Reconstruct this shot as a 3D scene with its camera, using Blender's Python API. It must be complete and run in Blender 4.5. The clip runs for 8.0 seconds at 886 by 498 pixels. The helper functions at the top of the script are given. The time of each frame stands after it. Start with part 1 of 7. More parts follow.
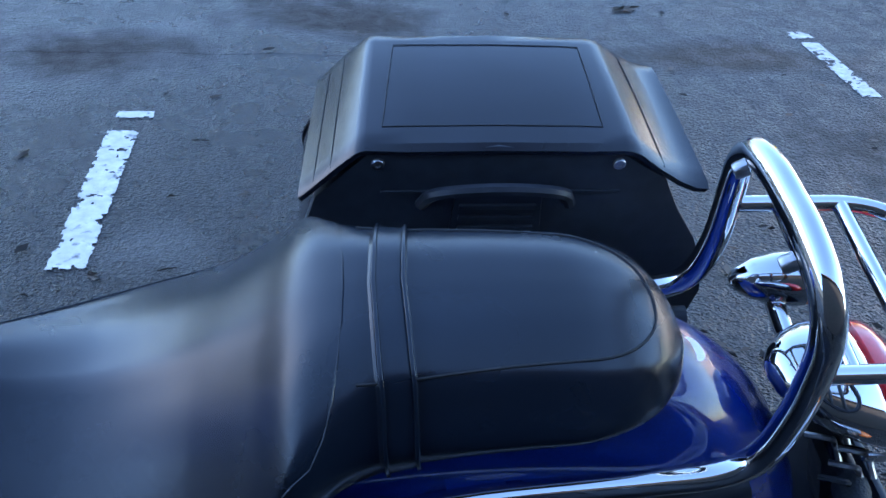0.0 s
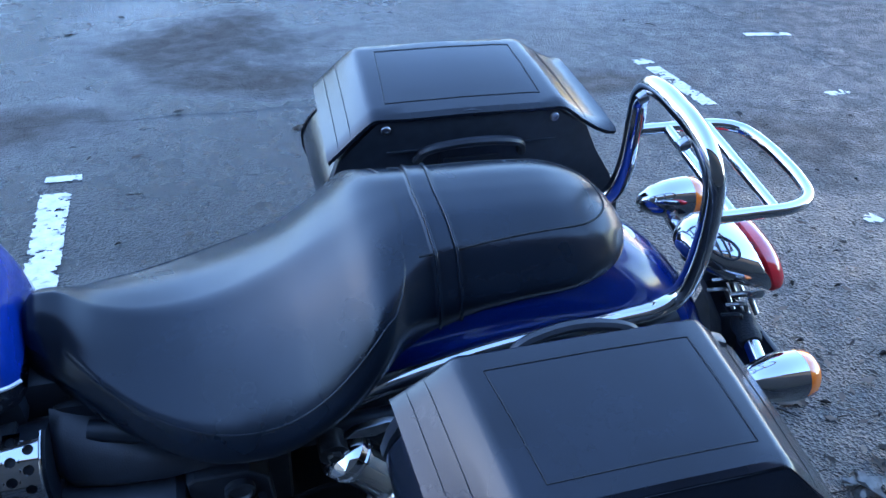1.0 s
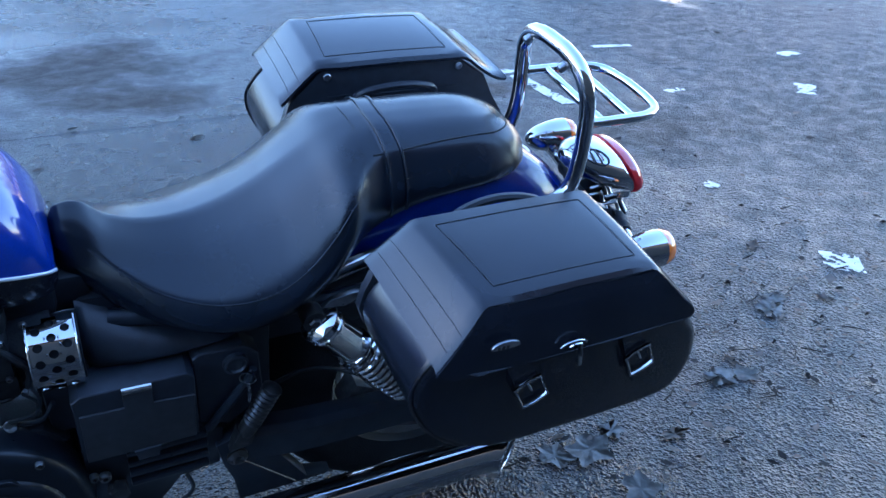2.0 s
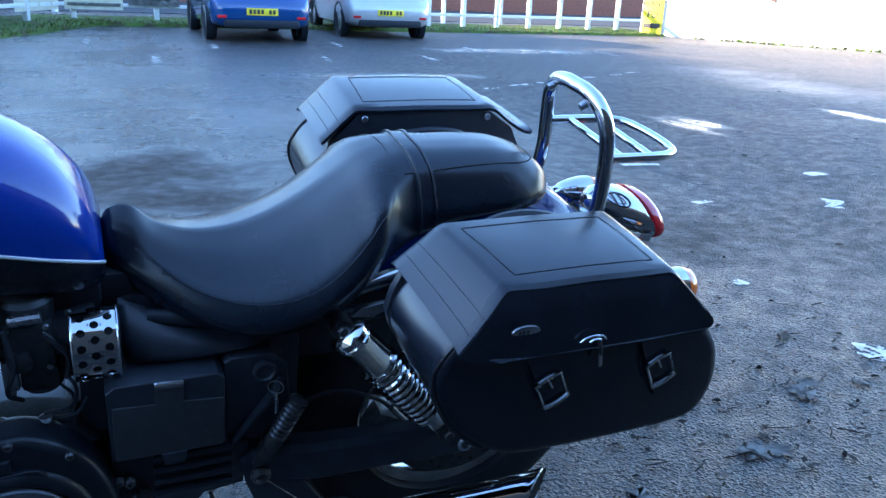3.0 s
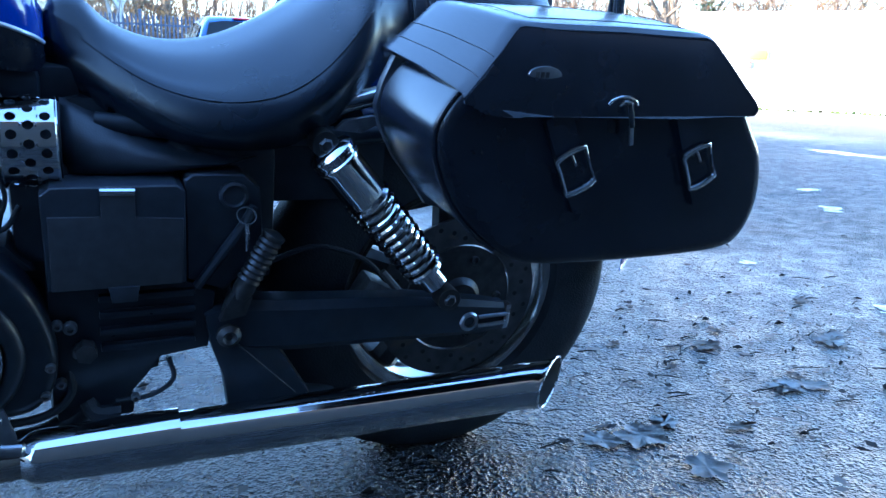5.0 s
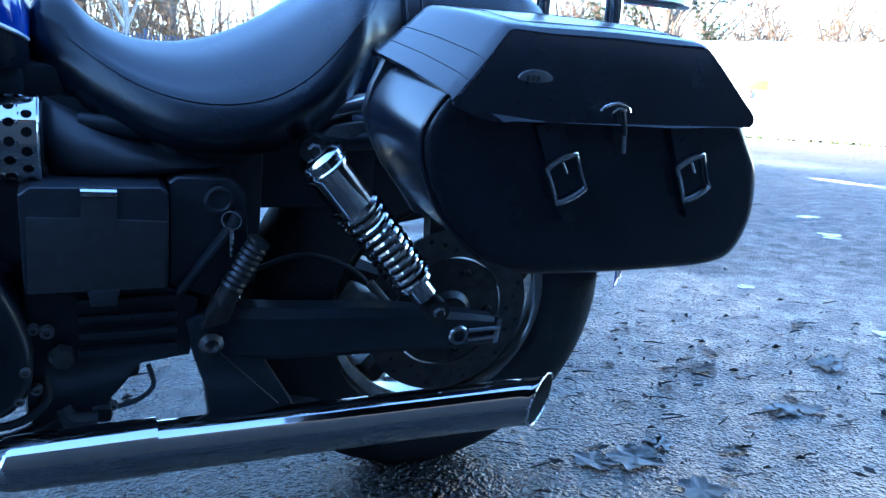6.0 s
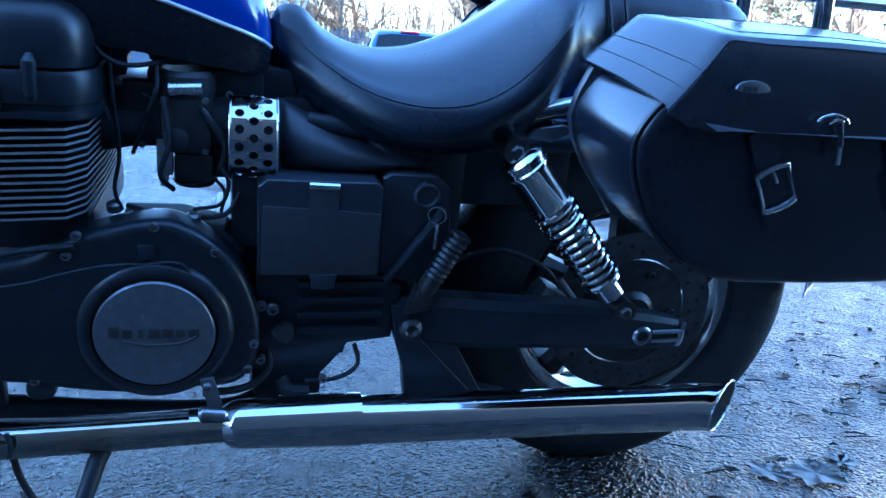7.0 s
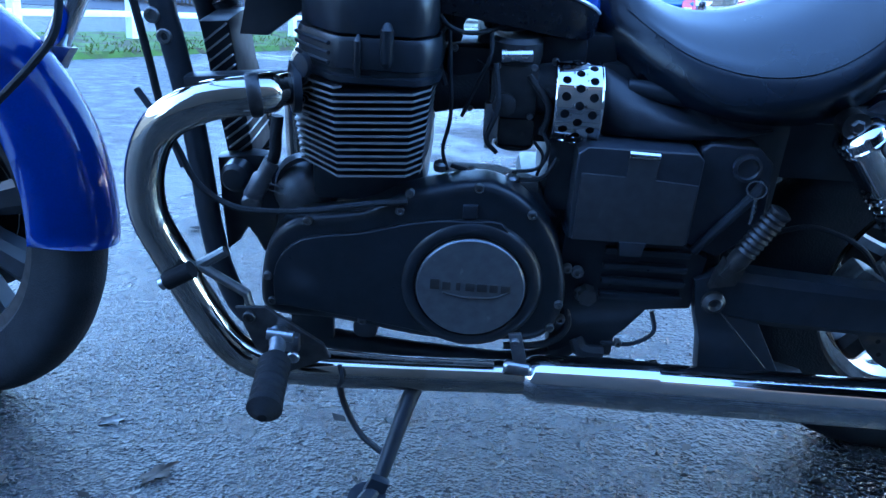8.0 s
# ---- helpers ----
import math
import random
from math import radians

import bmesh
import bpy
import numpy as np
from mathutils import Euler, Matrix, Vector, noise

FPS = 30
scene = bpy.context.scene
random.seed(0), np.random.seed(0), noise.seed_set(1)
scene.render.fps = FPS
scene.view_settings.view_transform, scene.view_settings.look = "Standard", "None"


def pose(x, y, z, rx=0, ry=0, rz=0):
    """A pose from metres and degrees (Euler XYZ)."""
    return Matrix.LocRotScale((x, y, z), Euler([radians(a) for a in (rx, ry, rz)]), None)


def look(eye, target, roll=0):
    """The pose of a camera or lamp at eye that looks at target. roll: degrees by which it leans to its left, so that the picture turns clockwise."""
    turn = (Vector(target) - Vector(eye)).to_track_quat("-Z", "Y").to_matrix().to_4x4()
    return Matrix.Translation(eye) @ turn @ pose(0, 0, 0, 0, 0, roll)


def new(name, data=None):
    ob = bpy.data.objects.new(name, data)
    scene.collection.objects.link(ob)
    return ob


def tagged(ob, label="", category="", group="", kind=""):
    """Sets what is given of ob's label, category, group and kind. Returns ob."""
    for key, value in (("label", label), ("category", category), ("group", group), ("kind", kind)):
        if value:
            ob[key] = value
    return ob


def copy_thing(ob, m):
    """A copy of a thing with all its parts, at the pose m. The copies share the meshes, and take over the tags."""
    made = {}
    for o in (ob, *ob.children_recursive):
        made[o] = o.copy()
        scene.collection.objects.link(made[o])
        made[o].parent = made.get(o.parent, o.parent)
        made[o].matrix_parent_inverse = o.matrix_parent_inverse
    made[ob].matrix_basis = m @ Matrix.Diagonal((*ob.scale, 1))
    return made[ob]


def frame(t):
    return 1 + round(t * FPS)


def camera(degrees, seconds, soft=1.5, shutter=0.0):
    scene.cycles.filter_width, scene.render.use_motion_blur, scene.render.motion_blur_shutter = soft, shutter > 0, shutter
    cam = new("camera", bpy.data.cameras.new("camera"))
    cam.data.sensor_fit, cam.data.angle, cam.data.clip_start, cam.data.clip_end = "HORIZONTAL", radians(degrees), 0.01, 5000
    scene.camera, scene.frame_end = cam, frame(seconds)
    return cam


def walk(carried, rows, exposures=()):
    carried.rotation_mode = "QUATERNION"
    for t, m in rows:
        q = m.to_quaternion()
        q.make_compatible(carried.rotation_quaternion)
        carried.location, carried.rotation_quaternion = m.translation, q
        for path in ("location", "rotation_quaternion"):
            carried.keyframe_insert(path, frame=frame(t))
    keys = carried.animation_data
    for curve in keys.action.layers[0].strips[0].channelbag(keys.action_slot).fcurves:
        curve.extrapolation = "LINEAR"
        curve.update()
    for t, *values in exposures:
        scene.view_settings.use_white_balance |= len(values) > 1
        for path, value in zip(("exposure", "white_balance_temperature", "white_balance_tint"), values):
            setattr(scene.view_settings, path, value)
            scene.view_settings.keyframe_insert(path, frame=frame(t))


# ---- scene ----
cam = camera(58.2, 8.0)
PATH = [
    (0, (-0.1513, -0.6467, 1.26), (0.0419, 0.9502, 0.072), 3.4),
    (0.5, (-0.2555, -0.7828, 1.263), (0.0914, 0.862, 0.179), 3.1),
    (1, (-0.3593, -0.9493, 1.282), (0.1424, 0.6824, 0.24), 2.0),
    (1.5, (-0.5171, -1.0986, 1.259), (0.2634, 0.4632, 0.285), 1.6),
    (1.7, (-0.5518, -1.1481, 1.248), (0.2689, 0.3986, 0.282), 2.5),
    (2.8, (-0.5814, -1.3529, 1.173), (0.1871, 0.3451, 0.449), 3.3),
    (3, (-0.6015, -1.3459, 1.088), (0.1797, 0.3837, 0.456), 2.8),
    (3.5, (-0.6403, -1.4088, 0.863), (0.0623, 0.3901, 0.342), 3.4),
    (4, (-0.626, -1.4555, 0.777), (0.1467, 0.339, 0.35), 2.9),
    (4.5, (-0.6251, -1.3747, 0.715), (0.0041, 0.4605, 0.231), 1.3),
    (5, (-0.5772, -1.2848, 0.674), (0.2512, 0.4832, 0.24), 2.0),
    (5.2, (-0.5584, -1.2805, 0.671), (0.3179, 0.4762, 0.291), 2.4),
    (6.3, (-0.5554, -1.2739, 0.648), (0.2188, 0.5305, 0.265), 3.6),
    (6.5, (-0.5749, -1.276, 0.649), (0.133, 0.5514, 0.254), 3.8),
    (7, (-0.6346, -1.2964, 0.665), (-0.1492, 0.5986, 0.249), 3.6),
    (7.5, (-0.7337, -1.2897, 0.686), (-0.534, 0.6349, 0.18), 3.8),
    (8, (-0.7733, -1.2909, 0.691), (-0.801, 0.6212, 0.105), 3.6),
]
EXPOSURE = [(0.0, 3.1, 6550, 17), (0.5, 3.45, 6500, 16), (1.5, 3.5, 6300, 17), (3.5, 3.2, 6150, 10), (5.0, 3.85, 5600, 9), (6.5, 3.65, 5400, 10), (7.0, 4.0, 5200, 10), (8.0, 4.25, 5450, 12)]
walk(cam, [(t, look(eye, target, roll)) for t, eye, target, roll in PATH], EXPOSURE)

# ---- world, sun and exposure ----
SUN_AZ = math.atan2(-0.95, 0.3)
SUN_EL = radians(15.0)
world = bpy.data.worlds.new("sky")
scene.world = world
world.use_nodes = True
wn = world.node_tree
sky = wn.nodes.new("ShaderNodeTexSky")
sky.sky_type = "NISHITA"
sky.sun_disc = False
sky.sun_elevation, sky.sun_rotation = SUN_EL, SUN_AZ
sky.air_density, sky.dust_density, sky.ozone_density = 1.0, 0.25, 3.6
wn.nodes["Background"].inputs["Strength"].default_value = 0.15
wn.links.new(sky.outputs["Color"], wn.nodes["Background"].inputs["Color"])
sun = bpy.data.lights.new("sun", "SUN")
sun.energy, sun.angle, sun.color = 4.0, radians(0.53), (1.0, 0.86, 0.68)
sun_ob = new("sun", sun)
sun_ob.matrix_world = look((math.sin(SUN_AZ) * 60, math.cos(SUN_AZ) * 60, math.tan(SUN_EL) * 60), (0, 0, 0))


# ---- materials ----
def material(name, colour, rough=0.5, metal=0.0, vary=0.15, scale=12.0, bump=0.0, bump_scale=200.0, spec=0.5,
             coat=0.0, rough_vary=0.1, second=None, second_scale=3.0, second_at=0.55, random_tint=0.0, detail_dist=0.002):
    """A procedural surface: base colour varied at two scales, roughness varied, and fine relief."""
    m = bpy.data.materials.new(name)
    m.use_nodes = True
    t = m.node_tree
    b = t.nodes["Principled BSDF"]
    link = t.links.new
    co = t.nodes.new("ShaderNodeTexCoord").outputs["Object"]

    def noise_of(s, detail=6.0, distortion=0.0):
        n = t.nodes.new("ShaderNodeTexNoise")
        n.inputs["Scale"].default_value, n.inputs["Detail"].default_value = s, detail
        n.inputs["Distortion"].default_value = distortion
        link(co, n.inputs["Vector"])
        return n.outputs["Fac"]

    def ramp(fac, lo, hi, at=(0.3, 0.7)):
        r = t.nodes.new("ShaderNodeValToRGB")
        r.color_ramp.elements[0].position, r.color_ramp.elements[1].position = at
        r.color_ramp.elements[0].color, r.color_ramp.elements[1].color = (*lo, 1), (*hi, 1)
        link(fac, r.inputs["Fac"])
        return r.outputs["Color"]

    base = ramp(noise_of(scale), [c * (1 - vary) for c in colour], [min(1, c * (1 + vary)) for c in colour])
    if second:
        mix = t.nodes.new("ShaderNodeMix")
        mix.data_type = "RGBA"
        f = ramp(noise_of(second_scale, 8.0, 0.6), (0, 0, 0), (1, 1, 1), (second_at, second_at + 0.12))
        link(f, mix.inputs["Factor"])
        link(base, mix.inputs["A"])
        mix.inputs["B"].default_value = (*second, 1)
        base = mix.outputs["Result"]
    if random_tint:
        info = t.nodes.new("ShaderNodeObjectInfo")
        hsv = t.nodes.new("ShaderNodeHueSaturation")
        mr = t.nodes.new("ShaderNodeMapRange")
        mr.inputs["To Min"].default_value, mr.inputs["To Max"].default_value = 1 - random_tint, 1 + random_tint
        link(info.outputs["Random"], mr.inputs["Value"])
        link(mr.outputs["Result"], hsv.inputs["Value"])
        link(base, hsv.inputs["Color"])
        base = hsv.outputs["Color"]
    link(base, b.inputs["Base Color"])
    rr = t.nodes.new("ShaderNodeMapRange")
    rr.inputs["To Min"].default_value, rr.inputs["To Max"].default_value = max(0.0, rough - rough_vary), min(1.0, rough + rough_vary)
    link(noise_of(scale * 1.7), rr.inputs["Value"])
    link(rr.outputs["Result"], b.inputs["Roughness"])
    b.inputs["Metallic"].default_value = metal
    b.inputs["Specular IOR Level"].default_value = spec
    if coat:
        b.inputs["Coat Weight"].default_value, b.inputs["Coat Roughness"].default_value = coat, 0.03
    if bump:
        bp = t.nodes.new("ShaderNodeBump")
        bp.inputs["Strength"].default_value, bp.inputs["Distance"].default_value = bump, detail_dist
        v = t.nodes.new("ShaderNodeTexVoronoi")
        v.inputs["Scale"].default_value = bump_scale
        link(co, v.inputs["Vector"])
        link(v.outputs["Distance"], bp.inputs["Height"])
        link(bp.outputs["Normal"], b.inputs["Normal"])
    return m


SEAT = material("seat_vinyl", (0.0060, 0.0105, 0.0180), 0.26, vary=0.25, scale=9, bump=0.18, bump_scale=900, rough_vary=0.05, spec=0.41, detail_dist=0.0003)
LEATHER = material("bag_leather", (0.008, 0.0105, 0.0165), 0.23, vary=0.25, scale=14, bump=0.10, bump_scale=500, rough_vary=0.05, spec=0.40, detail_dist=0.0003)
STITCH = material("seam_thread", (0.006, 0.006, 0.007), 0.7)
CHROME = material("chrome", (0.60, 0.61, 0.62), 0.05, 1.0, vary=0.03, scale=30, rough_vary=0.03, second=(0.50, 0.50, 0.51), second_scale=40, second_at=0.66)
# heat tint, plus the dark surroundings' reflection put into the base colour
HEADER = material("heat_tinted_dimmed_chrome", (0.46, 0.44, 0.40), 0.08, 1.0, vary=0.12, scale=22, rough_vary=0.04, second=(0.40, 0.36, 0.30), second_scale=12, second_at=0.55)
STEEL = material("dull_steel", (0.34, 0.35, 0.37), 0.32, 1.0, vary=0.2, scale=60, rough_vary=0.12)
RIM = material("polished_rim", (0.52, 0.50, 0.46), 0.10, 1.0, vary=0.15, scale=30, rough_vary=0.05, second=(0.34, 0.32, 0.29), second_scale=14, second_at=0.55)
ALLOY = material("brushed_alloy", (0.55, 0.56, 0.58), 0.28, 1.0, vary=0.15, scale=45, rough_vary=0.1)
FIN_EDGE = material("machined_fin_edge", (0.18, 0.18, 0.18), 0.5, 0.15, vary=0.15, scale=60, rough_vary=0.1)
GREY_CAP = material("scuffed_grey_alloy", (0.135, 0.145, 0.16), 0.40, 0.6, vary=0.15, scale=70, rough_vary=0.1, second=(0.30, 0.30, 0.31), second_scale=30, second_at=0.64)
BLUE = material("blue_paint", (0.002, 0.030, 0.25), 0.20, 0.0, vary=0.08, scale=300, coat=1.0, rough_vary=0.03, spec=0.2)
STRIPE = material("silver_pinstripe", (0.65, 0.66, 0.68), 0.3, 0.3)
BLACK = material("black_paint", (0.013, 0.017, 0.024), 0.42, spec=0.3, vary=0.3, scale=30, rough_vary=0.12, second=(0.016, 0.017, 0.020), second_scale=18)
CASE = material("black_crackle", (0.010, 0.013, 0.018), 0.33, spec=0.36, vary=0.3, scale=40, bump=0.12, bump_scale=400, rough_vary=0.12, second=(0.012, 0.013, 0.016), second_scale=25, second_at=0.6, detail_dist=0.0004)
PLASTIC = material("black_plastic", (0.018, 0.022, 0.030), 0.42, vary=0.25, scale=50, bump=0.2, bump_scale=500, rough_vary=0.12, second=(0.022, 0.023, 0.026), second_scale=30, second_at=0.62, detail_dist=0.0004)
RUBBER = material("tyre_rubber", (0.014, 0.017, 0.022), 0.66, spec=0.28, vary=0.3, scale=25, bump=0.3, bump_scale=300, second=(0.016, 0.016, 0.017), second_scale=14, second_at=0.6)
PEG_RUBBER = material("worn_peg_rubber", (0.007, 0.008, 0.010), 0.75, spec=0.15, vary=0.3, scale=40, bump=0.3, bump_scale=400)
PEG_STEEL = material("oily_dark_steel", (0.05, 0.05, 0.052), 0.38, 0.7, vary=0.35, scale=60, rough_vary=0.12)
CARB = material("dark_cast_alloy", (0.028, 0.030, 0.034), 0.40, 0.3, vary=0.35, scale=60, rough_vary=0.12, second=(0.06, 0.06, 0.062), second_scale=40, second_at=0.62)
DARK_STEEL = material("grimy_steel", (0.16, 0.165, 0.17), 0.4, 0.8, vary=0.3, scale=70, rough_vary=0.12)
DISC = material("brake_disc_steel", (0.085, 0.085, 0.09), 0.35, 0.8, vary=0.25, scale=50, second=(0.16, 0.13, 0.1), second_scale=16, second_at=0.6)
HOLE = material("dark_hole", (0.008, 0.008, 0.008), 0.9)
RED_LENS = material("red_lens", (0.55, 0.012, 0.02), 0.12, vary=0.1, scale=200, coat=0.6)
ORANGE_LENS = material("orange_lens", (0.85, 0.17, 0.012), 0.15, vary=0.1, scale=200, coat=0.6)
WHITE_DECAL = material("white_decal", (0.75, 0.75, 0.72), 0.5)
BAR_BLACK = material("printed_black", (0.02, 0.02, 0.022), 0.6)


def asphalt():
    m = bpy.data.materials.new("damp_asphalt")
    m.use_nodes = True
    t = m.node_tree
    b = t.nodes["Principled BSDF"]
    link = t.links.new
    co = t.nodes.new("ShaderNodeTexCoord").outputs["Object"]

    def nz(s, d=6.0, dist=0.0):
        n = t.nodes.new("ShaderNodeTexNoise")
        n.inputs["Scale"].default_value, n.inputs["Detail"].default_value, n.inputs["Distortion"].default_value = s, d, dist
        link(co, n.inputs["Vector"])
        return n.outputs["Fac"]

    def rp(f, stops):
        r = t.nodes.new("ShaderNodeValToRGB")
        e = r.color_ramp.elements
        while len(e) < len(stops):
            e.new(0.5)
        for q, (p, c) in zip(e, stops):
            q.position, q.color = p, (*c, 1)
        link(f, r.inputs["Fac"])
        return r.outputs["Color"]

    def mixc(f, a, c, kind="MIX"):
        x = t.nodes.new("ShaderNodeMix")
        x.data_type, x.blend_type = "RGBA", kind
        for k, v in (("Factor", f), ("A", a), ("B", c)):
            if isinstance(v, (tuple, float)):
                x.inputs[k].default_value = v
            else:
                link(v, x.inputs[k])
        return x.outputs["Result"]

    def mapped(v, lo, hi):
        n = t.nodes.new("ShaderNodeMapRange")
        n.inputs["To Min"].default_value, n.inputs["To Max"].default_value = lo, hi
        link(v, n.inputs["Value"])
        return n.outputs["Result"]

    def times(a, c):
        n = t.nodes.new("ShaderNodeMath")
        n.operation = "MULTIPLY"
        link(a, n.inputs[0])
        link(c, n.inputs[1])
        return n.outputs["Value"]

    def larger(a, c):
        n = t.nodes.new("ShaderNodeMath")
        n.operation = "MAXIMUM"
        link(a, n.inputs[0])
        link(c, n.inputs[1])
        return n.outputs["Value"]

    def vec(op, a, c):
        n = t.nodes.new("ShaderNodeVectorMath")
        n.operation = op
        for k, v in enumerate((a, c)):
            if isinstance(v, tuple):
                n.inputs[k].default_value = v
            else:
                link(v, n.inputs[k])
        return n.outputs["Vector"]

    def cells(sc):
        v = t.nodes.new("ShaderNodeTexVoronoi")
        v.inputs["Scale"].default_value = sc
        link(co, v.inputs["Vector"])
        return v

    stone, chip = cells(175.0), cells(80.0)
    grit = rp(stone.outputs["Color"], [(0.12, (0.004, 0.005, 0.007)), (0.5, (0.008, 0.009, 0.011)), (0.78, (0.016, 0.017, 0.019)), (0.95, (0.060, 0.060, 0.058))])
    dirt = rp(nz(1.1, 8.0, 0.4), [(0.35, (0, 0, 0)), (0.7, (1, 1, 1))])
    col = mixc(dirt, grit, mixc(0.45, grit, (0.021, 0.0215, 0.023, 1)))
    def patches(spots, soft=0.5):
        """A mask of ragged patches: each spot is x, y, half-length, half-width."""
        ragged = mapped(nz(2.2, 8.0, 0.3), -1.1, 1.1)
        total = None
        for x, y, rx, ry in spots:
            away = t.nodes.new("ShaderNodeVectorMath")
            away.operation = "LENGTH"
            link(vec("MULTIPLY", vec("SUBTRACT", co, (x, y, 0.0)), (1 / rx, 1 / ry, 0.0)), away.inputs[0])
            near = t.nodes.new("ShaderNodeMapRange")
            near.inputs["From Min"].default_value, near.inputs["From Max"].default_value = 1.0 + soft, 1.0 - soft
            both = t.nodes.new("ShaderNodeMath")
            both.operation = "ADD"
            link(away.outputs["Value"], both.inputs[0])
            link(ragged, both.inputs[1])
            link(both.outputs["Value"], near.inputs["Value"])
            total = larger(total, near.outputs["Result"]) if total else near.outputs["Result"]
        return total

    stain = patches(((-0.28, 2.75, 0.42, 0.22), (-1.18, 2.32, 0.34, 0.2), (1.3, 2.33, 0.45, 0.14), (-0.35, 3.3, 0.55, 0.5), (1.9, 1.55, 0.4, 0.3)))
    col = mixc(stain, col, mixc(0.75, col, (0.035, 0.022, 0.014, 1)))
    brown = rp(nz(0.38, 7.0, 0.8), [(0.54, (0, 0, 0)), (0.66, (1, 1, 1))])
    col = mixc(brown, col, mixc(0.6, col, (0.027, 0.024, 0.022, 1)))
    worn = patches(((-0.68, 1.08, 0.13, 0.1), (-0.95, 2.27, 0.09, 0.06), (-0.94, 2.61, 0.12, 0.08)), 0.6)
    col = mixc(worn, col, mixc(0.3, col, (0.16, 0.155, 0.15, 1)))
    # the yard has dried out towards the sunny boundary wall: rougher and less glossy
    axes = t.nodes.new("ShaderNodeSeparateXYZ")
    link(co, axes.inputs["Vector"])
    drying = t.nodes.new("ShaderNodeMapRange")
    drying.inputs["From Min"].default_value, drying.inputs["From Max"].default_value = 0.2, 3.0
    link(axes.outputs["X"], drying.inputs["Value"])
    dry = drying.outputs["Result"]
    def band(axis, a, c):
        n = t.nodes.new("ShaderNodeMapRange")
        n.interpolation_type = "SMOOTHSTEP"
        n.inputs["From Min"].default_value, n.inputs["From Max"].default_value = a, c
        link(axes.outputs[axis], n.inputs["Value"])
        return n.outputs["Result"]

    # base colour multiplied up in a smooth x and y ramp beyond the bike
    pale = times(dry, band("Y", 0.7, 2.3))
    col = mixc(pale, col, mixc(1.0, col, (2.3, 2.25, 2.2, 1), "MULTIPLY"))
    # sunlit tone near the wall put into the colour: warmer and brighter along x
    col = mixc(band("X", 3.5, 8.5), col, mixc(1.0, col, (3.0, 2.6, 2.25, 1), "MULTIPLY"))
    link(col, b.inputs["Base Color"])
    film = rp(nz(0.5, 9.0, 0.6), [(0.60, (0, 0, 0)), (0.80, (0.7, 0.7, 0.7))])
    pools = patches(((-0.7, 6.35, 0.5, 0.16), (-1.05, 5.6, 0.6, 0.14), (-0.75, 4.05, 0.35, 0.25), (-1.5, 4.7, 0.5, 0.2), (0.5, 6.2, 0.6, 0.12), (4.2, 4.2, 0.12, 0.4), (6.4, 11.6, 1.5, 0.4), (2.6, 7.9, 1.2, 0.25), (4.45, 4.35, 0.14, 0.35), (6.6, 4.3, 0.15, 0.5), (-3.0, 8.0, 1.4, 0.3)), 0.4)
    film = mixc(dry, film, (0.0, 0.0, 0.0, 1))
    film = mixc(1.0, film, pools, "ADD")
    # streak of sunlight by the wall, imitated with smooth reflecting patches
    film = mixc(1.0, film, mapped(patches(((8.05, 6.7, 0.6, 1.3), (8.5, 8.3, 0.6, 0.6)), 0.9), 0.0, 0.55), "ADD")
    rough = rp(nz(0.7, 8.0, 0.5), [(0.36, (0.37, 0.37, 0.37)), (0.50, (0.28, 0.28, 0.28)), (0.62, (0.20, 0.20, 0.20))])
    rough = mixc(stain, rough, (0.85, 0.85, 0.85, 1))
    rough = mixc(dry, rough, (0.60, 0.60, 0.60, 1))
    rough = mixc(band("X", -1.4, -2.6), rough, (0.55, 0.55, 0.55, 1))
    rough = mixc(film, rough, (0.17, 0.17, 0.17, 1))
    fine = rp(nz(10.0, 7.0, 0.4), [(0.34, (0.8, 0.8, 0.8)), (0.66, (1.2, 1.2, 1.2))])
    link(mixc(1.0, rough, fine, "MULTIPLY"), b.inputs["Roughness"])
    bay = larger(larger(times(band("Y", 2.4, 0.9), band("X", 0.5, -0.5)), band("X", -1.3, -2.3)), band("Y", 1.2, 0.1))
    gloss = t.nodes.new("ShaderNodeMath")
    gloss.operation = "MINIMUM"
    link(mapped(dry, 0.6, 0.32), gloss.inputs[0])
    link(mapped(bay, 0.6, 0.40), gloss.inputs[1])
    link(gloss.outputs["Value"], b.inputs["Specular IOR Level"])
    # a thin skin of water over the damp middle of the yard
    damp = times(times(band("Y", 1.6, 4.2), band("X", 4.0, 0.8)), band("X", -2.2, -0.8))
    wet = rp(nz(0.55, 7.0, 0.5), [(0.36, (0.04, 0.04, 0.04)), (0.62, (0.30, 0.30, 0.30))])
    unstained = mapped(stain, 1.0, 0.1)
    link(times(times(wet, damp), unstained), b.inputs["Coat Weight"])
    b.inputs["Coat Roughness"].default_value = 0.24
    flat = mapped(film, 1.0, 0.35)
    geo = t.nodes.new("ShaderNodeNewGeometry").outputs["Normal"]

    facet = vec("MULTIPLY", vec("SUBTRACT", stone.outputs["Color"], (0.5, 0.5, 0.5)), (0.55, 0.55, 0.0))
    scaled = t.nodes.new("ShaderNodeVectorMath")
    scaled.operation = "SCALE"
    link(facet, scaled.inputs[0])
    link(flat, scaled.inputs["Scale"])
    tilt = vec("NORMALIZE", vec("ADD", geo, scaled.outputs["Vector"]), (0.0, 0.0, 0.0))
    b0 = t.nodes.new("ShaderNodeBump")
    b0.inputs["Strength"].default_value, b0.inputs["Distance"].default_value = 0.35, 0.01
    link(nz(6.0, 3.0), b0.inputs["Height"])
    link(tilt, b0.inputs["Normal"])
    b1 = t.nodes.new("ShaderNodeBump")
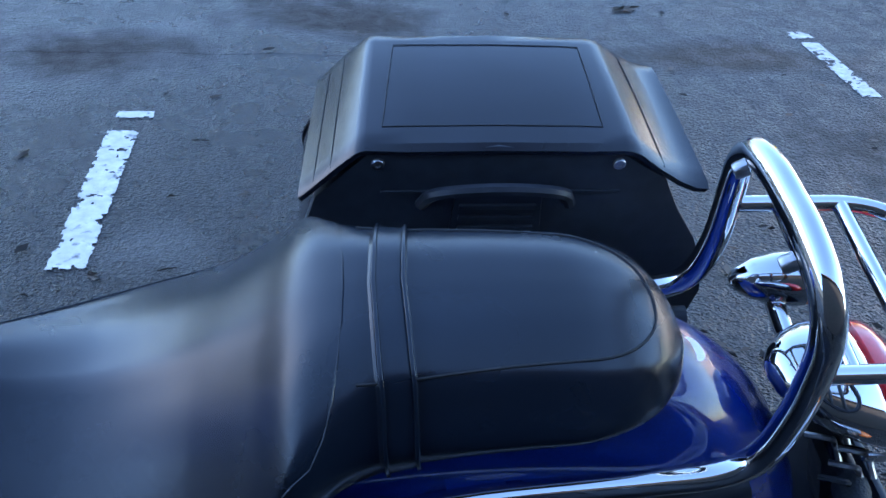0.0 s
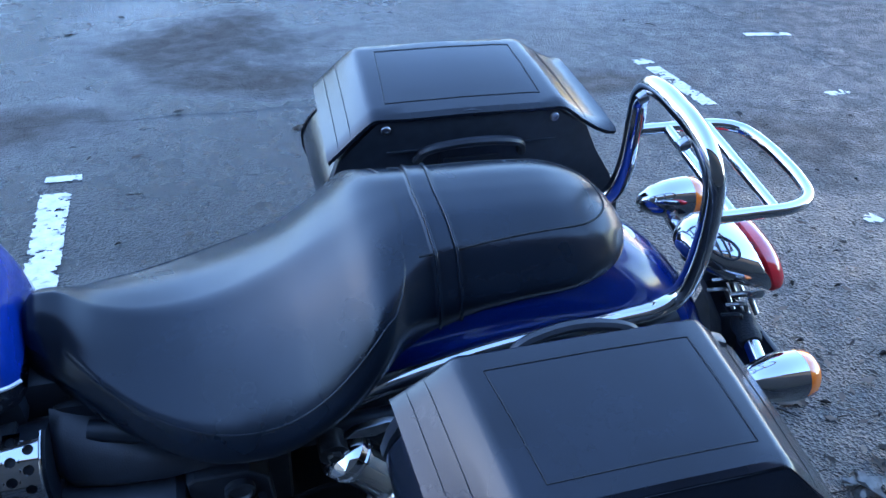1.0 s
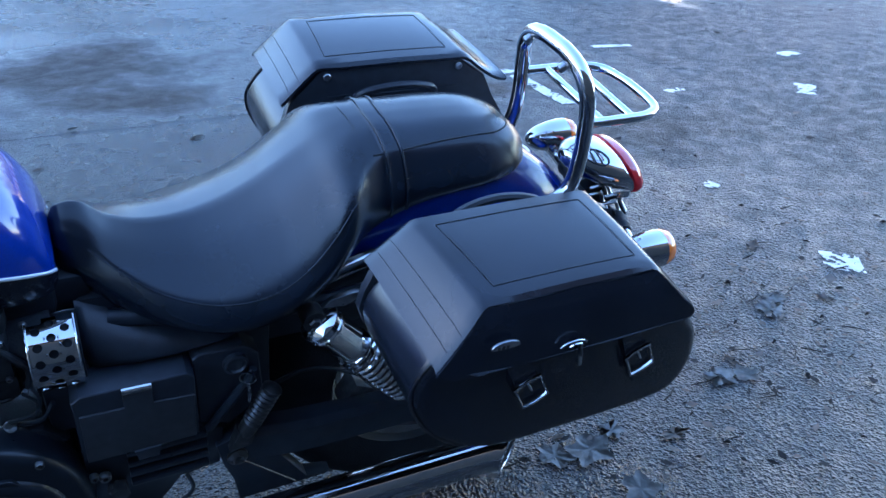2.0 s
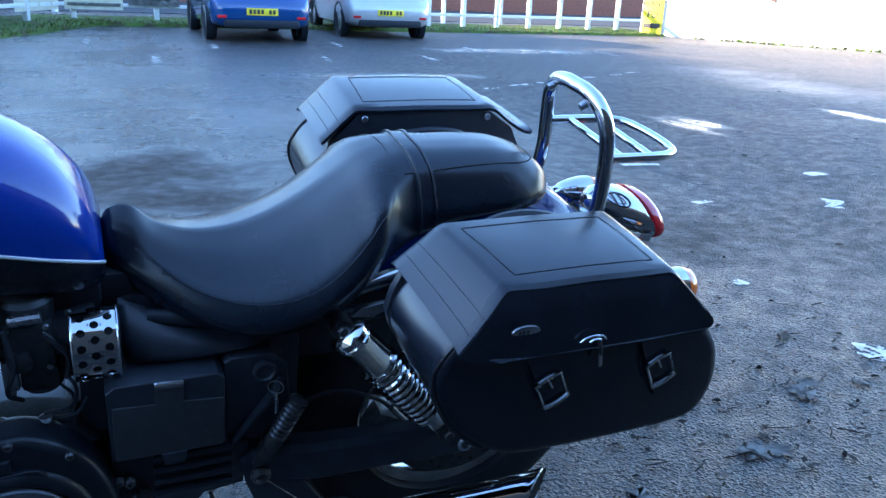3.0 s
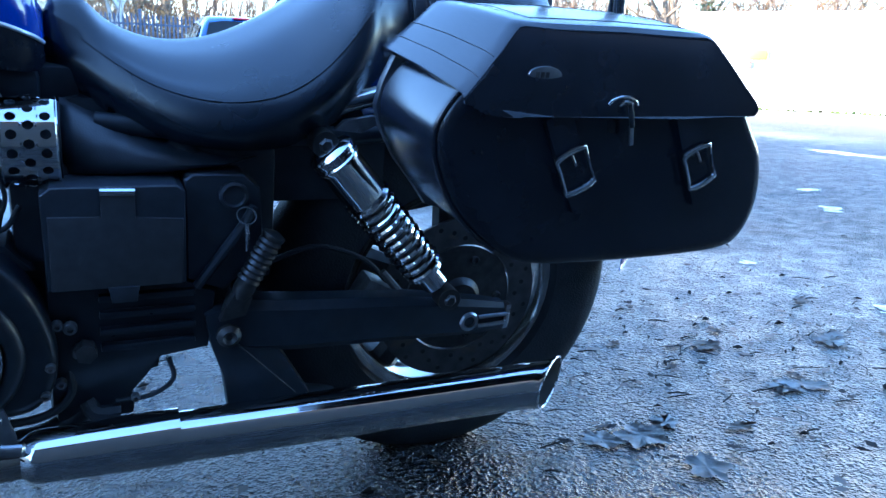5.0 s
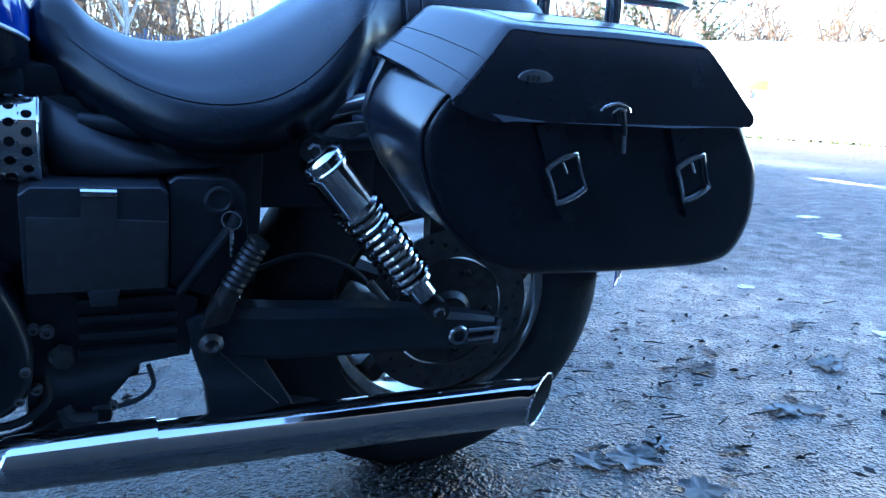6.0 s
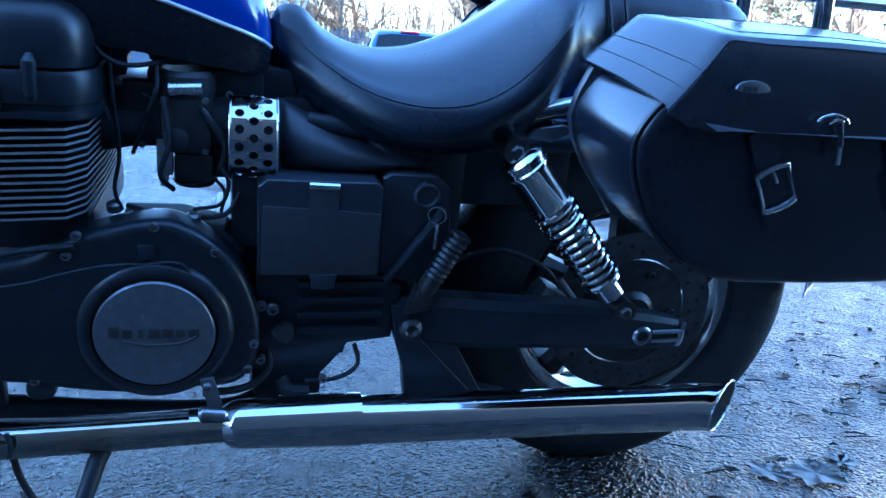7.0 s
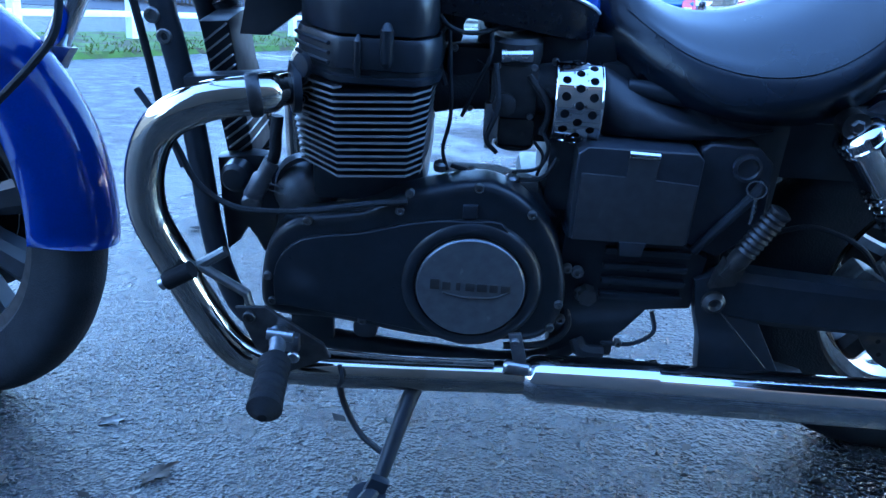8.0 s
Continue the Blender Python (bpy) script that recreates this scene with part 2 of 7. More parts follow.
    b1.inputs["Strength"].default_value, b1.inputs["Distance"].default_value = 1.0, 0.0048
    link(times(stone.outputs["Distance"], flat), b1.inputs["Height"])
    link(b0.outputs["Normal"], b1.inputs["Normal"])
    b2 = t.nodes.new("ShaderNodeBump")
    b2.inputs["Strength"].default_value, b2.inputs["Distance"].default_value = 0.75, 0.007
    link(times(chip.outputs["Distance"], flat), b2.inputs["Height"])
    link(b1.outputs["Normal"], b2.inputs["Normal"])
    link(b2.outputs["Normal"], b.inputs["Normal"])
    return m


ASPHALT = asphalt()
ROAD = material("road_surface", (0.050, 0.053, 0.060), 0.85, vary=0.2, scale=3, spec=0.2, bump=0.4, bump_scale=90)
PAINT_LINE = material("worn_line_paint", (0.55, 0.525, 0.48), 0.6, vary=0.2, scale=30, bump=0.4, bump_scale=130, second=(0.12, 0.12, 0.12), second_scale=28, second_at=0.6, detail_dist=0.003)
WALL_WHITE = material("white_render", (0.78, 0.77, 0.73), 0.8, vary=0.05, scale=2, second=(0.66, 0.64, 0.58), second_scale=1.3, second_at=0.62, bump=0.2, bump_scale=60)
WHITE_PAINT = material("white_gloss_paint", (0.74, 0.74, 0.72), 0.45, vary=0.08, scale=8, second=(0.5, 0.49, 0.45), second_scale=5, second_at=0.66)
GALV = material("galvanised_tube", (0.45, 0.46, 0.47), 0.45, 0.7, vary=0.15, scale=20)
GRASS = material("grass_blades", (0.075, 0.100, 0.022), 0.8, vary=0.5, scale=6, random_tint=0.1, spec=0.15)
EARTH = material("verge_earth", (0.06, 0.05, 0.03), 0.9, vary=0.4, scale=9, second=(0.07, 0.12, 0.025), second_scale=4, second_at=0.40, spec=0.15)
BARK = material("bark", (0.17, 0.125, 0.085), 0.85, vary=0.4, scale=7, bump=0.5, bump_scale=20, random_tint=0.25, detail_dist=0.02)
PALE_BARK = material("pale_bark", (0.42, 0.38, 0.33), 0.8, vary=0.3, scale=5)
TWIG = material("twigs", (0.20, 0.13, 0.085), 0.85, vary=0.35, scale=2, random_tint=0.3)
DEAD_LEAF = material("dead_leaf", (0.055, 0.035, 0.022), 0.6, vary=0.5, scale=30, second=(0.05, 0.035, 0.025), second_scale=20)
RUSSET = material("russet_leaves", (0.26, 0.13, 0.05), 0.8, vary=0.4, scale=1.5, random_tint=0.25)
EVERGREEN = material("evergreen_leaves", (0.05, 0.065, 0.02), 0.7, vary=0.4, scale=3)
BRICK = material("red_brick", (0.24, 0.085, 0.06), 0.85, vary=0.25, scale=14)
BOARD = material("dark_boards", (0.10, 0.07, 0.06), 0.8, vary=0.3, scale=5)
BLUE_STEEL = material("grey_blue_fence_paint", (0.05, 0.06, 0.10), 0.5, vary=0.15, scale=6)
YELLOW = material("yellow_sign", (0.80, 0.62, 0.03), 0.5, vary=0.06, scale=9)
CAR_BLUE = material("car_blue_paint", (0.002, 0.052, 0.19), 0.2, 0.2, vary=0.05, scale=60, coat=1.0, rough_vary=0.03)
CAR_WHITE = material("car_silver_paint", (0.48, 0.49, 0.50), 0.28, 0.3, vary=0.03, scale=60, coat=1.0, rough_vary=0.03)
CAR_DARK = material("car_dark_paint", (0.03, 0.035, 0.045), 0.25, vary=0.05, scale=60, coat=1.0, rough_vary=0.03)
CAR_GLASS = material("tinted_glass", (0.010, 0.012, 0.015), 0.10, spec=0.25, vary=0.2, scale=4, rough_vary=0.02)
BUILDING = material("pale_brick_building", (0.30, 0.24, 0.20), 0.85, vary=0.2, scale=4)
DARK_BRICK = material("brown_brick", (0.026, 0.023, 0.022), 0.85, vary=0.25, scale=5)


# ---- mesh helpers ----
def V(*a):
    return Vector(a)


def link_mesh(name, bm, mats, smooth=0.6):
    mesh = bpy.data.meshes.new(name)
    bmesh.ops.recalc_face_normals(bm, faces=bm.faces)
    for f in bm.faces:
        f.smooth = True
    for e in bm.edges:
        if len(e.link_faces) == 2 and e.calc_face_angle(0.0) > smooth:
            e.smooth = False
    bm.to_mesh(mesh)
    bm.free()
    for m in mats if isinstance(mats, (list, tuple)) else [mats]:
        mesh.materials.append(m)
    return new(name, mesh)


def part(name, bm, mats, parent, label="", smooth=0.6):
    ob = link_mesh(name, bm, mats, smooth)
    ob.parent = parent
    if label:
        tagged(ob, label)
    return ob


def thing(name, bm, mats, label, category, group="", kind="", smooth=0.6):
    return tagged(link_mesh(name, bm, mats, smooth), label, category, group, kind)


def base(name, m, label, category, group="", kind=""):
    ob = new(name)
    ob.matrix_world = m
    ob.empty_display_size = 0.1
    return tagged(ob, label, category, group, kind)


def spline(pts, n=8, closed=False):
    """A smooth line through the points, given as tuples."""
    p = [Vector(q) for q in pts]
    out = []
    k = len(p)
    for i in range(k if closed else k - 1):
        if closed:
            a, b, c, d = p[i - 1], p[i], p[(i + 1) % k], p[(i + 2) % k]
        else:
            b, c = p[i], p[i + 1]
            a = p[i - 1] if i else b * 2 - c
            d = p[i + 2] if i + 2 < k else c * 2 - b
        for j in range(n):
            t = j / n
            out.append(0.5 * (2 * b + (c - a) * t + (2 * a - 5 * b + 4 * c - d) * t * t + (3 * b - a - 3 * c + d) * t ** 3))
    if not closed:
        out.append(p[-1])
    return out


def skin(bm, rings, closed=True, cap=True, mat=0, loop=False):
    """Faces between rings of points that have the same count."""
    vs = [[bm.verts.new(q) for q in r] for r in rings]
    n = len(vs[0])
    pairs = list(zip(vs, vs[1:])) + ([(vs[-1], vs[0])] if loop else [])
    for a, b in pairs:
        for i in range(n if closed else n - 1):
            j = (i + 1) % n
            bm.faces.new((a[i], a[j], b[j], b[i])).material_index = mat
    if cap and closed and not loop:
        bm.faces.new(vs[0]).material_index = mat
        bm.faces.new(vs[-1][::-1]).material_index = mat
    return vs


def tube(bm, pts, r, seg=12, closed=False, cap=True, mat=0):
    """A round bar along the points; r is one radius or one for each point."""
    pts = [Vector(p) for p in pts]
    n = len(pts)
    rs = r if isinstance(r, (list, tuple)) else [r] * n
    tang = []
    for i in range(n):
        a = pts[i - 1] if (i or closed) else pts[0]
        b = pts[(i + 1) % n] if (closed or i + 1 < n) else pts[i]
        tang.append((b - a).normalized())
    up = tang[0].orthogonal().normalized()
    rings = []
    for i in range(n):
        up = (up - tang[i] * up.dot(tang[i])).normalized()
        side = tang[i].cross(up)
        rings.append([pts[i] + (up * math.cos(2 * math.pi * k / seg) + side * math.sin(2 * math.pi * k / seg)) * rs[i] for k in range(seg)])
    skin(bm, rings, cap=cap, mat=mat, loop=closed)


def lathe(bm, prof, origin, axis, seg=32, mat=0, cap=True):
    """A turned form: prof is a list of (radius, height along axis)."""
    o, a = Vector(origin), Vector(axis).normalized()
    u = a.orthogonal().normalized()
    w = a.cross(u)
    rings = [[o + a * h + (u * math.cos(2 * math.pi * k / seg) + w * math.sin(2 * math.pi * k / seg)) * max(r, 1e-4) for k in range(seg)] for r, h in prof]
    skin(bm, rings, cap=cap, mat=mat)


def ring_lathe(bm, prof, origin, axis, seg=48, mat=0):
    """A turned ring: prof is a closed outline of (radius, height)."""
    o, a = Vector(origin), Vector(axis).normalized()
    u = a.orthogonal().normalized()
    w = a.cross(u)
    rings = []
    for k in range(seg):
        d = u * math.cos(2 * math.pi * k / seg) + w * math.sin(2 * math.pi * k / seg)
        rings.append([o + a * h + d * r for r, h in prof])
    skin(bm, rings, loop=True, mat=mat)


def slab(bm, outline, y0, y1, bevel=0.0, seg=2, mat=0, inset=0.0):
    """A plate with an outline of (x, z) from y0 to y1; inset draws the y1 end in."""
    cx = sum(p[0] for p in outline) / len(outline)
    cz = sum(p[1] for p in outline) / len(outline)
    tmp = bmesh.new()
    a = [tmp.verts.new((x, y0, z)) for x, z in outline]
    b = [tmp.verts.new((cx + (x - cx) * (1 - inset), y1, cz + (z - cz) * (1 - inset))) for x, z in outline]
    n = len(a)
    tmp.faces.new(a)
    tmp.faces.new(b[::-1])
    for i in range(n):
        tmp.faces.new((a[i], b[i], b[(i + 1) % n], a[(i + 1) % n]))
    bmesh.ops.recalc_face_normals(tmp, faces=tmp.faces)
    if bevel:
        edges = [e for e in tmp.edges if abs(e.verts[0].co.y - e.verts[1].co.y) < 1e-6]
        bmesh.ops.bevel(tmp, geom=edges, offset=bevel, segments=seg, profile=0.6, affect="EDGES", clamp_overlap=True)
    put(bm, tmp, mat)


def put(bm, tmp, mat=0, m=None):
    """Adds tmp to bm, moved by m."""
    if m is not None:
        bmesh.ops.transform(tmp, matrix=m, verts=tmp.verts)
    idx = {v: bm.verts.new(v.co) for v in tmp.verts}
    for f in tmp.faces:
        try:
            bm.faces.new([idx[v] for v in f.verts]).material_index = mat or f.material_index
        except ValueError:
            pass
    tmp.free()


def block(bm, centre, size, bevel=0.0, turn=None, mat=0, seg=2):
    tmp = bmesh.new()
    bmesh.ops.create_cube(tmp, size=1.0, matrix=Matrix.Diagonal((*size, 1)))
    if bevel:
        bmesh.ops.bevel(tmp, geom=tmp.edges[:], offset=bevel, segments=seg, profile=0.6, affect="EDGES", clamp_overlap=True)
    m = Matrix.Translation(centre)
    put(bm, tmp, mat, m @ turn if turn is not None else m)


def bolt(bm, p, axis=(0, -1, 0), r=0.007, h=0.006, mat=0):
    lathe(bm, [(r, 0), (r, h * 0.7), (r * 0.85, h), (r * 0.5, h), (r * 0.45, h * 0.5)], p, axis, 10, mat)


def B():
    return bmesh.new()

# ---- the yard ----
bm = B()
R = 420.0
for x0, x1, y0, y1 in ((-R, R, -R, R),):
    a = [bm.verts.new(p) for p in ((x0, y0, 0), (x1, y0, 0), (x1, y1, 0), (x0, y1, 0))]
    bm.faces.new(a)
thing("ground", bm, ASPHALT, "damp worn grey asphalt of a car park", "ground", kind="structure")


def worn_strip(x0, y0, x1, y1, w, seed, keep=0.8, step=0.0075):
    """A worn painted line: a thin uneven sheet with bare spots along its edges."""
    rnd = random.Random(seed)
    keep = 0.5 + (keep - 0.5) * 0.42
    a, b = Vector((x0, y0, 0)), Vector((x1, y1, 0))
    d = b - a
    n, k = max(2, int(d.length / step)), max(2, int(w / step))
    d.normalize()
    s = Vector((-d.y, d.x, 0))
    bm = B()
    grid = {}
    for i in range(n + 1):
        for j in range(k + 1):
            jit = Vector((rnd.uniform(-1, 1), rnd.uniform(-1, 1), 0)) * step * 0.33
            grid[i, j] = a + d * (i * step) + s * (j * step - w / 2) + jit + Vector((0, 0, 0.003))
    vs = {}
    for i in range(n):
        for j in range(k):
            edge = i in (0, n - 1) or j in (0, k - 1)
            q = Vector((i, j, 0)) * (step / 0.028)
            c = 0.5 + 0.34 * noise.noise(q * 0.31 + Vector((seed * 9.1, 0, seed))) + 0.30 * noise.noise(q * 1.3 + Vector((0, seed * 5.3, seed)))
            rim = min(j, k - 1 - j, i, n - 1 - i) * step
            if c > keep * (0.84 if edge else 0.92 if rim < 0.015 else 1.0):
                continue
            q = []
            for ij in ((i, j), (i + 1, j), (i + 1, j + 1), (i, j + 1)):
                if ij not in vs:
                    vs[ij] = bm.verts.new(grid[ij])
                q.append(vs[ij])
            bm.faces.new(q)
    if not bm.faces:
        bm.free()
        return None
    return thing("parking_line", bm, PAINT_LINE, "worn white parking bay line painted on asphalt", "road marking", "parking bay lines", kind="structure")


worn_strip(-0.895, 0.98, -0.92, 1.70, 0.10, 1, 0.9)
worn_strip(-0.905, 1.79, -0.905, 1.835, 0.12, 2, 0.9)
worn_strip(1.775, 1.98, 1.775, 2.52, 0.085, 3, 0.85)
worn_strip(1.77, 2.56, 1.76, 2.64, 0.11, 4, 0.66)
worn_strip(2.60, 2.93, 2.88, 2.89, 0.06, 5, 0.85)
worn_strip(3.16, 1.70, 3.32, 1.86, 0.12, 6, 0.6)
worn_strip(3.70, 2.40, 3.86, 2.42, 0.10, 7, 0.8)
worn_strip(1.70, 0.90, 1.77, 0.92, 0.06, 8, 0.7)
worn_strip(1.66, 0.20, 1.74, 0.30, 0.13, 9, 0.72)
worn_strip(2.42, 1.98, 2.55, 2.02, 0.08, 10, 0.6)
for i in range(7):
    worn_strip(3.4 + i * 0.5, 6.64 + i * 0.25, 3.75 + i * 0.5, 6.8 + i * 0.25, 0.05, 20 + i, 0.6, 0.04)
for i, (x, y) in enumerate(((-2.4, 9.6), (0.2, 9.2), (2.5, 9.5), (4.2, 9.8), (1.2, 11.2), (3.4, 12.0), (5.7, 11.4), (8.2, 10.9), (-0.6, 11.9))):
    worn_strip(x, y, x + 0.06, y + 0.9, 0.09, 40 + i, 0.62, 0.05)

# asphalt repair joints: low ridges of tar
for k, pts in enumerate((((2.4, 4.6), (2.65, 3.6), (2.76, 2.35)), ((2.76, 2.35), (3.5, 2.30), (4.6, 2.40)), ((-1.6, 2.33), (-0.7, 2.335), (0.3, 2.33)), ((-2.5, 5.0), (-1.2, 5.42), (1.3, 6.35), (3.5, 6.65)))):
    bm = B()
    line = spline([(x, y, 0.0) for x, y in pts], 10)
    rnd = random.Random(k)
    line = [p + Vector((rnd.uniform(-1, 1), rnd.uniform(-1, 1), 0)) * 0.012 for p in line]
    rings = []
    for i, p in enumerate(line):
        d = (line[min(i + 1, len(line) - 1)] - line[max(i - 1, 0)]).normalized()
        s = Vector((-d.y, d.x, 0)) * 0.012
        rings.append([p - s + V(0, 0, -0.002), p - s * 0.5 + V(0, 0, 0.002), p + s * 0.5 + V(0, 0, 0.002), p + s + V(0, 0, -0.002)])
    skin(bm, rings)
    thing("asphalt_joint", bm, ASPHALT, "narrow tarred repair joint in the asphalt", "road marking", "repair joints", kind="structure")

# road behind the railing, verge and walls
bm = B()
block(bm, (2, 26.0, 0.0), (120, 9.0, 0.03))
thing("road", bm, ROAD, "grey road running behind the white railing", "road", kind="structure")
FENCE = [(-7.2, 2.2), (-4.9, 8.2), (-1.0, 17.0), (8.0, 17.6), (13.9, 18.0)]


def along(poly, s):
    for a, b in zip(poly, poly[1:]):
        a, b = Vector((*a, 0)), Vector((*b, 0))
        if s <= (b - a).length or b.xy == Vector(poly[-1]):
            return a + (b - a).normalized() * s, (b - a).normalized()
        s -= (b - a).length


bm = B()
line = [Vector((x, y, 0)) for x, y in FENCE]
rings = []
for i, p in enumerate(line):
    d = (line[min(i + 1, len(line) - 1)] - line[max(i - 1, 0)]).normalized()
    out = Vector((d.y, -d.x, 0))
    rings.append([p + out * 1.25 + V(0, 0, -0.03), p + out * 1.15 + V(0, 0, 0.06), p - out * 0.9 + V(0, 0, 0.10), p - out * 1.0 + V(0, 0, -0.03)])
skin(bm, rings)
thing("verge", bm, EARTH, "narrow grass verge under the railing", "verge", kind="structure")

bm = B()
rnd = random.Random(5)
for i in range(9000):
    s = rnd.uniform(0, 31.0)
    p, d = along(FENCE, s)
    q = p + Vector((d.y, -d.x, 0)) * rnd.uniform(-0.9, 1.3) + V(0, 0, 0.05)
    h, w, a = rnd.uniform(0.02, 0.07), 0.012, rnd.uniform(0, 6.3)
    o = Vector((math.cos(a), math.sin(a), 0)) * w
    lean = Vector((rnd.uniform(-1, 1), rnd.uniform(-1, 1), 0)) * 0.05
    vs = [bm.verts.new(x) for x in (q - o, q + o, q + o * 0.3 + lean + V(0, 0, h), q - o * 0.3 + lean + V(0, 0, h))]
    bm.faces.new(vs)
thing("grass", bm, GRASS, "short rough grass on the verge", "grass", kind="stuff")

# white boundary wall with a capped top, its lower end piece and piers
WA, WB = Vector((13.9, 17.0, 0)), Vector((22.5, 5.2, 0))
wd = (WB - WA).normalized()


def wall_matrix(s, z=0.0):
    p = WA + wd * s
    return Matrix.Translation((p.x, p.y, z)) @ Matrix.Rotation(math.atan2(wd.y, wd.x), 4, "Z")


wall = base("wall_east", wall_matrix(0), "white rendered boundary wall in full sun", "wall", kind="structure")
bm = B()
L_wall = (WB - WA).length
rnd = random.Random(8)
n = 40
top = [2.42 + 0.012 * rnd.uniform(-1, 1) for _ in range(n + 1)]
rings = []
for i in range(n + 1):
    s = 0.95 + (L_wall - 0.95) * i / n
    rings.append([V(s, -0.13, -0.1), V(s, 0.13, -0.1), V(s, 0.13, top[i] + 0.02), V(s, 0.0, top[i] + 0.05), V(s, -0.13, top[i] + 0.02)])
skin(bm, rings)
part("render_wall", bm, WALL_WHITE, wall)
bm = B()
block(bm, (0.20, 0, 0.62), (1.50, 0.22, 1.24), 0.02)
part("low_wall", bm, WALL_WHITE, wall)
for i in range(5):
    bm = B()
    s = 1.09 + i * 3.0
    block(bm, (s, 0.0, 1.33), (0.26, 0.30, 2.66), 0.015)
    lathe(bm, [(0.19, 2.64), (0.17, 2.70), (0.05, 2.80), (0.01, 2.82)], (s, 0, 0), (0, 0, 1), 4)
    part("pier", bm, WALL_WHITE, wall)
bm = B()
block(bm, (3.00, -0.19, 1.38), (0.50, 0.02, 0.24), 0.006)
sign = part("wall_sign", bm, YELLOW, wall, "small yellow notice fixed to the wall")
bm = B()
block(bm, (2.82, -0.185, 1.13), (0.14, 0.02, 0.20), 0.006)
part("notice", bm, BOARD, wall, "small torn brown notice below the yellow one")
bm = B()
for i in range(260):
    s, h = rnd.uniform(1.0, L_wall), rnd.uniform(0.02, 0.07)
    o = Vector((rnd.uniform(-1, 1), rnd.uniform(-1, 1), 0)) * 0.06
    c = V(s, -0.18 + rnd.uniform(-0.1, 0.03), 0)
    vs = [bm.verts.new(x) for x in (c - o, c + o, c + o * 0.7 + V(rnd.uniform(-0.05, 0.05), 0, h), c - o * 0.6 + V(0, 0, h))]
    bm.faces.new(vs)
part("weeds", bm, EARTH, wall, "weeds along the foot of the wall")

# yellow board with writing at the wall's low end
board = base("sign_board", wall_matrix(-0.22, 0.06) @ pose(0, -0.16, 0), "yellow sign board with black lettering at the wall's end", "sign")
bm = B()
block(bm, (0, 0, 0.62), (0.56, 0.025, 1.24), 0.006)
part("panel", bm, YELLOW, board)


def text_part(words, size, loc, m, parent, depth=0.002, name="lettering"):
    cu = bpy.data.curves.new(name, "FONT")
    cu.body, cu.size, cu.align_x, cu.extrude = words, size, "CENTER", depth
    cu.offset = size * 0.03
    tmp = bpy.data.objects.new(name, cu)
    scene.collection.objects.link(tmp)
    mesh = bpy.data.meshes.new_from_object(tmp.evaluated_get(bpy.context.evaluated_depsgraph_get()))
    bpy.data.objects.remove(tmp)
    mesh.materials.clear()
    mesh.materials.append(m)
    ob = new(name, mesh)
    ob.parent = parent
    ob.matrix_basis = loc
    return ob


for word, z, size in (("BIKES", 1.00, 0.165), ("WANT", 0.71, 0.20), ("FO", 0.42, 0.24)):
    text_part(word, size, pose(0, -0.017, z, 90), BAR_BLACK, board)
bm = B()
block(bm, (0, -0.016, 0.2), (0.46, 0.008, 0.13), 0.002)
part("bar", bm, BAR_BLACK, board)

# white railing: posts with two rails
railing = base("railing", Matrix.Identity(4), "white painted post and rail fence beside the verge", "railing", kind="structure")
total = sum((Vector(b) - Vector(a)).length for a, b in zip(FENCE, FENCE[1:]))
s = 0.3
k = 0
while s < total - 0.3:
    p, d = along(FENCE, s)
    bm = B()
    block(bm, (p.x, p.y, 0.53), (0.10, 0.10, 1.16), 0.008, Matrix.Rotation(math.atan2(d.y, d.x), 4, "Z"))
    part("post", bm, WHITE_PAINT, railing)
    s += 1.6 if p.x < 7 else 0.98
    k += 1
for z, h in ((1.06, 0.11), (0.36, 0.07)):
    for a, b in zip(FENCE, FENCE[1:]):
        a, b = Vector((*a, z)), Vector((*b, z))
        d = b - a
        bm = B()
        block(bm, (a + b) / 2 + V(0, -0.055, 0), (d.length, 0.035, h), 0.006, Matrix.Rotation(math.atan2(d.y, d.x), 4, "Z"))
        part("rail", bm, WHITE_PAINT, railing)

# printed banner panels hung on the railing
def banner(p, ang, w, z0, z1, mat, label, bars):
    bn = base("banner", Matrix.Translation(p) @ Matrix.Rotation(ang, 4, "Z"), label, "banner", "railing banners")
    bm = B()
    rings = []
    for i in range(17):
        u = -w / 2 + w * i / 16
        o = 0.012 * math.sin(i * 1.3)
        sag = 0.012 * math.sin(math.pi * (i % 4) / 4)
        rings.append([V(u, o - 0.003, z0), V(u, o + 0.003, z0), V(u, o + 0.003, z1 - sag), V(u, o - 0.003, z1 - sag)])
    skin(bm, rings)
    sheet = part("sheet", bm, mat, bn)
    for u, z, bw, bh, bm_mat in bars:
        bm = B()
        block(bm, (u, -0.021, z), (bw, 0.006, bh), 0.001)
        part("bar", bm, bm_mat, sheet)


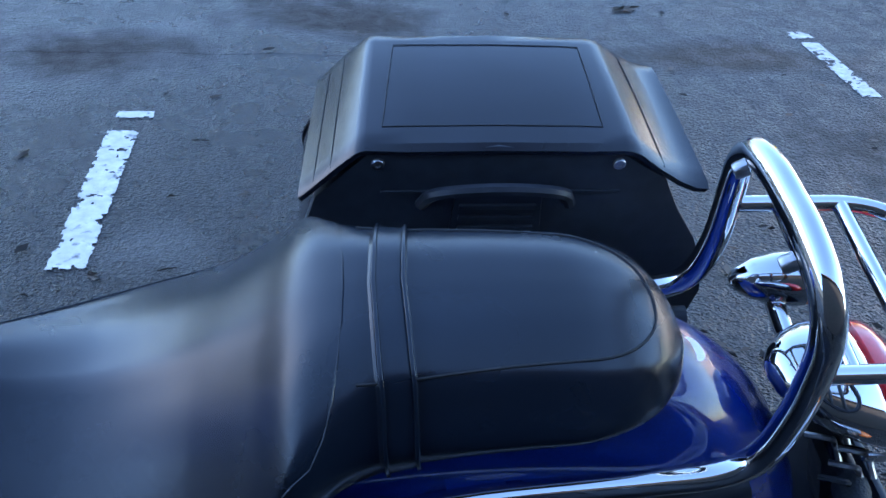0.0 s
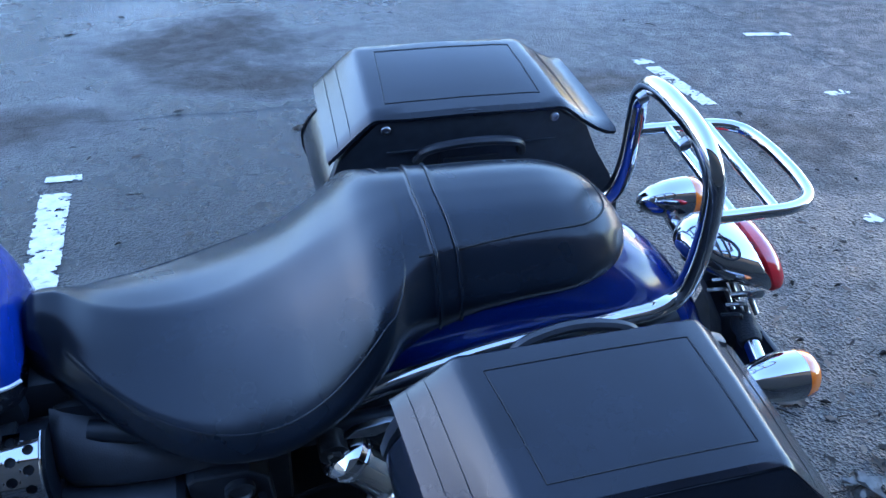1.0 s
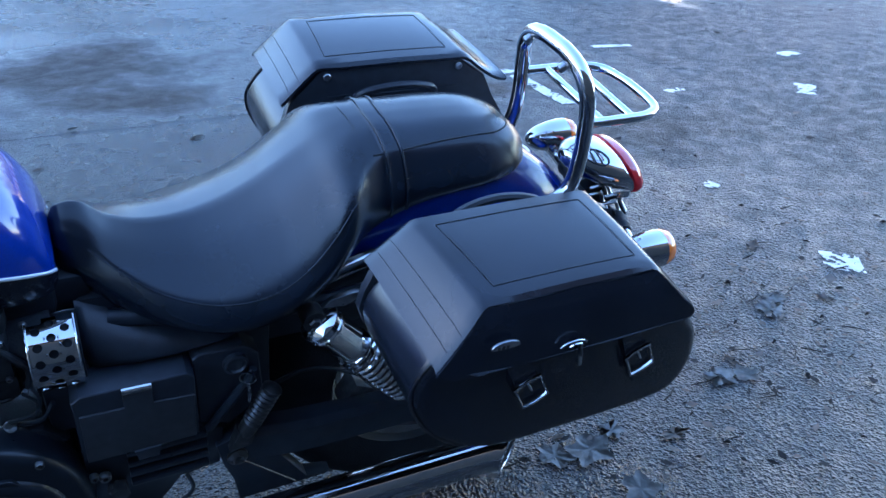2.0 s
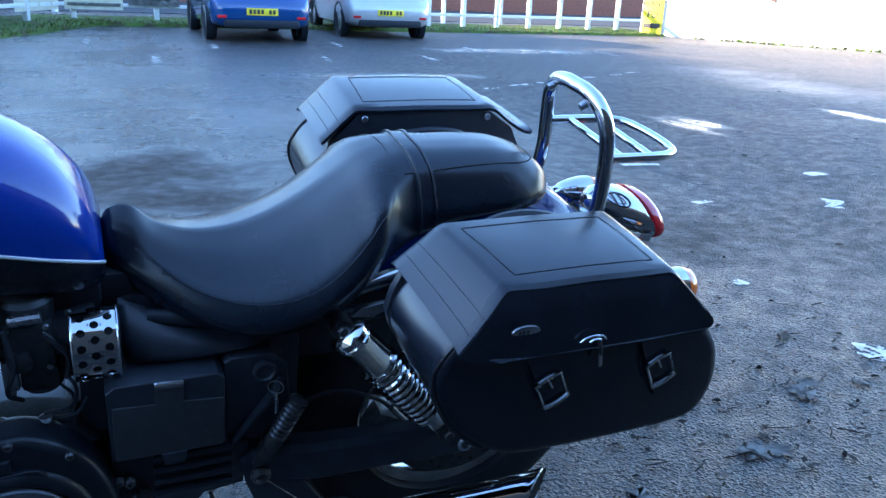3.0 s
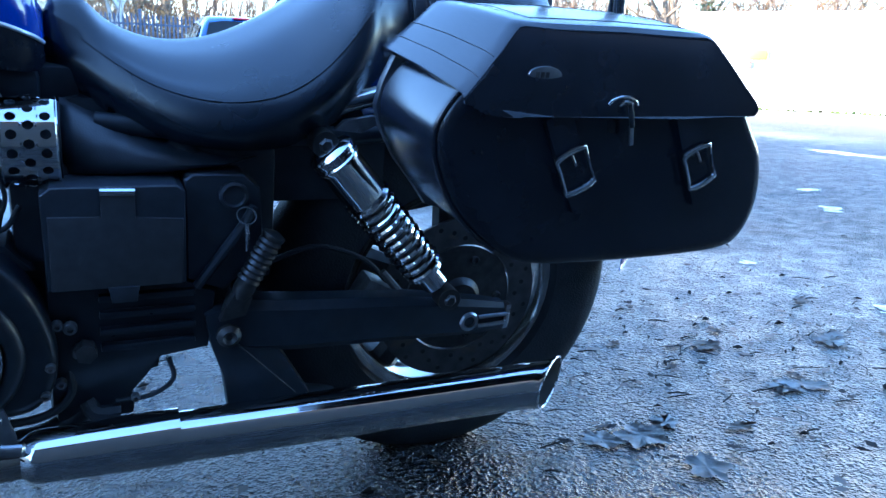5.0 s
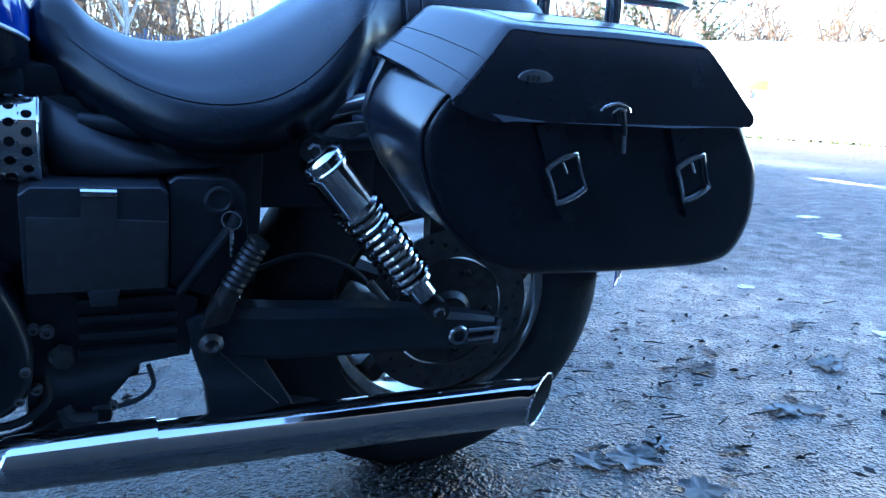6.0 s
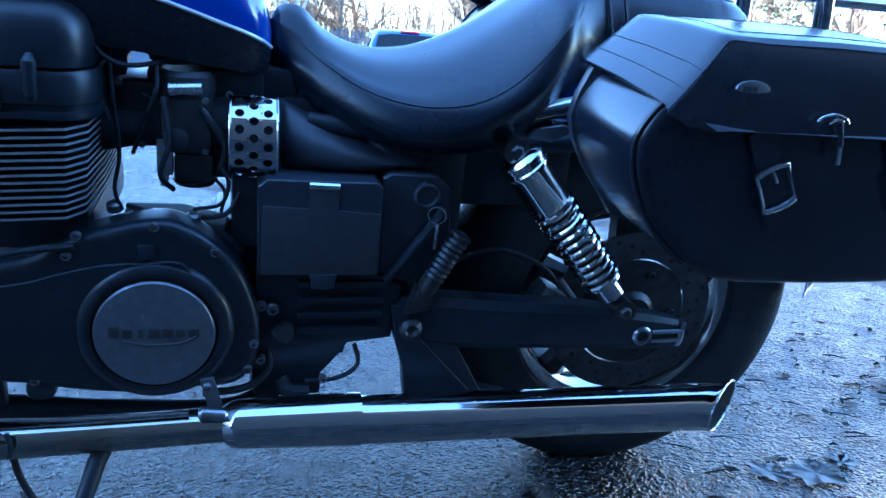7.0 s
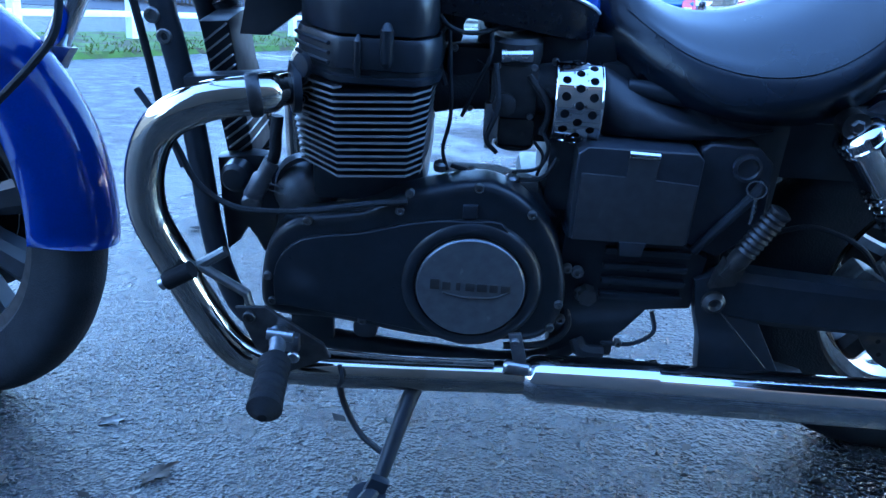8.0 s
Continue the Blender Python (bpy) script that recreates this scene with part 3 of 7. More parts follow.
BANNER_CREAM = material("banner_cream", (0.62, 0.57, 0.44), 0.5, vary=0.12, scale=8)
PHOTO = material("banner_photo", (0.10, 0.09, 0.085), 0.45, vary=0.6, scale=7, second=(0.30, 0.29, 0.27), second_scale=6, second_at=0.58)
corner_dir = math.atan2(8.8, 3.9)
banner(Vector((-1.36, 16.12, 0)), corner_dir, 1.7, 0.25, 1.0, BANNER_CREAM, "cream banner with heavy black lettering tied to the railing", [(-0.62 + k * 0.20, 0.84, 0.13, 0.17, BAR_BLACK) for k in range(7)])
banner(Vector((-0.36, 16.93, 0)), math.atan2(0.6, 9.0), 1.10, 0.26, 0.96, BANNER_CREAM, "printed banner with motorcycle pictures tied to the railing",
       [(0.0, 0.86, 1.02, 0.10, PHOTO), (0.02, 0.74, 0.60, 0.10, RUSSET), (-0.40, 0.72, 0.22, 0.12, PHOTO), (0.42, 0.73, 0.20, 0.11, PHOTO), (0.0, 0.365, 1.0, 0.06, PHOTO)] + [(-0.44 + k * 0.068, 0.545, 0.045, 0.06 + 0.02 * (k % 3 == 1), BAR_BLACK) for k in range(14)])
banner(Vector((0.80, 17.0, 0)), math.atan2(0.6, 9.0), 1.02, 0.36, 0.97, PHOTO, "dark printed photograph banner tied to the railing", [(-0.44, 0.53, 0.06, 0.08, BAR_BLACK), (0.08, 0.62, 0.50, 0.26, BAR_BLACK), (0.10, 0.88, 0.56, 0.06, BANNER_CREAM)])

# brick wall and blue palisade fence beyond the road
bm = B()
block(bm, (20, 31.5, 0.55), (46, 0.3, 1.1), 0.02)
thing("wall_far", bm, BRICK, "low red brick wall beyond the road", "wall", kind="structure")
pal = base("palisade_fence", Matrix.Identity(4), "grey-blue steel palisade fence before the trees", "fence", kind="structure")
for i in range(24):
    bm = B()
    block(bm, (-34 + i * 3.0, 31.9, 1.3), (0.10, 0.10, 2.6), 0.01)
    part("post", bm, BLUE_STEEL, pal)
for z in (0.62, 2.05):
    bm = B()
    block(bm, (0.5, 31.86, z), (69.0, 0.05, 0.07), 0.008)
    part("rail", bm, BLUE_STEEL, pal)
bm = B()
for i in range(460):
    x = -34 + i * 0.15
    skin(bm, [[V(x - 0.033, 31.80, z), V(x + 0.033, 31.80, z), V(x + 0.02, 31.83, z), V(x - 0.02, 31.83, z)] for z in (0.12, 2.34)], cap=False)
    tip = bm.verts.new((x, 31.815, 2.44))
    k = len(bm.verts)
    bm.verts.ensure_lookup_table()
    bm.faces.new((bm.verts[k - 5], bm.verts[k - 4], tip))
tagged(part("pales", bm, BLUE_STEEL, pal), kind="stuff")
hut = base("brick_building", pose(32.2, 40.0, 0), "low red brick building behind the white wall", "building")
bm = B()
block(bm, (0, 0, 1.6), (7.4, 7.0, 3.2), 0.02)
part("wall", bm, BRICK, hut)
bm = B()
block(bm, (0, 0, 3.29), (7.8, 7.4, 0.16), 0.03)
part("roof", bm, BOARD, hut)
for x in (-2.6, -0.4):
    bm = B()
    block(bm, (x, -3.52, 1.75), (0.9, 0.08, 1.1), 0.01)
    win = part("window", bm, WHITE_PAINT, hut)
    bm = B()
    block(bm, (x, -3.57, 1.75), (0.78, 0.02, 0.98), 0.004)
    part("pane", bm, CAR_GLASS, win)

# unseen workshop, added near black to block sky and darken the bike's reflections
work = base("workshop", Matrix.Identity(4), "unseen dark brick workshop added along the near side of the yard", "building", kind="structure")
turn = Matrix.Translation((0.0, -3.8, 0)) @ Matrix.Rotation(radians(-6), 4, "Z")
bm = B()
block(bm, (8.6, -4.0, 2.4), (25.0, 8.0, 4.8), 0.03)
bm.transform(turn)
part("wall", bm, DARK_BRICK, work)
bm = B()
block(bm, (8.6, -4.0, 4.87), (25.5, 8.5, 0.14), 0.03)
bm.transform(turn)
part("roof", bm, BOARD, work)
# unseen long building added on the sunny side to shade the yard, and a low brick wall opposite
shade_caster = base("warehouse", Matrix.Identity(4), "unseen long pale brick building added to shade the yard", "building", kind="structure")
bm = B()
skin(bm, [[V(-80.0, -50, 0), V(-62.6, -50, 0), V(-62.6, -50, 19.6), V(-80.0, -50, 19.6)], [V(-79.0, 62, 0), V(-61.6, 62, 0), V(-61.6, 62, 19.6), V(-79.0, 62, 19.6)]])
part("wall", bm, BUILDING, shade_caster)
bm = B()
skin(bm, [[V(-80.3, -50.3, 19.6), V(-62.3, -50.3, 19.6), V(-62.3, -50.3, 19.9), V(-80.3, -50.3, 19.9)], [V(-79.3, 62.3, 19.6), V(-61.3, 62.3, 19.6), V(-61.3, 62.3, 19.9), V(-79.3, 62.3, 19.9)]])
part("roof", bm, BOARD, shade_caster)
# unseen upper block, added to raise the building's shadow on the near side
bm = B()
block(bm, (-71.6, -14.0, 20.95), (16.6, 71.0, 2.1), 0.05)
part("loft", bm, BUILDING, shade_caster)
low = base("garden_wall", Matrix.Identity(4), "plain brick wall along the far side of the yard", "wall", kind="structure")
bm = B()
block(bm, (0.0, -13.0, 1.6), (90.0, 0.3, 3.2), 0.02)
part("wall", bm, BUILDING, low)
bm = B()
block(bm, (0.0, -13.0, 3.26), (90.2, 0.42, 0.12), 0.02)
part("coping", bm, BOARD, low)

# ---- the motorcycle: x to the rear, y to its right side, z up, leaning on its side stand ----
bike = base("motorcycle", pose(0, 0.01, 0, 10.0, 0, 0), "blue and black cruiser motorcycle with chrome exhausts on its side stand", "motorcycle")


def wheel(name, cx, cz, R_out, half, rim_r, spokes, disc_r, disc_y, label):
    o = (cx, 0, cz)
    bm = B()
    # rim barrel with two rolled lips
    ring_lathe(bm, [(rim_r + 0.012, -half * 0.62), (rim_r + 0.012, -half * 0.55), (rim_r - 0.012, -half * 0.45), (rim_r - 0.02, 0), (rim_r - 0.012, half * 0.45),
                    (rim_r + 0.012, half * 0.55), (rim_r + 0.012, half * 0.62), (rim_r - 0.004, half * 0.58), (rim_r - 0.021, half * 0.48), (rim_r - 0.026, half * 0.30), (rim_r - 0.027, 0), (rim_r - 0.026, -half * 0.30), (rim_r - 0.021, -half * 0.48), (rim_r - 0.004, -half * 0.58)], o, (0, 1, 0), 64)
    w = part(name, bm, RIM if spokes == 5 else PEG_STEEL, bike, label)
    bm = B()
    prof = []
    side = R_out - rim_r
    for i in range(17):
        a = math.pi * (i / 16)
        prof.append((rim_r + 0.004 + side * (math.sin(a) ** 0.62), -math.cos(a) * half * (0.74 + 0.26 * math.sin(a))))
    prof += [(rim_r - 0.004, half * 0.55), (rim_r - 0.004, -half * 0.55)]
    ring_lathe(bm, prof, o, (0, 1, 0), 72)
    part("tyre", bm, RUBBER, w)
    bm = B()
    for k in range(spokes):
        a = 2 * math.pi * k / spokes + 0.3
        d, n = Vector((math.cos(a), 0, math.sin(a))), Vector((-math.sin(a), 0, math.cos(a)))
        rings = []
        for f, wd, th in ((0.18, 0.034, 0.03), (0.5, 0.022, 0.024), (0.93, 0.03, 0.026)):
            c = Vector(o) + d * rim_r * f
            rings.append([c + n * wd * u + Vector((0, v * th, 0)) for u, v in ((-1, -0.6), (-0.5, -1), (0.5, -1), (1, -0.6), (1, 0.6), (0.5, 1), (-0.5, 1), (-1, 0.6))])
        skin(bm, rings)
    part("spokes", bm, PEG_STEEL if spokes == 5 else BLACK, w)
    bm = B()
    lathe(bm, [(0.03, -0.085), (0.045, -0.07), (0.05, -0.03), (0.05, 0.03), (0.045, 0.07), (0.03, 0.085)], o, (0, 1, 0), 24)
    part("hub", bm, PEG_STEEL, w)
    for y in disc_y:
        bm = B()
        ring_lathe(bm, [(disc_r, y - 0.003), (disc_r, y + 0.003), (disc_r * 0.68, y + 0.003), (disc_r * 0.68, y - 0.003)], o, (0, 1, 0), 64)
        d = part("brake_disc", bm, [DISC, HOLE], w, "drilled steel brake disc")
        for k in range(36):
            a = 2 * math.pi * k / 36
            rr = disc_r * (0.76 + 0.08 * (k % 3))
            bm = B()
            lathe(bm, [(0.0042, 0), (0.0042, 0.0006)], Vector(o) + Vector((math.cos(a) * rr, y - 0.0036, math.sin(a) * rr)), (0, 1, 0), 8)
            part("hole", bm, HOLE, d)
        bm = B()
        ring_lathe(bm, [(disc_r * 0.66, y - 0.002), (disc_r * 0.66, y + 0.006), (0.04, y + 0.012), (0.04, y - 0.004)], o, (0, 1, 0), 40)
        for k in range(5):
            a = 2 * math.pi * k / 5
            bolt(bm, Vector(o) + Vector((math.cos(a) * disc_r * 0.5, y - 0.003, math.sin(a) * disc_r * 0.5)), r=0.008)
        part("disc_carrier", bm, PEG_STEEL, d)
    return w


wheel("rear_wheel", 0.0, 0.318, 0.322, 0.088, 0.197, 5, 0.145, (-0.072,), "cast rear wheel with a wide black tyre")
front_wheel = wheel("front_wheel", -1.63, 0.318, 0.318, 0.056, 0.224, 10, 0.15, (0.062,), "front wheel with a narrow black tyre")

# swing arm with axle plates
bm = B()
block(bm, (-0.385, 0, 0.345), (0.06, 0.25, 0.07), 0.015)
swing = part("swing_arm", bm, BLACK, bike, "black box-section swing arm")
for s in (-1, 1):
    rings = []
    for x, z, h, w in ((-0.412, 0.343, 0.022, 0.016), (-0.400, 0.344, 0.034, 0.022), (-0.375, 0.345, 0.040, 0.024), (-0.3, 0.343, 0.040, 0.024), (-0.12, 0.334, 0.037, 0.022), (0.0, 0.322, 0.030, 0.018), (0.045, 0.318, 0.024, 0.014)):
        y = s * (0.132 if x < -0.35 else 0.142)
        rings.append([V(x, y + a * w, z + b * h) for a, b in ((-1, -0.7), (-0.6, -1), (0.6, -1), (1, -0.7), (1, 0.7), (0.6, 1), (-0.6, 1), (-1, 0.7))])
    bm = B()
    skin(bm, rings)
    part("side_arm", bm, BLACK, swing)
for s in (-1, 1):
    bm = B()
    lathe(bm, [(0.0165, 0), (0.0165, 0.008), (0.014, 0.011), (0.010, 0.011), (0.009, 0.004)], (-0.021, s * 0.154, 0.320), (0, s, 0), 20)
    tube(bm, [(-0.006, s * 0.163, 0.327), (0.02, s * 0.163, 0.328), (0.044, s * 0.163, 0.328)], 0.0034, 8)
    tube(bm, [(-0.006, s * 0.163, 0.312), (0.02, s * 0.163, 0.312), (0.044, s * 0.163, 0.313)], 0.0034, 8)
    tube(bm, [(0.047, s * 0.163, 0.330), (0.047, s * 0.163, 0.311)], 0.0038, 8)
    slab(bm, [(0.044, 0.298), (0.054, 0.298), (0.056, 0.340), (0.047, 0.340)], s * 0.138, s * 0.158, 0.002)
    part("axle_adjuster", bm, STEEL, swing, "chrome chain adjuster with axle nut")
    bm = B()
    lathe(bm, [(0.017, 0), (0.017, 0.010), (0.010, 0.016), (0.005, 0.012)], (-0.396, s * 0.152, 0.338), (0, s, 0), 20)
    part("pivot_bolt", bm, PEG_STEEL, swing)
# right-hand chain guard and rear caliper
bm = B()
slab(bm, [(-0.30, 0.40), (-0.02, 0.455), (0.03, 0.44), (0.04, 0.425), (-0.30, 0.365)], 0.10, 0.125, 0.006)
part("chain_guard", bm, BLACK, bike)
bm = B()
block(bm, (-0.158, -0.095, 0.345), (0.075, 0.05, 0.06), 0.012, Matrix.Rotation(0.5, 4, "Y"))
lathe(bm, [(0.012, 0), (0.012, 0.008), (0.008, 0.010)], (-0.175, -0.12, 0.35), (0, -1, 0), 16)
tube(bm, [(-0.16, -0.12, 0.40), (-0.13, -0.125, 0.365)], 0.006, 8)
cal = part("rear_caliper", bm, DARK_STEEL, bike, "dark grey rear brake caliper")
bm = B()
tube(bm, spline([(-0.14, -0.10, 0.37), (-0.19, -0.11, 0.42), (-0.26, -0.10, 0.44), (-0.33, -0.1, 0.42)], 6), 0.004, 8)
part("brake_hose", bm, RUBBER, cal)


# rear shock absorbers
def shock(s):
    a, b = V(-0.275, s * 0.158, 0.614), V(-0.073, s * 0.173, 0.375)
    d = (b - a).normalized()
    ln = (b - a).length
    bm = B()
    lathe(bm, [(0.012, 0.004), (0.028, 0.010), (0.0335, 0.016), (0.0335, 0.022), (0.0315, 0.024), (0.0315, 0.029), (0.0335, 0.031), (0.0335, 0.036), (0.0315, 0.039), (0.0315, 0.100), (0.029, 0.104), (0.012, 0.106)], a, d, 32)
    ob = part("shock_absorber", bm, CHROME, bike, "chrome twin shock absorber with exposed coil spring")
    bm = B()
    u = d.orthogonal().normalized()
    w = d.cross(u)
    pts = []
    for i in range(11 * 18 + 1):
        f = i / 198
        an = 2 * math.pi * 11 * f
        pts.append(a + d * (0.096 + 0.150 * f) + (u * math.cos(an) + w * math.sin(an)) * (0.0305 - 0.003 * f))
    tube(bm, pts, 0.0048, 8)
    part("coil_spring", bm, CHROME, ob)
    bm = B()
    lathe(bm, [(0.019, 0.12), (0.019, 0.24), (0.02, 0.245)], a, d, 20)
    part("damper", bm, DARK_STEEL, ob)
    bm = B()
    lathe(bm, [(0.02, 0.240), (0.030, 0.244), (0.030, 0.252), (0.020, 0.256), (0.020, 0.282), (0.014, 0.288)], a, d, 24)
    part("lower_body", bm, CHROME, ob)
    for p in (a, b):
        bm = B()
        ring_lathe(bm, [(0.018, -0.014), (0.018, 0.014), (0.008, 0.014), (0.008, -0.014)], p, (0, 1, 0), 20)
        lathe(bm, [(0.010, 0), (0.010, 0.017), (0.007, 0.020)], p, (0, s, 0), 6)
        part("eye", bm, PEG_STEEL, ob)


shock(-1)
shock(1)

# exhausts
def exhaust(s):
    y = s * 1.0
    head = spline([(-0.985, y * 0.14, 0.612), (-1.02, y * 0.16, 0.60), (-1.05, y * 0.17, 0.55), (-1.06, y * 0.18, 0.45), (-1.055, y * 0.19, 0.32), (-1.03, y * 0.2, 0.235), (-0.95, y * 0.206, 0.212), (-0.66, y * 0.205, 0.217)] if s > 0 else [(-0.985, y * 0.14, 0.612), (-1.03, y * 0.185, 0.611), (-1.10, y * 0.202, 0.600), (-1.155, y * 0.206, 0.567), (-1.182, y * 0.206, 0.508), (-1.184, y * 0.206, 0.442),
                   (-1.160, y * 0.206, 0.380), (-1.131, y * 0.206, 0.315), (-1.094, y * 0.206, 0.248), (-1.05, y * 0.206, 0.214), (-0.98, y * 0.206, 0.207), (-0.85, y * 0.206, 0.210), (-0.66, y * 0.205, 0.217)], 8)
    r = []
    n = len(head)
    for i in range(n):
        f = i / (n - 1)
        r.append(0.0205 if f < 0.06 else 0.0255 - 0.002 * max(0, f - 0.6))
    bm = B()
    tube(bm, head, r, 24)
    ob = part("exhaust", bm, HEADER, bike, "chrome exhaust with header pipe and long slash-cut silencer")
    bm = B()
    lathe(bm, [(0.034, 0), (0.034, 0.01), (0.026, 0.012)], (-0.99, y * 0.145, 0.612), (-1, y * 0.35, 0), 20)
    part("flange", bm, BLACK, ob)
    if s < 0:
        bm = B()
        tube(bm, [(-1.031, -0.1855, 0.6108), (-1.033, -0.1862, 0.6106), (-1.043, -0.1895, 0.6095), (-1.045, -0.190, 0.6092)], [0.0270, 0.0285, 0.0285, 0.0270], 24)
        part("collar", bm, PEG_STEEL, ob, "dark clamp collar on the header pipe")
    # tapered sleeve, joint collar and silencer with an angled end
    bm = B()
    a, b = V(-0.66, y * 0.205, 0.217), V(-0.470, y * 0.206, 0.2185)
    d = b - a
    tube(bm, [a + d * t for t in (0, 0.06, 0.12, 0.9, 1.0)], [0.025, 0.0325, 0.0345, 0.0385, 0.0390], 32)
    part("sleeve", bm, CHROME, ob)
    bm = B()
    a, b = V(-0.476, y * 0.206, 0.2165), V(0.108, y * 0.222, 0.2245)
    d = b - a
    ax = d.normalized()
    up = V(0, 0, 1)
    side = ax.cross(up).normalized()
    rings = []
    for t, rr in ((0, 0.0345), (0.012, 0.0355), (0.02, 0.0355), (0.5, 0.0362), (0.80, 0.0366), (0.90, 0.0368), (0.955, 0.0372), (0.985, 0.0382), (1.0, 0.0398), (1.004, 0.0394), (1.0, 0.0372), (0.97, 0.0350), (0.90, 0.034), (0.80, 0.033), (0.55, 0.030), (0.54, 0.005)):
        ring = []
        for k in range(48):
            an = 2 * math.pi * k / 48
            q = up * math.cos(an) + side * math.sin(an)
            cut = ax * (s * math.sin(an) * 0.0425 * max(0.0, (t - 0.80) / 0.20))
            ring.append(a + d * t + q * rr + cut)
        rings.append(ring)
    skin(bm, rings)
    bm.faces.ensure_lookup_table()
    for f in bm.faces[9 * len(rings[0]):]:
        f.material_index = 1
    can = part("silencer", bm, [CHROME, HOLE], ob)
    bm = B()
    tube(bm, rings[9], 0.0016, 8, closed=True)
    part("rolled_rim", bm, ALLOY, can)
    # clamp bracket
    bm = B()
    if s < 0:
        slab(bm, [(-0.690, 0.302), (-0.672, 0.304), (-0.661, 0.262), (-0.660, 0.246), (-0.677, 0.246), (-0.681, 0.264)], y * 0.218, y * 0.226, 0.003)
        tube(bm, [(-0.692, y * 0.224, 0.249), (-0.688, y * 0.224, 0.249), (-0.657, y * 0.224, 0.245), (-0.653, y * 0.224, 0.245)], [0.006, 0.0095, 0.0095, 0.006], 12)
        bolt(bm, (-0.680, y * 0.226, 0.292), r=0.006)
        part("clamp", bm, STEEL, ob)
        # header mounting stub
        bm = B()
        tube(bm, [(-1.160, y * 0.235, 0.356), (-1.124, y * 0.232, 0.376)], 0.0125, 14)
        stub = part("stub", bm, PEG_RUBBER, ob, "black rubber stub with a bright end")
        bm = B()
        tube(bm, [(-1.167, y * 0.236, 0.352), (-1.158, y * 0.235, 0.357)], 0.009, 12)
        part("stub_end", bm, STEEL, stub)


exhaust(-1)
exhaust(1)

# frame: backbone, down tubes, cradle, seat rails
bm = B()
for s in (-1, 1):
    tube(bm, spline([(-1.225, s * 0.05, 0.84), (-1.187, s * 0.078, 0.70), (-1.164, s * 0.085, 0.585), (-1.150, s * 0.09, 0.49), (-1.138, s * 0.10, 0.38), (-1.120, s * 0.105, 0.295), (-1.085, s * 0.105, 0.228), (-1.0, s * 0.11, 0.206), (-0.9, s * 0.112, 0.194), (-0.8, s * 0.115, 0.187), (-0.64, s * 0.12, 0.190), (-0.555, s * 0.11, 0.25)], 8), 0.017, 12)
    tube(bm, spline([(-0.40, s * 0.11, 0.36), (-0.41, s * 0.11, 0.50), (-0.45, s * 0.085, 0.60), (-0.50, s * 0.05, 0.635)], 8), 0.017, 12)
    tube(bm, spline([(-0.55, s * 0.08, 0.62), (-0.3, s * 0.125, 0.615), (-0.1, s * 0.13, 0.63), (0.2, s * 0.1, 0.68)], 8), 0.014, 12)
tube(bm, [(-1.30, 0, 0.80), (-0.9, 0, 0.76), (-0.5, 0, 0.66)], 0.024, 14)
tube(bm, [(-1.33, 0, 0.70), (-1.27, 0, 0.86)], 0.034, 18)
frame_ob = part("frame", bm, BLACK, bike, "black tubular steel frame")
for x, z in ((-1.194, 0.682), (-1.180, 0.655)):
    bm = B()
    bolt(bm, (x, -0.094, z), r=0.011, h=0.007)
    part("frame_bolt", bm, DARK_STEEL, frame_ob)
bm = B()
block(bm, (-1.080, -0.10, 0.604), (0.150, 0.03, 0.020), 0.005, Matrix.Rotation(-0.10, 4, "Y"))
slab(bm, [(-1.09, 0.655), (-1.075, 0.72), (-1.0, 0.775), (-0.99, 0.70), (-1.05, 0.655)], -0.06, 0.06, 0.006)
part("engine_mount", bm, BLACK, frame_ob, "black engine mount between the frame tubes and head")
bm = B()
for k in range(19):
    f = k / 18
    p = V(-1.150 + 0.060 * f, 0.075, 0.70 - 0.26 * f)
    tube(bm, [p - V(-0.0025, 0, 0.006), p + V(-0.0025, 0, 0.006)], [0.019, 0.022], 14)
part("ribbed_sleeve", bm, RUBBER, frame_ob, "ribbed black rubber sleeve beside the frame tube")
bm = B()
slab(bm, [(-0.428, 0.37), (-0.40, 0.38), (-0.36, 0.37), (-0.275, 0.225), (-0.23, 0.214), (-0.395, 0.214), (-0.403, 0.271), (-0.418, 0.316)], -0.155, -0.125, 0.005)
part("pivot_plate", bm, BLACK, frame_ob, "black swing arm pivot plate")
bm = B()
slab(bm, [(-0.425, 0.36), (-0.40, 0.375), (-0.36, 0.37), (-0.275, 0.225), (-0.23, 0.214), (-0.40, 0.214)], 0.125, 0.155, 0.005)
part("pivot_plate", bm, BLACK, frame_ob, "black swing arm pivot plate")
bm = B()
tube(bm, [(-0.385, -0.162, 0.325), (-0.30, -0.165, 0.235)], 0.0013, 8)
part("spring_wire", bm, PEG_STEEL, frame_ob)

# engine
bm = B()
block(bm, (-0.83, 0, 0.34), (0.42, 0.25, 0.17), 0.03)
engine = part("engine", bm, CASE, bike, "black parallel twin engine with polished fin edges")
for nm, c, sz in (("barrel_base", (-0.90, 0, 0.475), (0.16, 0.26, 0.06)), ("gearbox", (-0.58, 0, 0.36), (0.20, 0.20, 0.20)), ("sump", (-0.80, 0, 0.252), (0.36, 0.18, 0.04))):
    bm = B()
    block(bm, c, sz, 0.015)
    part(nm, bm, CASE, engine)


def smooth_outline(pts, n=3):
    return [(p.x, p.z) for p in spline([(x, 0, z) for x, z in pts], n, True)]


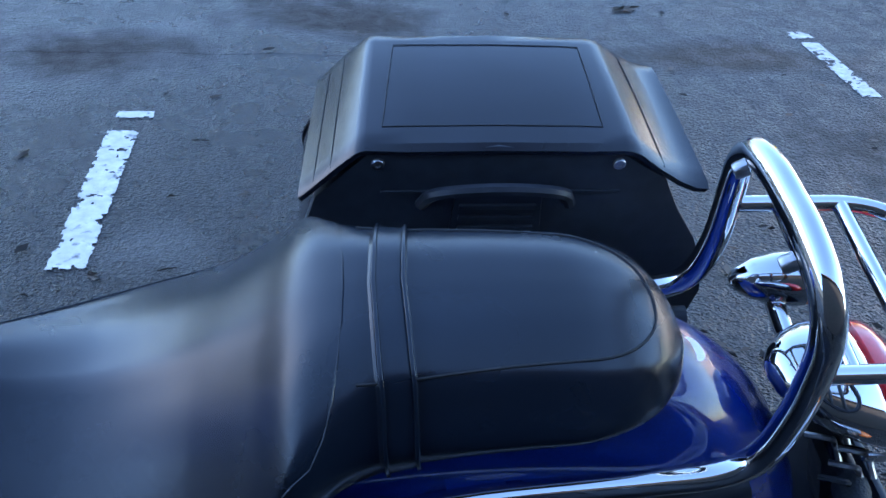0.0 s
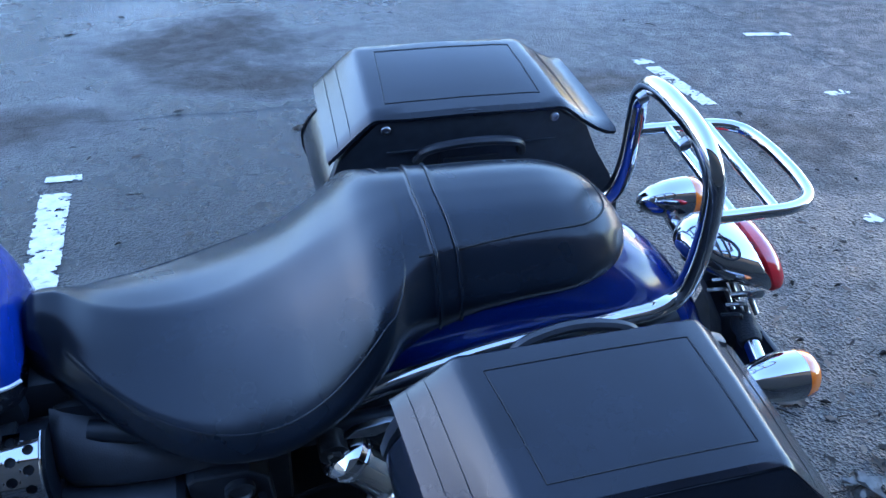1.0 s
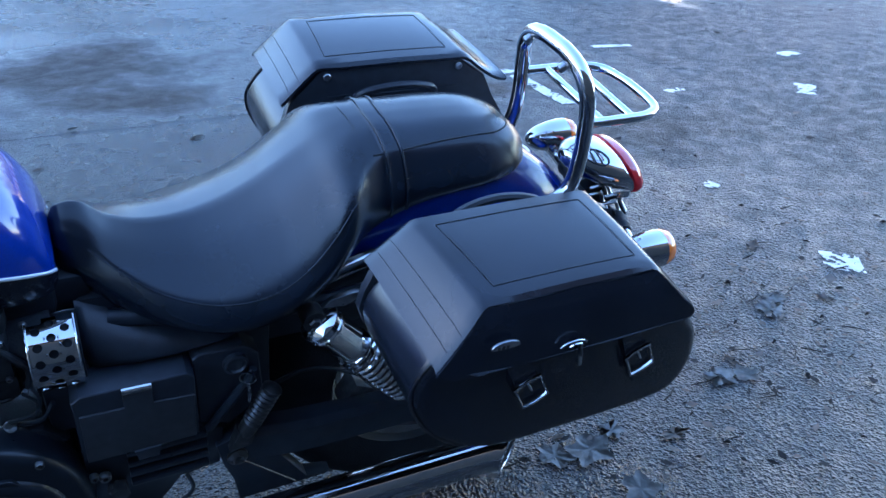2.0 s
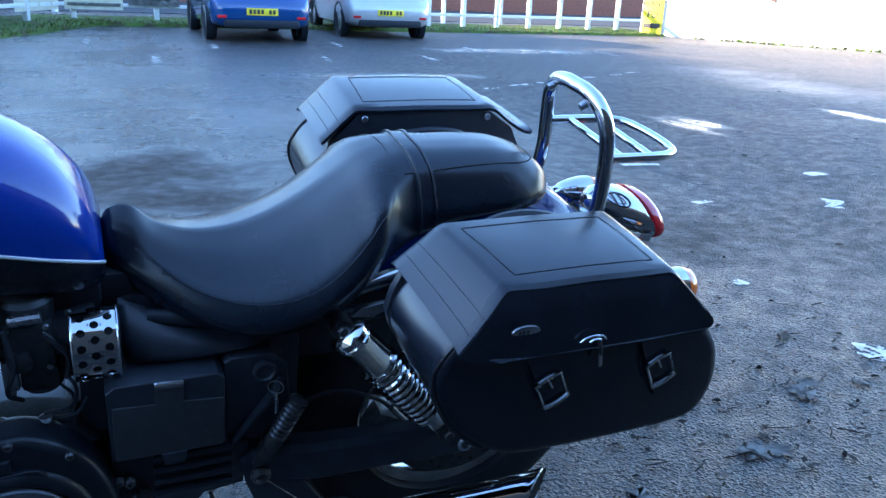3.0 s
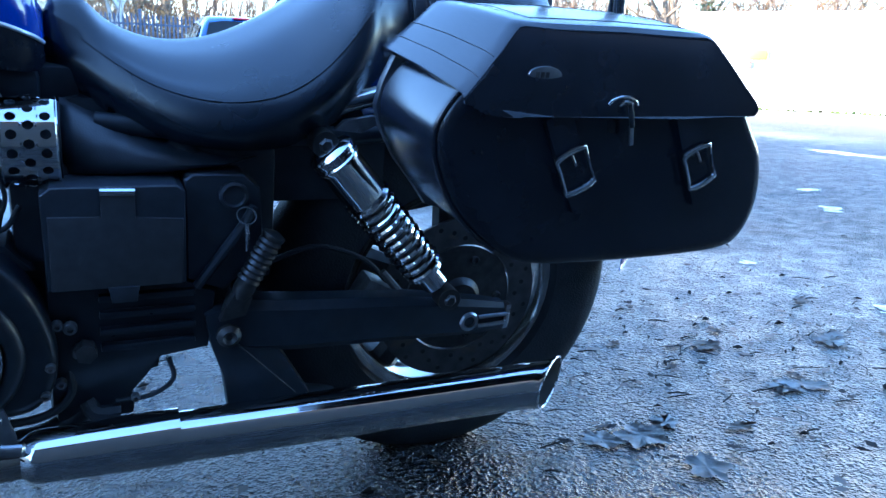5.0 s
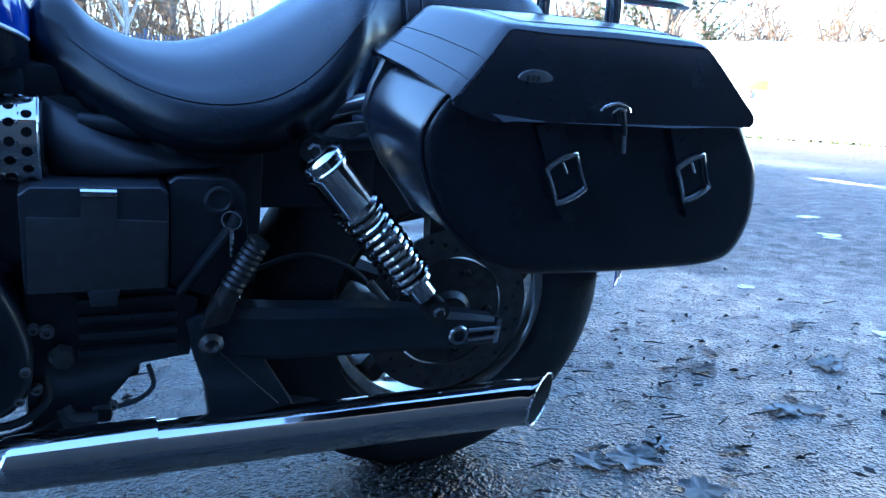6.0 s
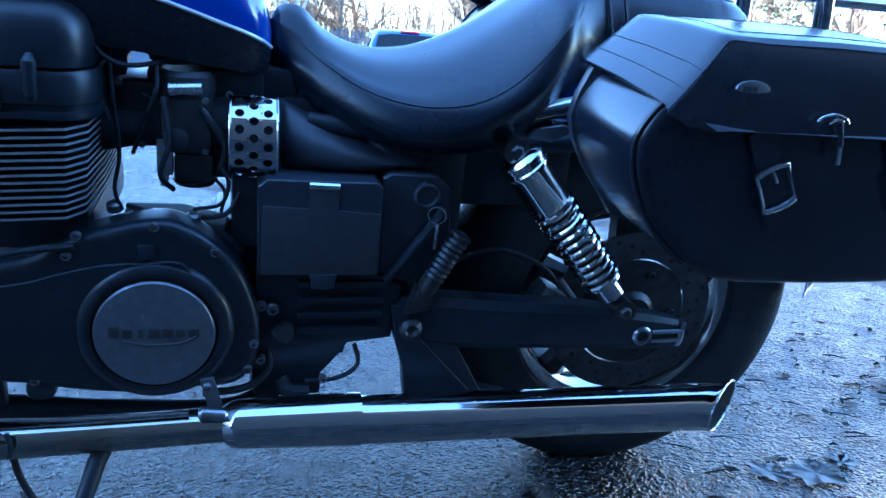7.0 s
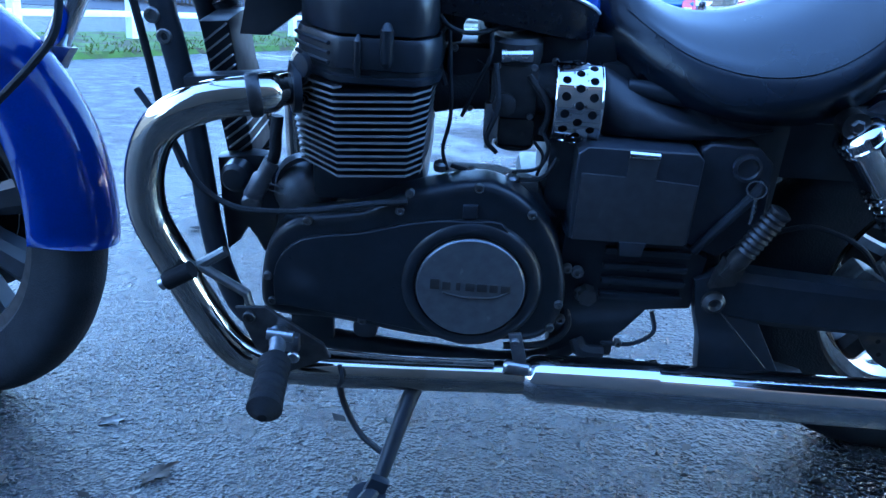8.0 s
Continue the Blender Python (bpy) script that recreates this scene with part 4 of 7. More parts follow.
cover = [(-1.048, 0.30), (-1.04, 0.375), (-1.02, 0.415), (-0.985, 0.437), (-0.905, 0.452), (-0.84, 0.484), (-0.75, 0.506), (-0.705, 0.498), (-0.665, 0.470), (-0.632, 0.425), (-0.612, 0.355), (-0.617, 0.298), (-0.645, 0.264), (-0.70, 0.258), (-0.75, 0.2515), (-0.80, 0.254), (-0.85, 0.260), (-0.94, 0.275), (-1.02, 0.278)]
bm = B()
slab(bm, smooth_outline(cover, 4), -0.180, -0.115, 0.018, 5)
part("engine_cover", bm, CASE, engine, "black left engine side cover", smooth=1.2)
bm = B()
slab(bm, smooth_outline([(-1.025, 0.305), (-1.022, 0.365), (-0.985, 0.408), (-0.90, 0.425), (-0.83, 0.445), (-0.76, 0.452), (-0.70, 0.44), (-0.70, 0.30), (-0.77, 0.268), (-0.86, 0.279), (-0.96, 0.294), (-1.01, 0.301)], 4), -0.1865, -0.160, 0.017, 5)
part("cover_boss", bm, CASE, engine, smooth=1.2)
bm = B()
ring_lathe(bm, [(0.1035, 0.012), (0.1015, 0.003), (0.098, -0.003), (0.093, -0.0065), (0.087, -0.0085), (0.0825, -0.0085), (0.0795, -0.0065), (0.0785, -0.003), (0.0785, 0.010)], (-0.747, -0.183, 0.353), (0, 1, 0), 64)
part("cover_ring", bm, CASE, engine, smooth=1.2)
bm = B()
lathe(bm, [(0.0765, 0.006), (0.0765, -0.004), (0.0745, -0.0065), (0.0, -0.008)], (-0.747, -0.188, 0.353), (0, 1, 0), 64)
cap = part("round_cap", bm, GREY_CAP, engine, "scuffed grey round engine cap with a dark emblem")
for i, w in enumerate((0.013, 0.012, 0.006, 0.013, 0.014, 0.012, 0.013)):
    x = -0.797 + i * 0.0165
    bm = B()
    block(bm, (x, -0.1965, 0.357 if i else 0.359), (w, 0.0015, 0.0125 if i else 0.016), 0.001)
    part("emblem_bar", bm, BAR_BLACK, cap)
bm = B()
tube(bm, spline([(-0.785, -0.1965, 0.346), (-0.755, -0.1965, 0.340), (-0.715, -0.1965, 0.342), (-0.695, -0.1965, 0.352)], 6), 0.0016, 6)
part("emblem_swoosh", bm, BAR_BLACK, cap)
for x, z in ((-0.837, 0.487), (-0.671, 0.466), (-0.745, 0.500), (-0.976, 0.436), (-1.035, 0.345), (-1.03, 0.305), (-0.62, 0.33), (-0.628, 0.29), (-0.90, 0.281), (-0.85, 0.46)):
    bm = B()
    bolt(bm, (x, -0.178, z), r=0.0065, h=0.007)
    part("cover_bolt", bm, DARK_STEEL, engine)
bm = B()
slab(bm, [(-0.765, 0.455), (-0.745, 0.457), (-0.745, 0.477), (-0.765, 0.475)], -0.186, -0.17, 0.003)
part("sight_block", bm, BLACK, engine)
bm = B()
slab(bm, smooth_outline([(-0.914, 0.252), (-0.912, 0.275), (-0.90, 0.284), (-0.884, 0.280), (-0.878, 0.262), (-0.882, 0.248), (-0.90, 0.244)], 3), -0.172, -0.135, 0.005)
part("drain_lug", bm, BLACK, engine)

# cylinder fins with machined edges
half_plan = [(-1.012, -0.060), (-1.010, -0.120), (-0.938, -0.192), (-0.837, -0.192), (-0.816, -0.168), (-0.808, -0.075)]
for i in range(14):
    z = 0.507 + i * 0.0091
    f = 1.0 - 0.012 * (12 - min(i, 12)) * 0.85
    hp = [(-0.89 + (x + 0.89) * f, y) for x, y in half_plan]
    if i == 13:
        hp = hp[:3] + [(-0.928, -0.188), (-0.935, -0.075)]
    pl = hp + [(x, -y) for x, y in hp[::-1]]
    bm = B()
    lo = [bm.verts.new((x, y, z + (x + 0.938) * 0.06)) for x, y in pl]
    hi = [bm.verts.new((x, y, z + (x + 0.938) * 0.06 + 0.0032)) for x, y in pl]
    bm.faces.new(lo[::-1])
    bm.faces.new(hi)
    for k in range(len(pl)):
        j = (k + 1) % len(pl)
        bm.faces.new((lo[k], lo[j], hi[j], hi[k])).material_index = 1
    part("cooling_fin", bm, [CASE, FIN_EDGE], engine)
bm = B()
block(bm, (-0.890, 0, 0.565), (0.135, 0.29, 0.15), 0.02)
part("cylinder_block", bm, CASE, engine)
# head, cam cover, plug caps
def plan_prism(rows):
    """A casting on the barrels' plan; each row is height, scale along, scale across."""
    bm = B()
    hp = [(-1.000, -0.070), (-0.996, -0.118), (-0.986, -0.136), (-0.945, -0.178), (-0.930, -0.186), (-0.838, -0.187), (-0.822, -0.178), (-0.806, -0.155), (-0.802, -0.075)]
    pl = hp + [(x, -y) for x, y in hp[::-1]]
    skin(bm, [[V(-0.90 + (x + 0.90) * fx, y * fy, z) for x, y in pl] for z, fx, fy in rows])
    return bm


head = part("cylinder_head", plan_prism([(0.629, 0.97, 0.97), (0.633, 1.0, 1.0), (0.640, 1.0, 1.0), (0.642, 0.96, 0.97), (0.648, 0.96, 0.97), (0.650, 0.99, 0.99), (0.682, 0.99, 0.99), (0.688, 0.97, 0.97)]), CASE, engine, "black cylinder head with a stepped cam cover")
part("cam_cover", plan_prism([(0.688, 0.90, 0.93), (0.692, 0.94, 0.96), (0.725, 0.94, 0.96), (0.745, 0.90, 0.93), (0.760, 0.82, 0.86), (0.768, 0.66, 0.74)]), CASE, head, smooth=0.9)
for k in range(3):
    bm = B()
    tube(bm, [(-0.997, -0.120, 0.655 + k * 0.012), (-0.985, -0.139, 0.655 + k * 0.012), (-0.945, -0.180, 0.655 + k * 0.012)], 0.0028, 6)
    part("head_rib", bm, CASE, head)
for x, z0, z1, r in ((-0.908, 0.640, 0.690, 0.0045), (-0.872, 0.655, 0.705, 0.0085)):
    bm = B()
    tube(bm, [(x, -0.184, z0), (x, -0.186, z0 + 0.006), (x, -0.184, z1 - 0.006), (x, -0.178, z1)], [r * 0.6, r, r, r * 0.6], 12)
    part("head_lug", bm, CASE, head)
bm = B()
lathe(bm, [(0.015, 0), (0.015, 0.008), (0.008, 0.01)], (-0.978, -0.160, 0.645), (-0.65, -0.75, 0), 16)
part("head_plug", bm, BLACK, engine)
# front mounts, pipes and small castings in front of the barrels
bm = B()
slab(bm, [(-1.129, 0.478), (-1.083, 0.486), (-1.058, 0.485), (-1.041, 0.470), (-0.98, 0.465), (-0.98, 0.330), (-1.066, 0.330), (-1.078, 0.350), (-1.090, 0.366), (-1.104, 0.342), (-1.124, 0.325), (-1.128, 0.411)], -0.075, -0.045, 0.006)
part("front_casting", bm, CASE, engine)
bm = B()
lathe(bm, [(0.0, -0.042), (0.022, -0.040), (0.036, -0.030), (0.042, -0.014), (0.043, 0.03), (0.0, 0.03)], (-1.000, -0.085, 0.443), (-0.15, 1, 0.1), 28)
starter = part("starter_cover", bm, GREY_CAP, engine, "rounded grey alloy casting below the barrels", smooth=1.2)
bm = B()
ring_lathe(bm, [(0.046, -0.008), (0.046, 0.008), (0.040, 0.010), (0.040, -0.010)], (-0.990, -0.095, 0.455), (-0.15, 1, 0.1), 28)
part("clamp_ring", bm, CASE, starter)
bm = B()
tube(bm, [(-1.069, -0.12, 0.437), (-1.066, -0.12, 0.442), (-1.052, -0.12, 0.468), (-1.049, -0.12, 0.473), (-1.036, -0.12, 0.497)], [0.0125, 0.0145, 0.0145, 0.0115, 0.0115], 14)
part("oil_pipe", bm, GREY_CAP, engine, "short grey oil pipe in front of the engine")
bm = B()
lathe(bm, [(0.0, 0), (0.010, 0.001), (0.014, 0.005), (0.014, 0.016)], (-1.068, -0.135, 0.432), (0, 1, 0), 14)
part("pipe_bolt", bm, DARK_STEEL, engine)
bm = B()
lathe(bm, [(0.0, 0), (0.016, 0.002), (0.022, 0.008), (0.024, 0.03), (0.0, 0.032)], (-1.098, -0.110, 0.458), (0.1, 1, 0), 20)
part("round_plug", bm, CASE, engine)
bm = B()
tube(bm, spline([(-1.026, -0.12, 0.562), (-1.029, -0.122, 0.535), (-1.031, -0.122, 0.51), (-1.038, -0.12, 0.49)], 4), 0.0085, 12)
part("oil_hose", bm, RUBBER, engine)
bm = B()
for z in (0.462, 0.452):
    tube(bm, [(-1.055, -0.125, z + 0.006), (-1.02, -0.128, z - 0.004)], 0.0012, 6)
part("hose_clip", bm, DARK_STEEL, engine)
bm = B()
slab(bm, [(-1.014, 0.285), (-0.949, 0.285), (-0.949, 0.2176), (-0.9755, 0.2155), (-1.0146, 0.2227)], -0.140, -0.122, 0.004)
part("lower_bracket", bm, BLACK, engine)

# sump finned casting and lower clutter behind the covers
bm = B()
slab(bm, [(-0.625, 0.24), (-0.54, 0.235), (-0.505, 0.276), (-0.484, 0.306), (-0.42, 0.314), (-0.41, 0.40), (-0.46, 0.425), (-0.62, 0.425)], -0.145, 0.13, 0.012)
gear = part("gearbox_casing", bm, CASE, engine, "black ribbed rear engine casing")
for i in range(4):
    bm = B()
    block(bm, (-0.50, -0.15, 0.335 + i * 0.024), (0.12, 0.012, 0.010), 0.003)
    part("rib", bm, CASE, gear)
for x, z, r in ((-0.585, 0.335, 0.011), (-0.61, 0.375, 0.007), (-0.595, 0.37, 0.009), (-0.52, 0.255, 0.006), (-0.61, 0.29, 0.007)):
    bm = B()
    bolt(bm, (x, -0.15, z), r=r, h=0.01)
    part("casing_bolt", bm, DARK_STEEL, gear)
bm = B()
lathe(bm, [(0.014, 0), (0.014, 0.02), (0.008, 0.022)], (-0.578, -0.15, 0.337), (0, -1, 0), 6)
part("large_bolt", bm, PEG_STEEL, gear)
for pts, r in (([(-0.60, -0.14, 0.30), (-0.60, -0.15, 0.27), (-0.63, -0.155, 0.245), (-0.69, -0.16, 0.24)], 0.006), ([(-0.475, -0.14, 0.305), (-0.47, -0.15, 0.275), (-0.50, -0.155, 0.256), (-0.545, -0.15, 0.25)], 0.0035), ([(-0.58, -0.14, 0.25), (-0.57, -0.15, 0.235), (-0.54, -0.15, 0.232)], 0.012)):
    bm = B()
    tube(bm, spline(pts, 8), r, 8)
    part("hose", bm, RUBBER, gear)
bm = B()
block(bm, (-0.57, -0.10, 0.232), (0.10, 0.06, 0.04), 0.008)
part("lower_mount", bm, BLACK, gear)

# carburettors and intakes
for s in (-1, 1):
    bm = B()
    block(bm, (-0.708, s * 0.085, 0.615), (0.066, 0.075, 0.075), 0.012)
    lathe(bm, [(0.034, 0), (0.036, 0.01), (0.036, 0.03), (0.030, 0.036)], (-0.708, s * 0.085, 0.648), (0, 0, 1), 24)
    block(bm, (-0.70, s * 0.085, 0.558), (0.052, 0.06, 0.042), 0.010)
    lathe(bm, [(0.02, 0), (0.03, -0.006), (0.026, -0.012)], (-0.70, s * 0.085, 0.542), (0, 0, 1), 16)
    lathe(bm, [(0.016, 0), (0.016, 0.012), (0.008, 0.016)], (-0.72, s * 0.12, 0.60), (0, s, 0), 14)
    tube(bm, spline([(-0.69, s * 0.12, 0.64), (-0.66, s * 0.125, 0.60), (-0.665, s * 0.12, 0.56)], 6), 0.005, 8)
    carb = part("carburettor", bm, CARB, bike, "dark grey carburettor with a dull metal top")
    bm = B()
    lathe(bm, [(0.028, 0), (0.028, 0.012), (0.02, 0.016)], (-0.708, s * 0.085, 0.684 - 0.03), (0, 0, 1), 24)
    tube(bm, [(-0.728, s * 0.122, 0.663), (-0.688, s * 0.122, 0.666)], 0.008, 10)
    part("top_cap", bm, ALLOY, carb)
    for dx, dz in ((-0.024, 0.036), (0.024, 0.036), (-0.024, -0.03), (0.024, -0.03)):
        bm = B()
        bolt(bm, (-0.708 + dx, s * 0.122, 0.615 + dz), (0, s, 0), r=0.0045, h=0.005)
        part("screw", bm, STEEL, carb)
    bm = B()
    block(bm, (-0.735, s * 0.118, 0.575), (0.02, 0.016, 0.05), 0.004)
    tube(bm, [(-0.735, s * 0.118, 0.555), (-0.737, s * 0.12, 0.535)], 0.005, 8)
    part("linkage", bm, STEEL, carb)
    bm = B()
    tube(bm, spline([(-0.668, s * 0.12, 0.57), (-0.655, s * 0.13, 0.545), (-0.665, s * 0.13, 0.515), (-0.70, s * 0.125, 0.505)], 6), 0.0028, 8)
    part("fuel_hose", bm, RUBBER, carb)
    bm = B()
    tube(bm, [(-0.815, s * 0.08, 0.60), (-0.775, s * 0.083, 0.605), (-0.73, s * 0.085, 0.61)], [0.030, 0.026, 0.030], 20)
    tube(bm, [(-0.69, s * 0.085, 0.612), (-0.62, s * 0.085, 0.615)], [0.032, 0.04], 20)
    part("intake_rubber", bm, RUBBER, carb)
for pts, r in (([(-0.80, -0.10, 0.72), (-0.795, -0.12, 0.66), (-0.79, -0.12, 0.58), (-0.798, -0.12, 0.53), (-0.79, -0.12, 0.50)], 0.0045), ([(-0.80, -0.11, 0.70), (-0.815, -0.115, 0.67), (-0.80, -0.12, 0.62)], 0.007), ([(-0.76, -0.12, 0.655), (-0.74, -0.12, 0.645), (-0.72, -0.12, 0.64)], 0.003), ([(-0.665, -0.12, 0.50), (-0.66, -0.125, 0.53), (-0.675, -0.12, 0.55)], 0.004)):
    bm = B()
    tube(bm, spline(pts, 8), r * 0.6, 8)
    part("cable", bm, RUBBER, engine)
bm = B()
slab(bm, [(-0.80, 0.455), (-0.79, 0.492), (-0.72, 0.492), (-0.66, 0.478), (-0.63, 0.44)], -0.13, -0.06, 0.008)
part("top_casting", bm, RUBBER, engine)
bm = B()
block(bm, (-0.618, -0.03, 0.51), (0.07, 0.17, 0.13), 0.012)
part("intake_duct", bm, PLASTIC, engine)
bm = B()
block(bm, (-0.685, 0.0, 0.661), (0.15, 0.15, 0.045), 0.012)
block(bm, (-0.605, 0.0, 0.655), (0.08, 0.11, 0.06), 0.010)
part("coil_cover", bm, BLACK, engine)
bm = B()
slab(bm, smooth_outline([(-0.812, 0.672), (-0.812, 0.705), (-0.800, 0.735), (-0.70, 0.722), (-0.70, 0.69), (-0.748, 0.690), (-0.754, 0.698), (-0.764, 0.7025), (-0.775, 0.7015), (-0.780, 0.693), (-0.782, 0.672)], 2), -0.09, -0.083, 0.002)
part("tank_bracket", bm, BLACK, engine)
for pts, r in (([(-0.745, -0.10, 0.70), (-0.742, -0.125, 0.665), (-0.757, -0.12, 0.625), (-0.775, -0.11, 0.575)], 0.004), ([(-0.83, -0.11, 0.735), (-0.80, -0.13, 0.70), (-0.765, -0.12, 0.69), (-0.72, -0.10, 0.70)], 0.0045), ([(-0.785, -0.115, 0.505), (-0.745, -0.125, 0.498), (-0.70, -0.12, 0.492), (-0.66, -0.13, 0.50), (-0.64, -0.13, 0.53)], 0.005)):
    bm = B()
    tube(bm, spline(pts, 7), r * 0.7, 8)
    part("breather_hose", bm, RUBBER, engine)
for x, y, z in ((-0.80, -0.115, 0.498), (-0.755, -0.125, 0.492), (-0.70, -0.125, 0.488)):
    bm = B()
    lathe(bm, [(0.010, 0), (0.010, 0.010), (0.006, 0.013)], (x, y, z), (0, -0.2, 1), 10)
    part("casting_stud", bm, DARK_STEEL, engine)

# wiring, levers and inner bodies that fill the space by the carburettors
bm = B()
block(bm, (-0.765, -0.03, 0.625), (0.075, 0.13, 0.085), 0.014)
block(bm, (-0.665, -0.045, 0.575), (0.05, 0.10, 0.075), 0.012)
part("throttle_body", bm, CASE, engine)
bm = B()
tube(bm, spline([(-0.735, -0.13, 0.655), (-0.728, -0.14, 0.60), (-0.74, -0.135, 0.555), (-0.725, -0.12, 0.53)], 6), 0.0035, 8)
part("cable", bm, RUBBER, engine)
for x, z in ((-0.79, 0.665), (-0.655, 0.655), (-0.645, 0.600), (-0.765, 0.585)):
    bm = B()
    bolt(bm, (x, -0.098, z), r=0.005, h=0.006)
    part("body_screw", bm, DARK_STEEL, engine)

# drilled chrome cover by the airbox: each hole has its own cell of the curved sheet
CY, CZ, CR = -0.098, 0.601, 0.056


def cover_point(x, an, lift=0.0):
    return V(x, CY - math.cos(radians(an)) * (CR + lift), CZ + math.sin(radians(an)) * (CR + lift))


bm = B()
for k, (xa, xb, xc) in enumerate(((-0.6535, -0.6325, -0.6415), (-0.6325, -0.6145, -0.6235), (-0.6145, -0.5935, -0.6055))):
    for row in range(8):
        mid = -92 + row * 23 + (11.5 if k == 1 else 0)
        ring_in, ring_out = [], []
        for q in range(16):
            a = 2 * math.pi * q / 16
            ca, sa = math.cos(a), math.sin(a)
            ring_in.append(bm.verts.new(cover_point(xc + 0.0059 * ca, mid + math.degrees(0.0059 * sa / CR))))
            m = max(abs(ca), abs(sa))
            ex = xc + ca / m * ((xb - xc) if ca > 0 else (xc - xa))
            ring_out.append(bm.verts.new(cover_point(ex, mid + sa / m * 11.5)))
        for q in range(16):
            r = (q + 1) % 16
            bm.faces.new((ring_in[q], ring_in[r], ring_out[r], ring_out[q]))
bmesh.ops.remove_doubles(bm, verts=bm.verts, dist=0.0001)
bmesh.ops.recalc_face_normals(bm, faces=bm.faces)
bmesh.ops.solidify(bm, geom=bm.faces[:], thickness=0.0016)
drill = part("drilled_cover", bm, CHROME, bike, "chrome intake cover drilled with round holes")
normals = []
for f in drill.data.polygons:
    for v in f.vertices:
        p = drill.data.vertices[v].co
        out = V(0, p.y - CY, p.z - CZ).normalized()
        side = out.dot(f.normal)
        normals.append(tuple(out if side > 0.7 else -out if side < -0.7 else f.normal))
drill.data.normals_split_custom_set(normals)
for x in (-0.6535, -0.5935):
    bm = B()
    tube(bm, [cover_point(x, -100 + 10 * q) for q in range(20)], 0.0018, 8)
    part("rolled_edge", bm, CHROME, drill)
bm = B()
tube(bm, [(-0.652, CY, CZ), (-0.590, CY, CZ)], 0.048, 28)
part("filter_core", bm, BLACK, drill)

# airbox side panel under the seat
bm = B()
rings = []
for x, z0, z1, yo in ((-0.590, 0.556, 0.648, -0.10), (-0.575, 0.558, 0.642, -0.115), (-0.53, 0.560, 0.622, -0.124), (-0.47, 0.562, 0.604, -0.128), (-0.40, 0.566, 0.592, -0.120), (-0.35, 0.575, 0.590, -0.10)):
    rings.append([V(x, -0.06, z0), V(x, yo, z0 + 0.005), V(x, yo - 0.008, (z0 * 0.6 + z1 * 0.4)), V(x, yo + 0.02, z1 - 0.01), V(x, -0.06, z1)])
skin(bm, rings)
part("side_panel", bm, PLASTIC, bike, "black plastic side panel under the seat", smooth=1.5)
bm = B()
block(bm, (-0.45, 0.0, 0.495), (0.26, 0.20, 0.21), 0.02)
airbox = part("airbox", bm, BLACK, bike)
bm = B()
block(bm, (-0.25, 0.0, 0.56), (0.20, 0.16, 0.12), 0.02)
part("rear_chamber", bm, BLACK, airbox)
bm = B()
block(bm, (-0.475, 0.0, 0.605), (0.23, 0.13, 0.09), 0.015)
part("lid", bm, BLACK, airbox)
# battery box with grey cover plate and strap
bm = B()
slab(bm, [(-0.617, 0.428), (-0.618, 0.552), (-0.606, 0.562), (-0.462, 0.562), (-0.452, 0.552), (-0.452, 0.428)], -0.165, -0.09, 0.004, 3)
box = part("battery_box", bm, PLASTIC, bike, "black plastic battery box with a scuffed cover plate")
bm = B()
slab(bm, [(-0.612, 0.428), (-0.611, 0.526), (-0.552, 0.524), (-0.552, 0.558), (-0.512, 0.558), (-0.512, 0.522), (-0.455, 0.518), (-0.457, 0.428)], -0.1685, -0.160, 0.002)
part("cover_plate", bm, material("grey_plate", (0.026, 0.028, 0.033), 0.5, vary=0.2, scale=60, second=(0.06, 0.06, 0.064), second_scale=18, second_at=0.68), box)
bm = B()
tube(bm, [(-0.552, -0.166, 0.556), (-0.512, -0.166, 0.555)], 0.0055, 10)
part("clip", bm, CHROME, box)
bm = B()
slab(bm, [(-0.548, 0.43), (-0.51, 0.43), (-0.514, 0.408), (-0.544, 0.408)], -0.172, -0.15, 0.003)
part("strap", bm, PLASTIC, box)

# ignition lock, key, reservoir, linkage rod
bm = B()
slab(bm, [(-0.450, 0.560), (-0.44, 0.568), (-0.375, 0.566), (-0.352, 0.545), (-0.345, 0.45), (-0.40, 0.40), (-0.448, 0.42)], -0.14, -0.10, 0.005, 3)
panel = part("inner_panel", bm, PLASTIC, bike)
bm = B()
lathe(bm, [(0.019, 0), (0.019, 0.008), (0.015, 0.010), (0.013, 0.006)], (-0.389, -0.142, 0.540), (0, -1, 0), 24)
part("lock", bm, PLASTIC, panel)
bm = B()
ring_lathe(bm, [(0.0135, -0.001), (0.0135, 0.001), (0.0115, 0.001), (0.0115, -0.001)], (-0.374, -0.158, 0.515), (0.4, 1, 0.1), 24)
tube(bm, [(-0.374, -0.16, 0.502), (-0.373, -0.16, 0.487), (-0.374, -0.16, 0.465)], [0.003, 0.0045, 0.002], 8)
part("key_ring", bm, CHROME, panel)
bm = B()
tube(bm, [(-0.363, -0.15, 0.525), (-0.374, -0.15, 0.50), (-0.437, -0.148, 0.412)], [0.006, 0.008, 0.007], 10)
part("link_rod", bm, BLACK, panel)
bm = B()
a, b = V(-0.336, -0.165, 0.492), V(-0.386, -0.165, 0.396)
d = b - a
prof = [(0.008, 0), (0.0165, 0.004)]
for i in range(9):
    prof += [(0.0165, 0.008 + i * 0.0085), (0.0142, 0.012 + i * 0.0085)]
prof += [(0.015, 0.09), (0.012, 0.105)]
lathe(bm, prof, a, d, 20)
peg_r = part("pillion_peg", bm, PEG_STEEL, bike, "folded ribbed rubber pillion footrest")
bm = B()
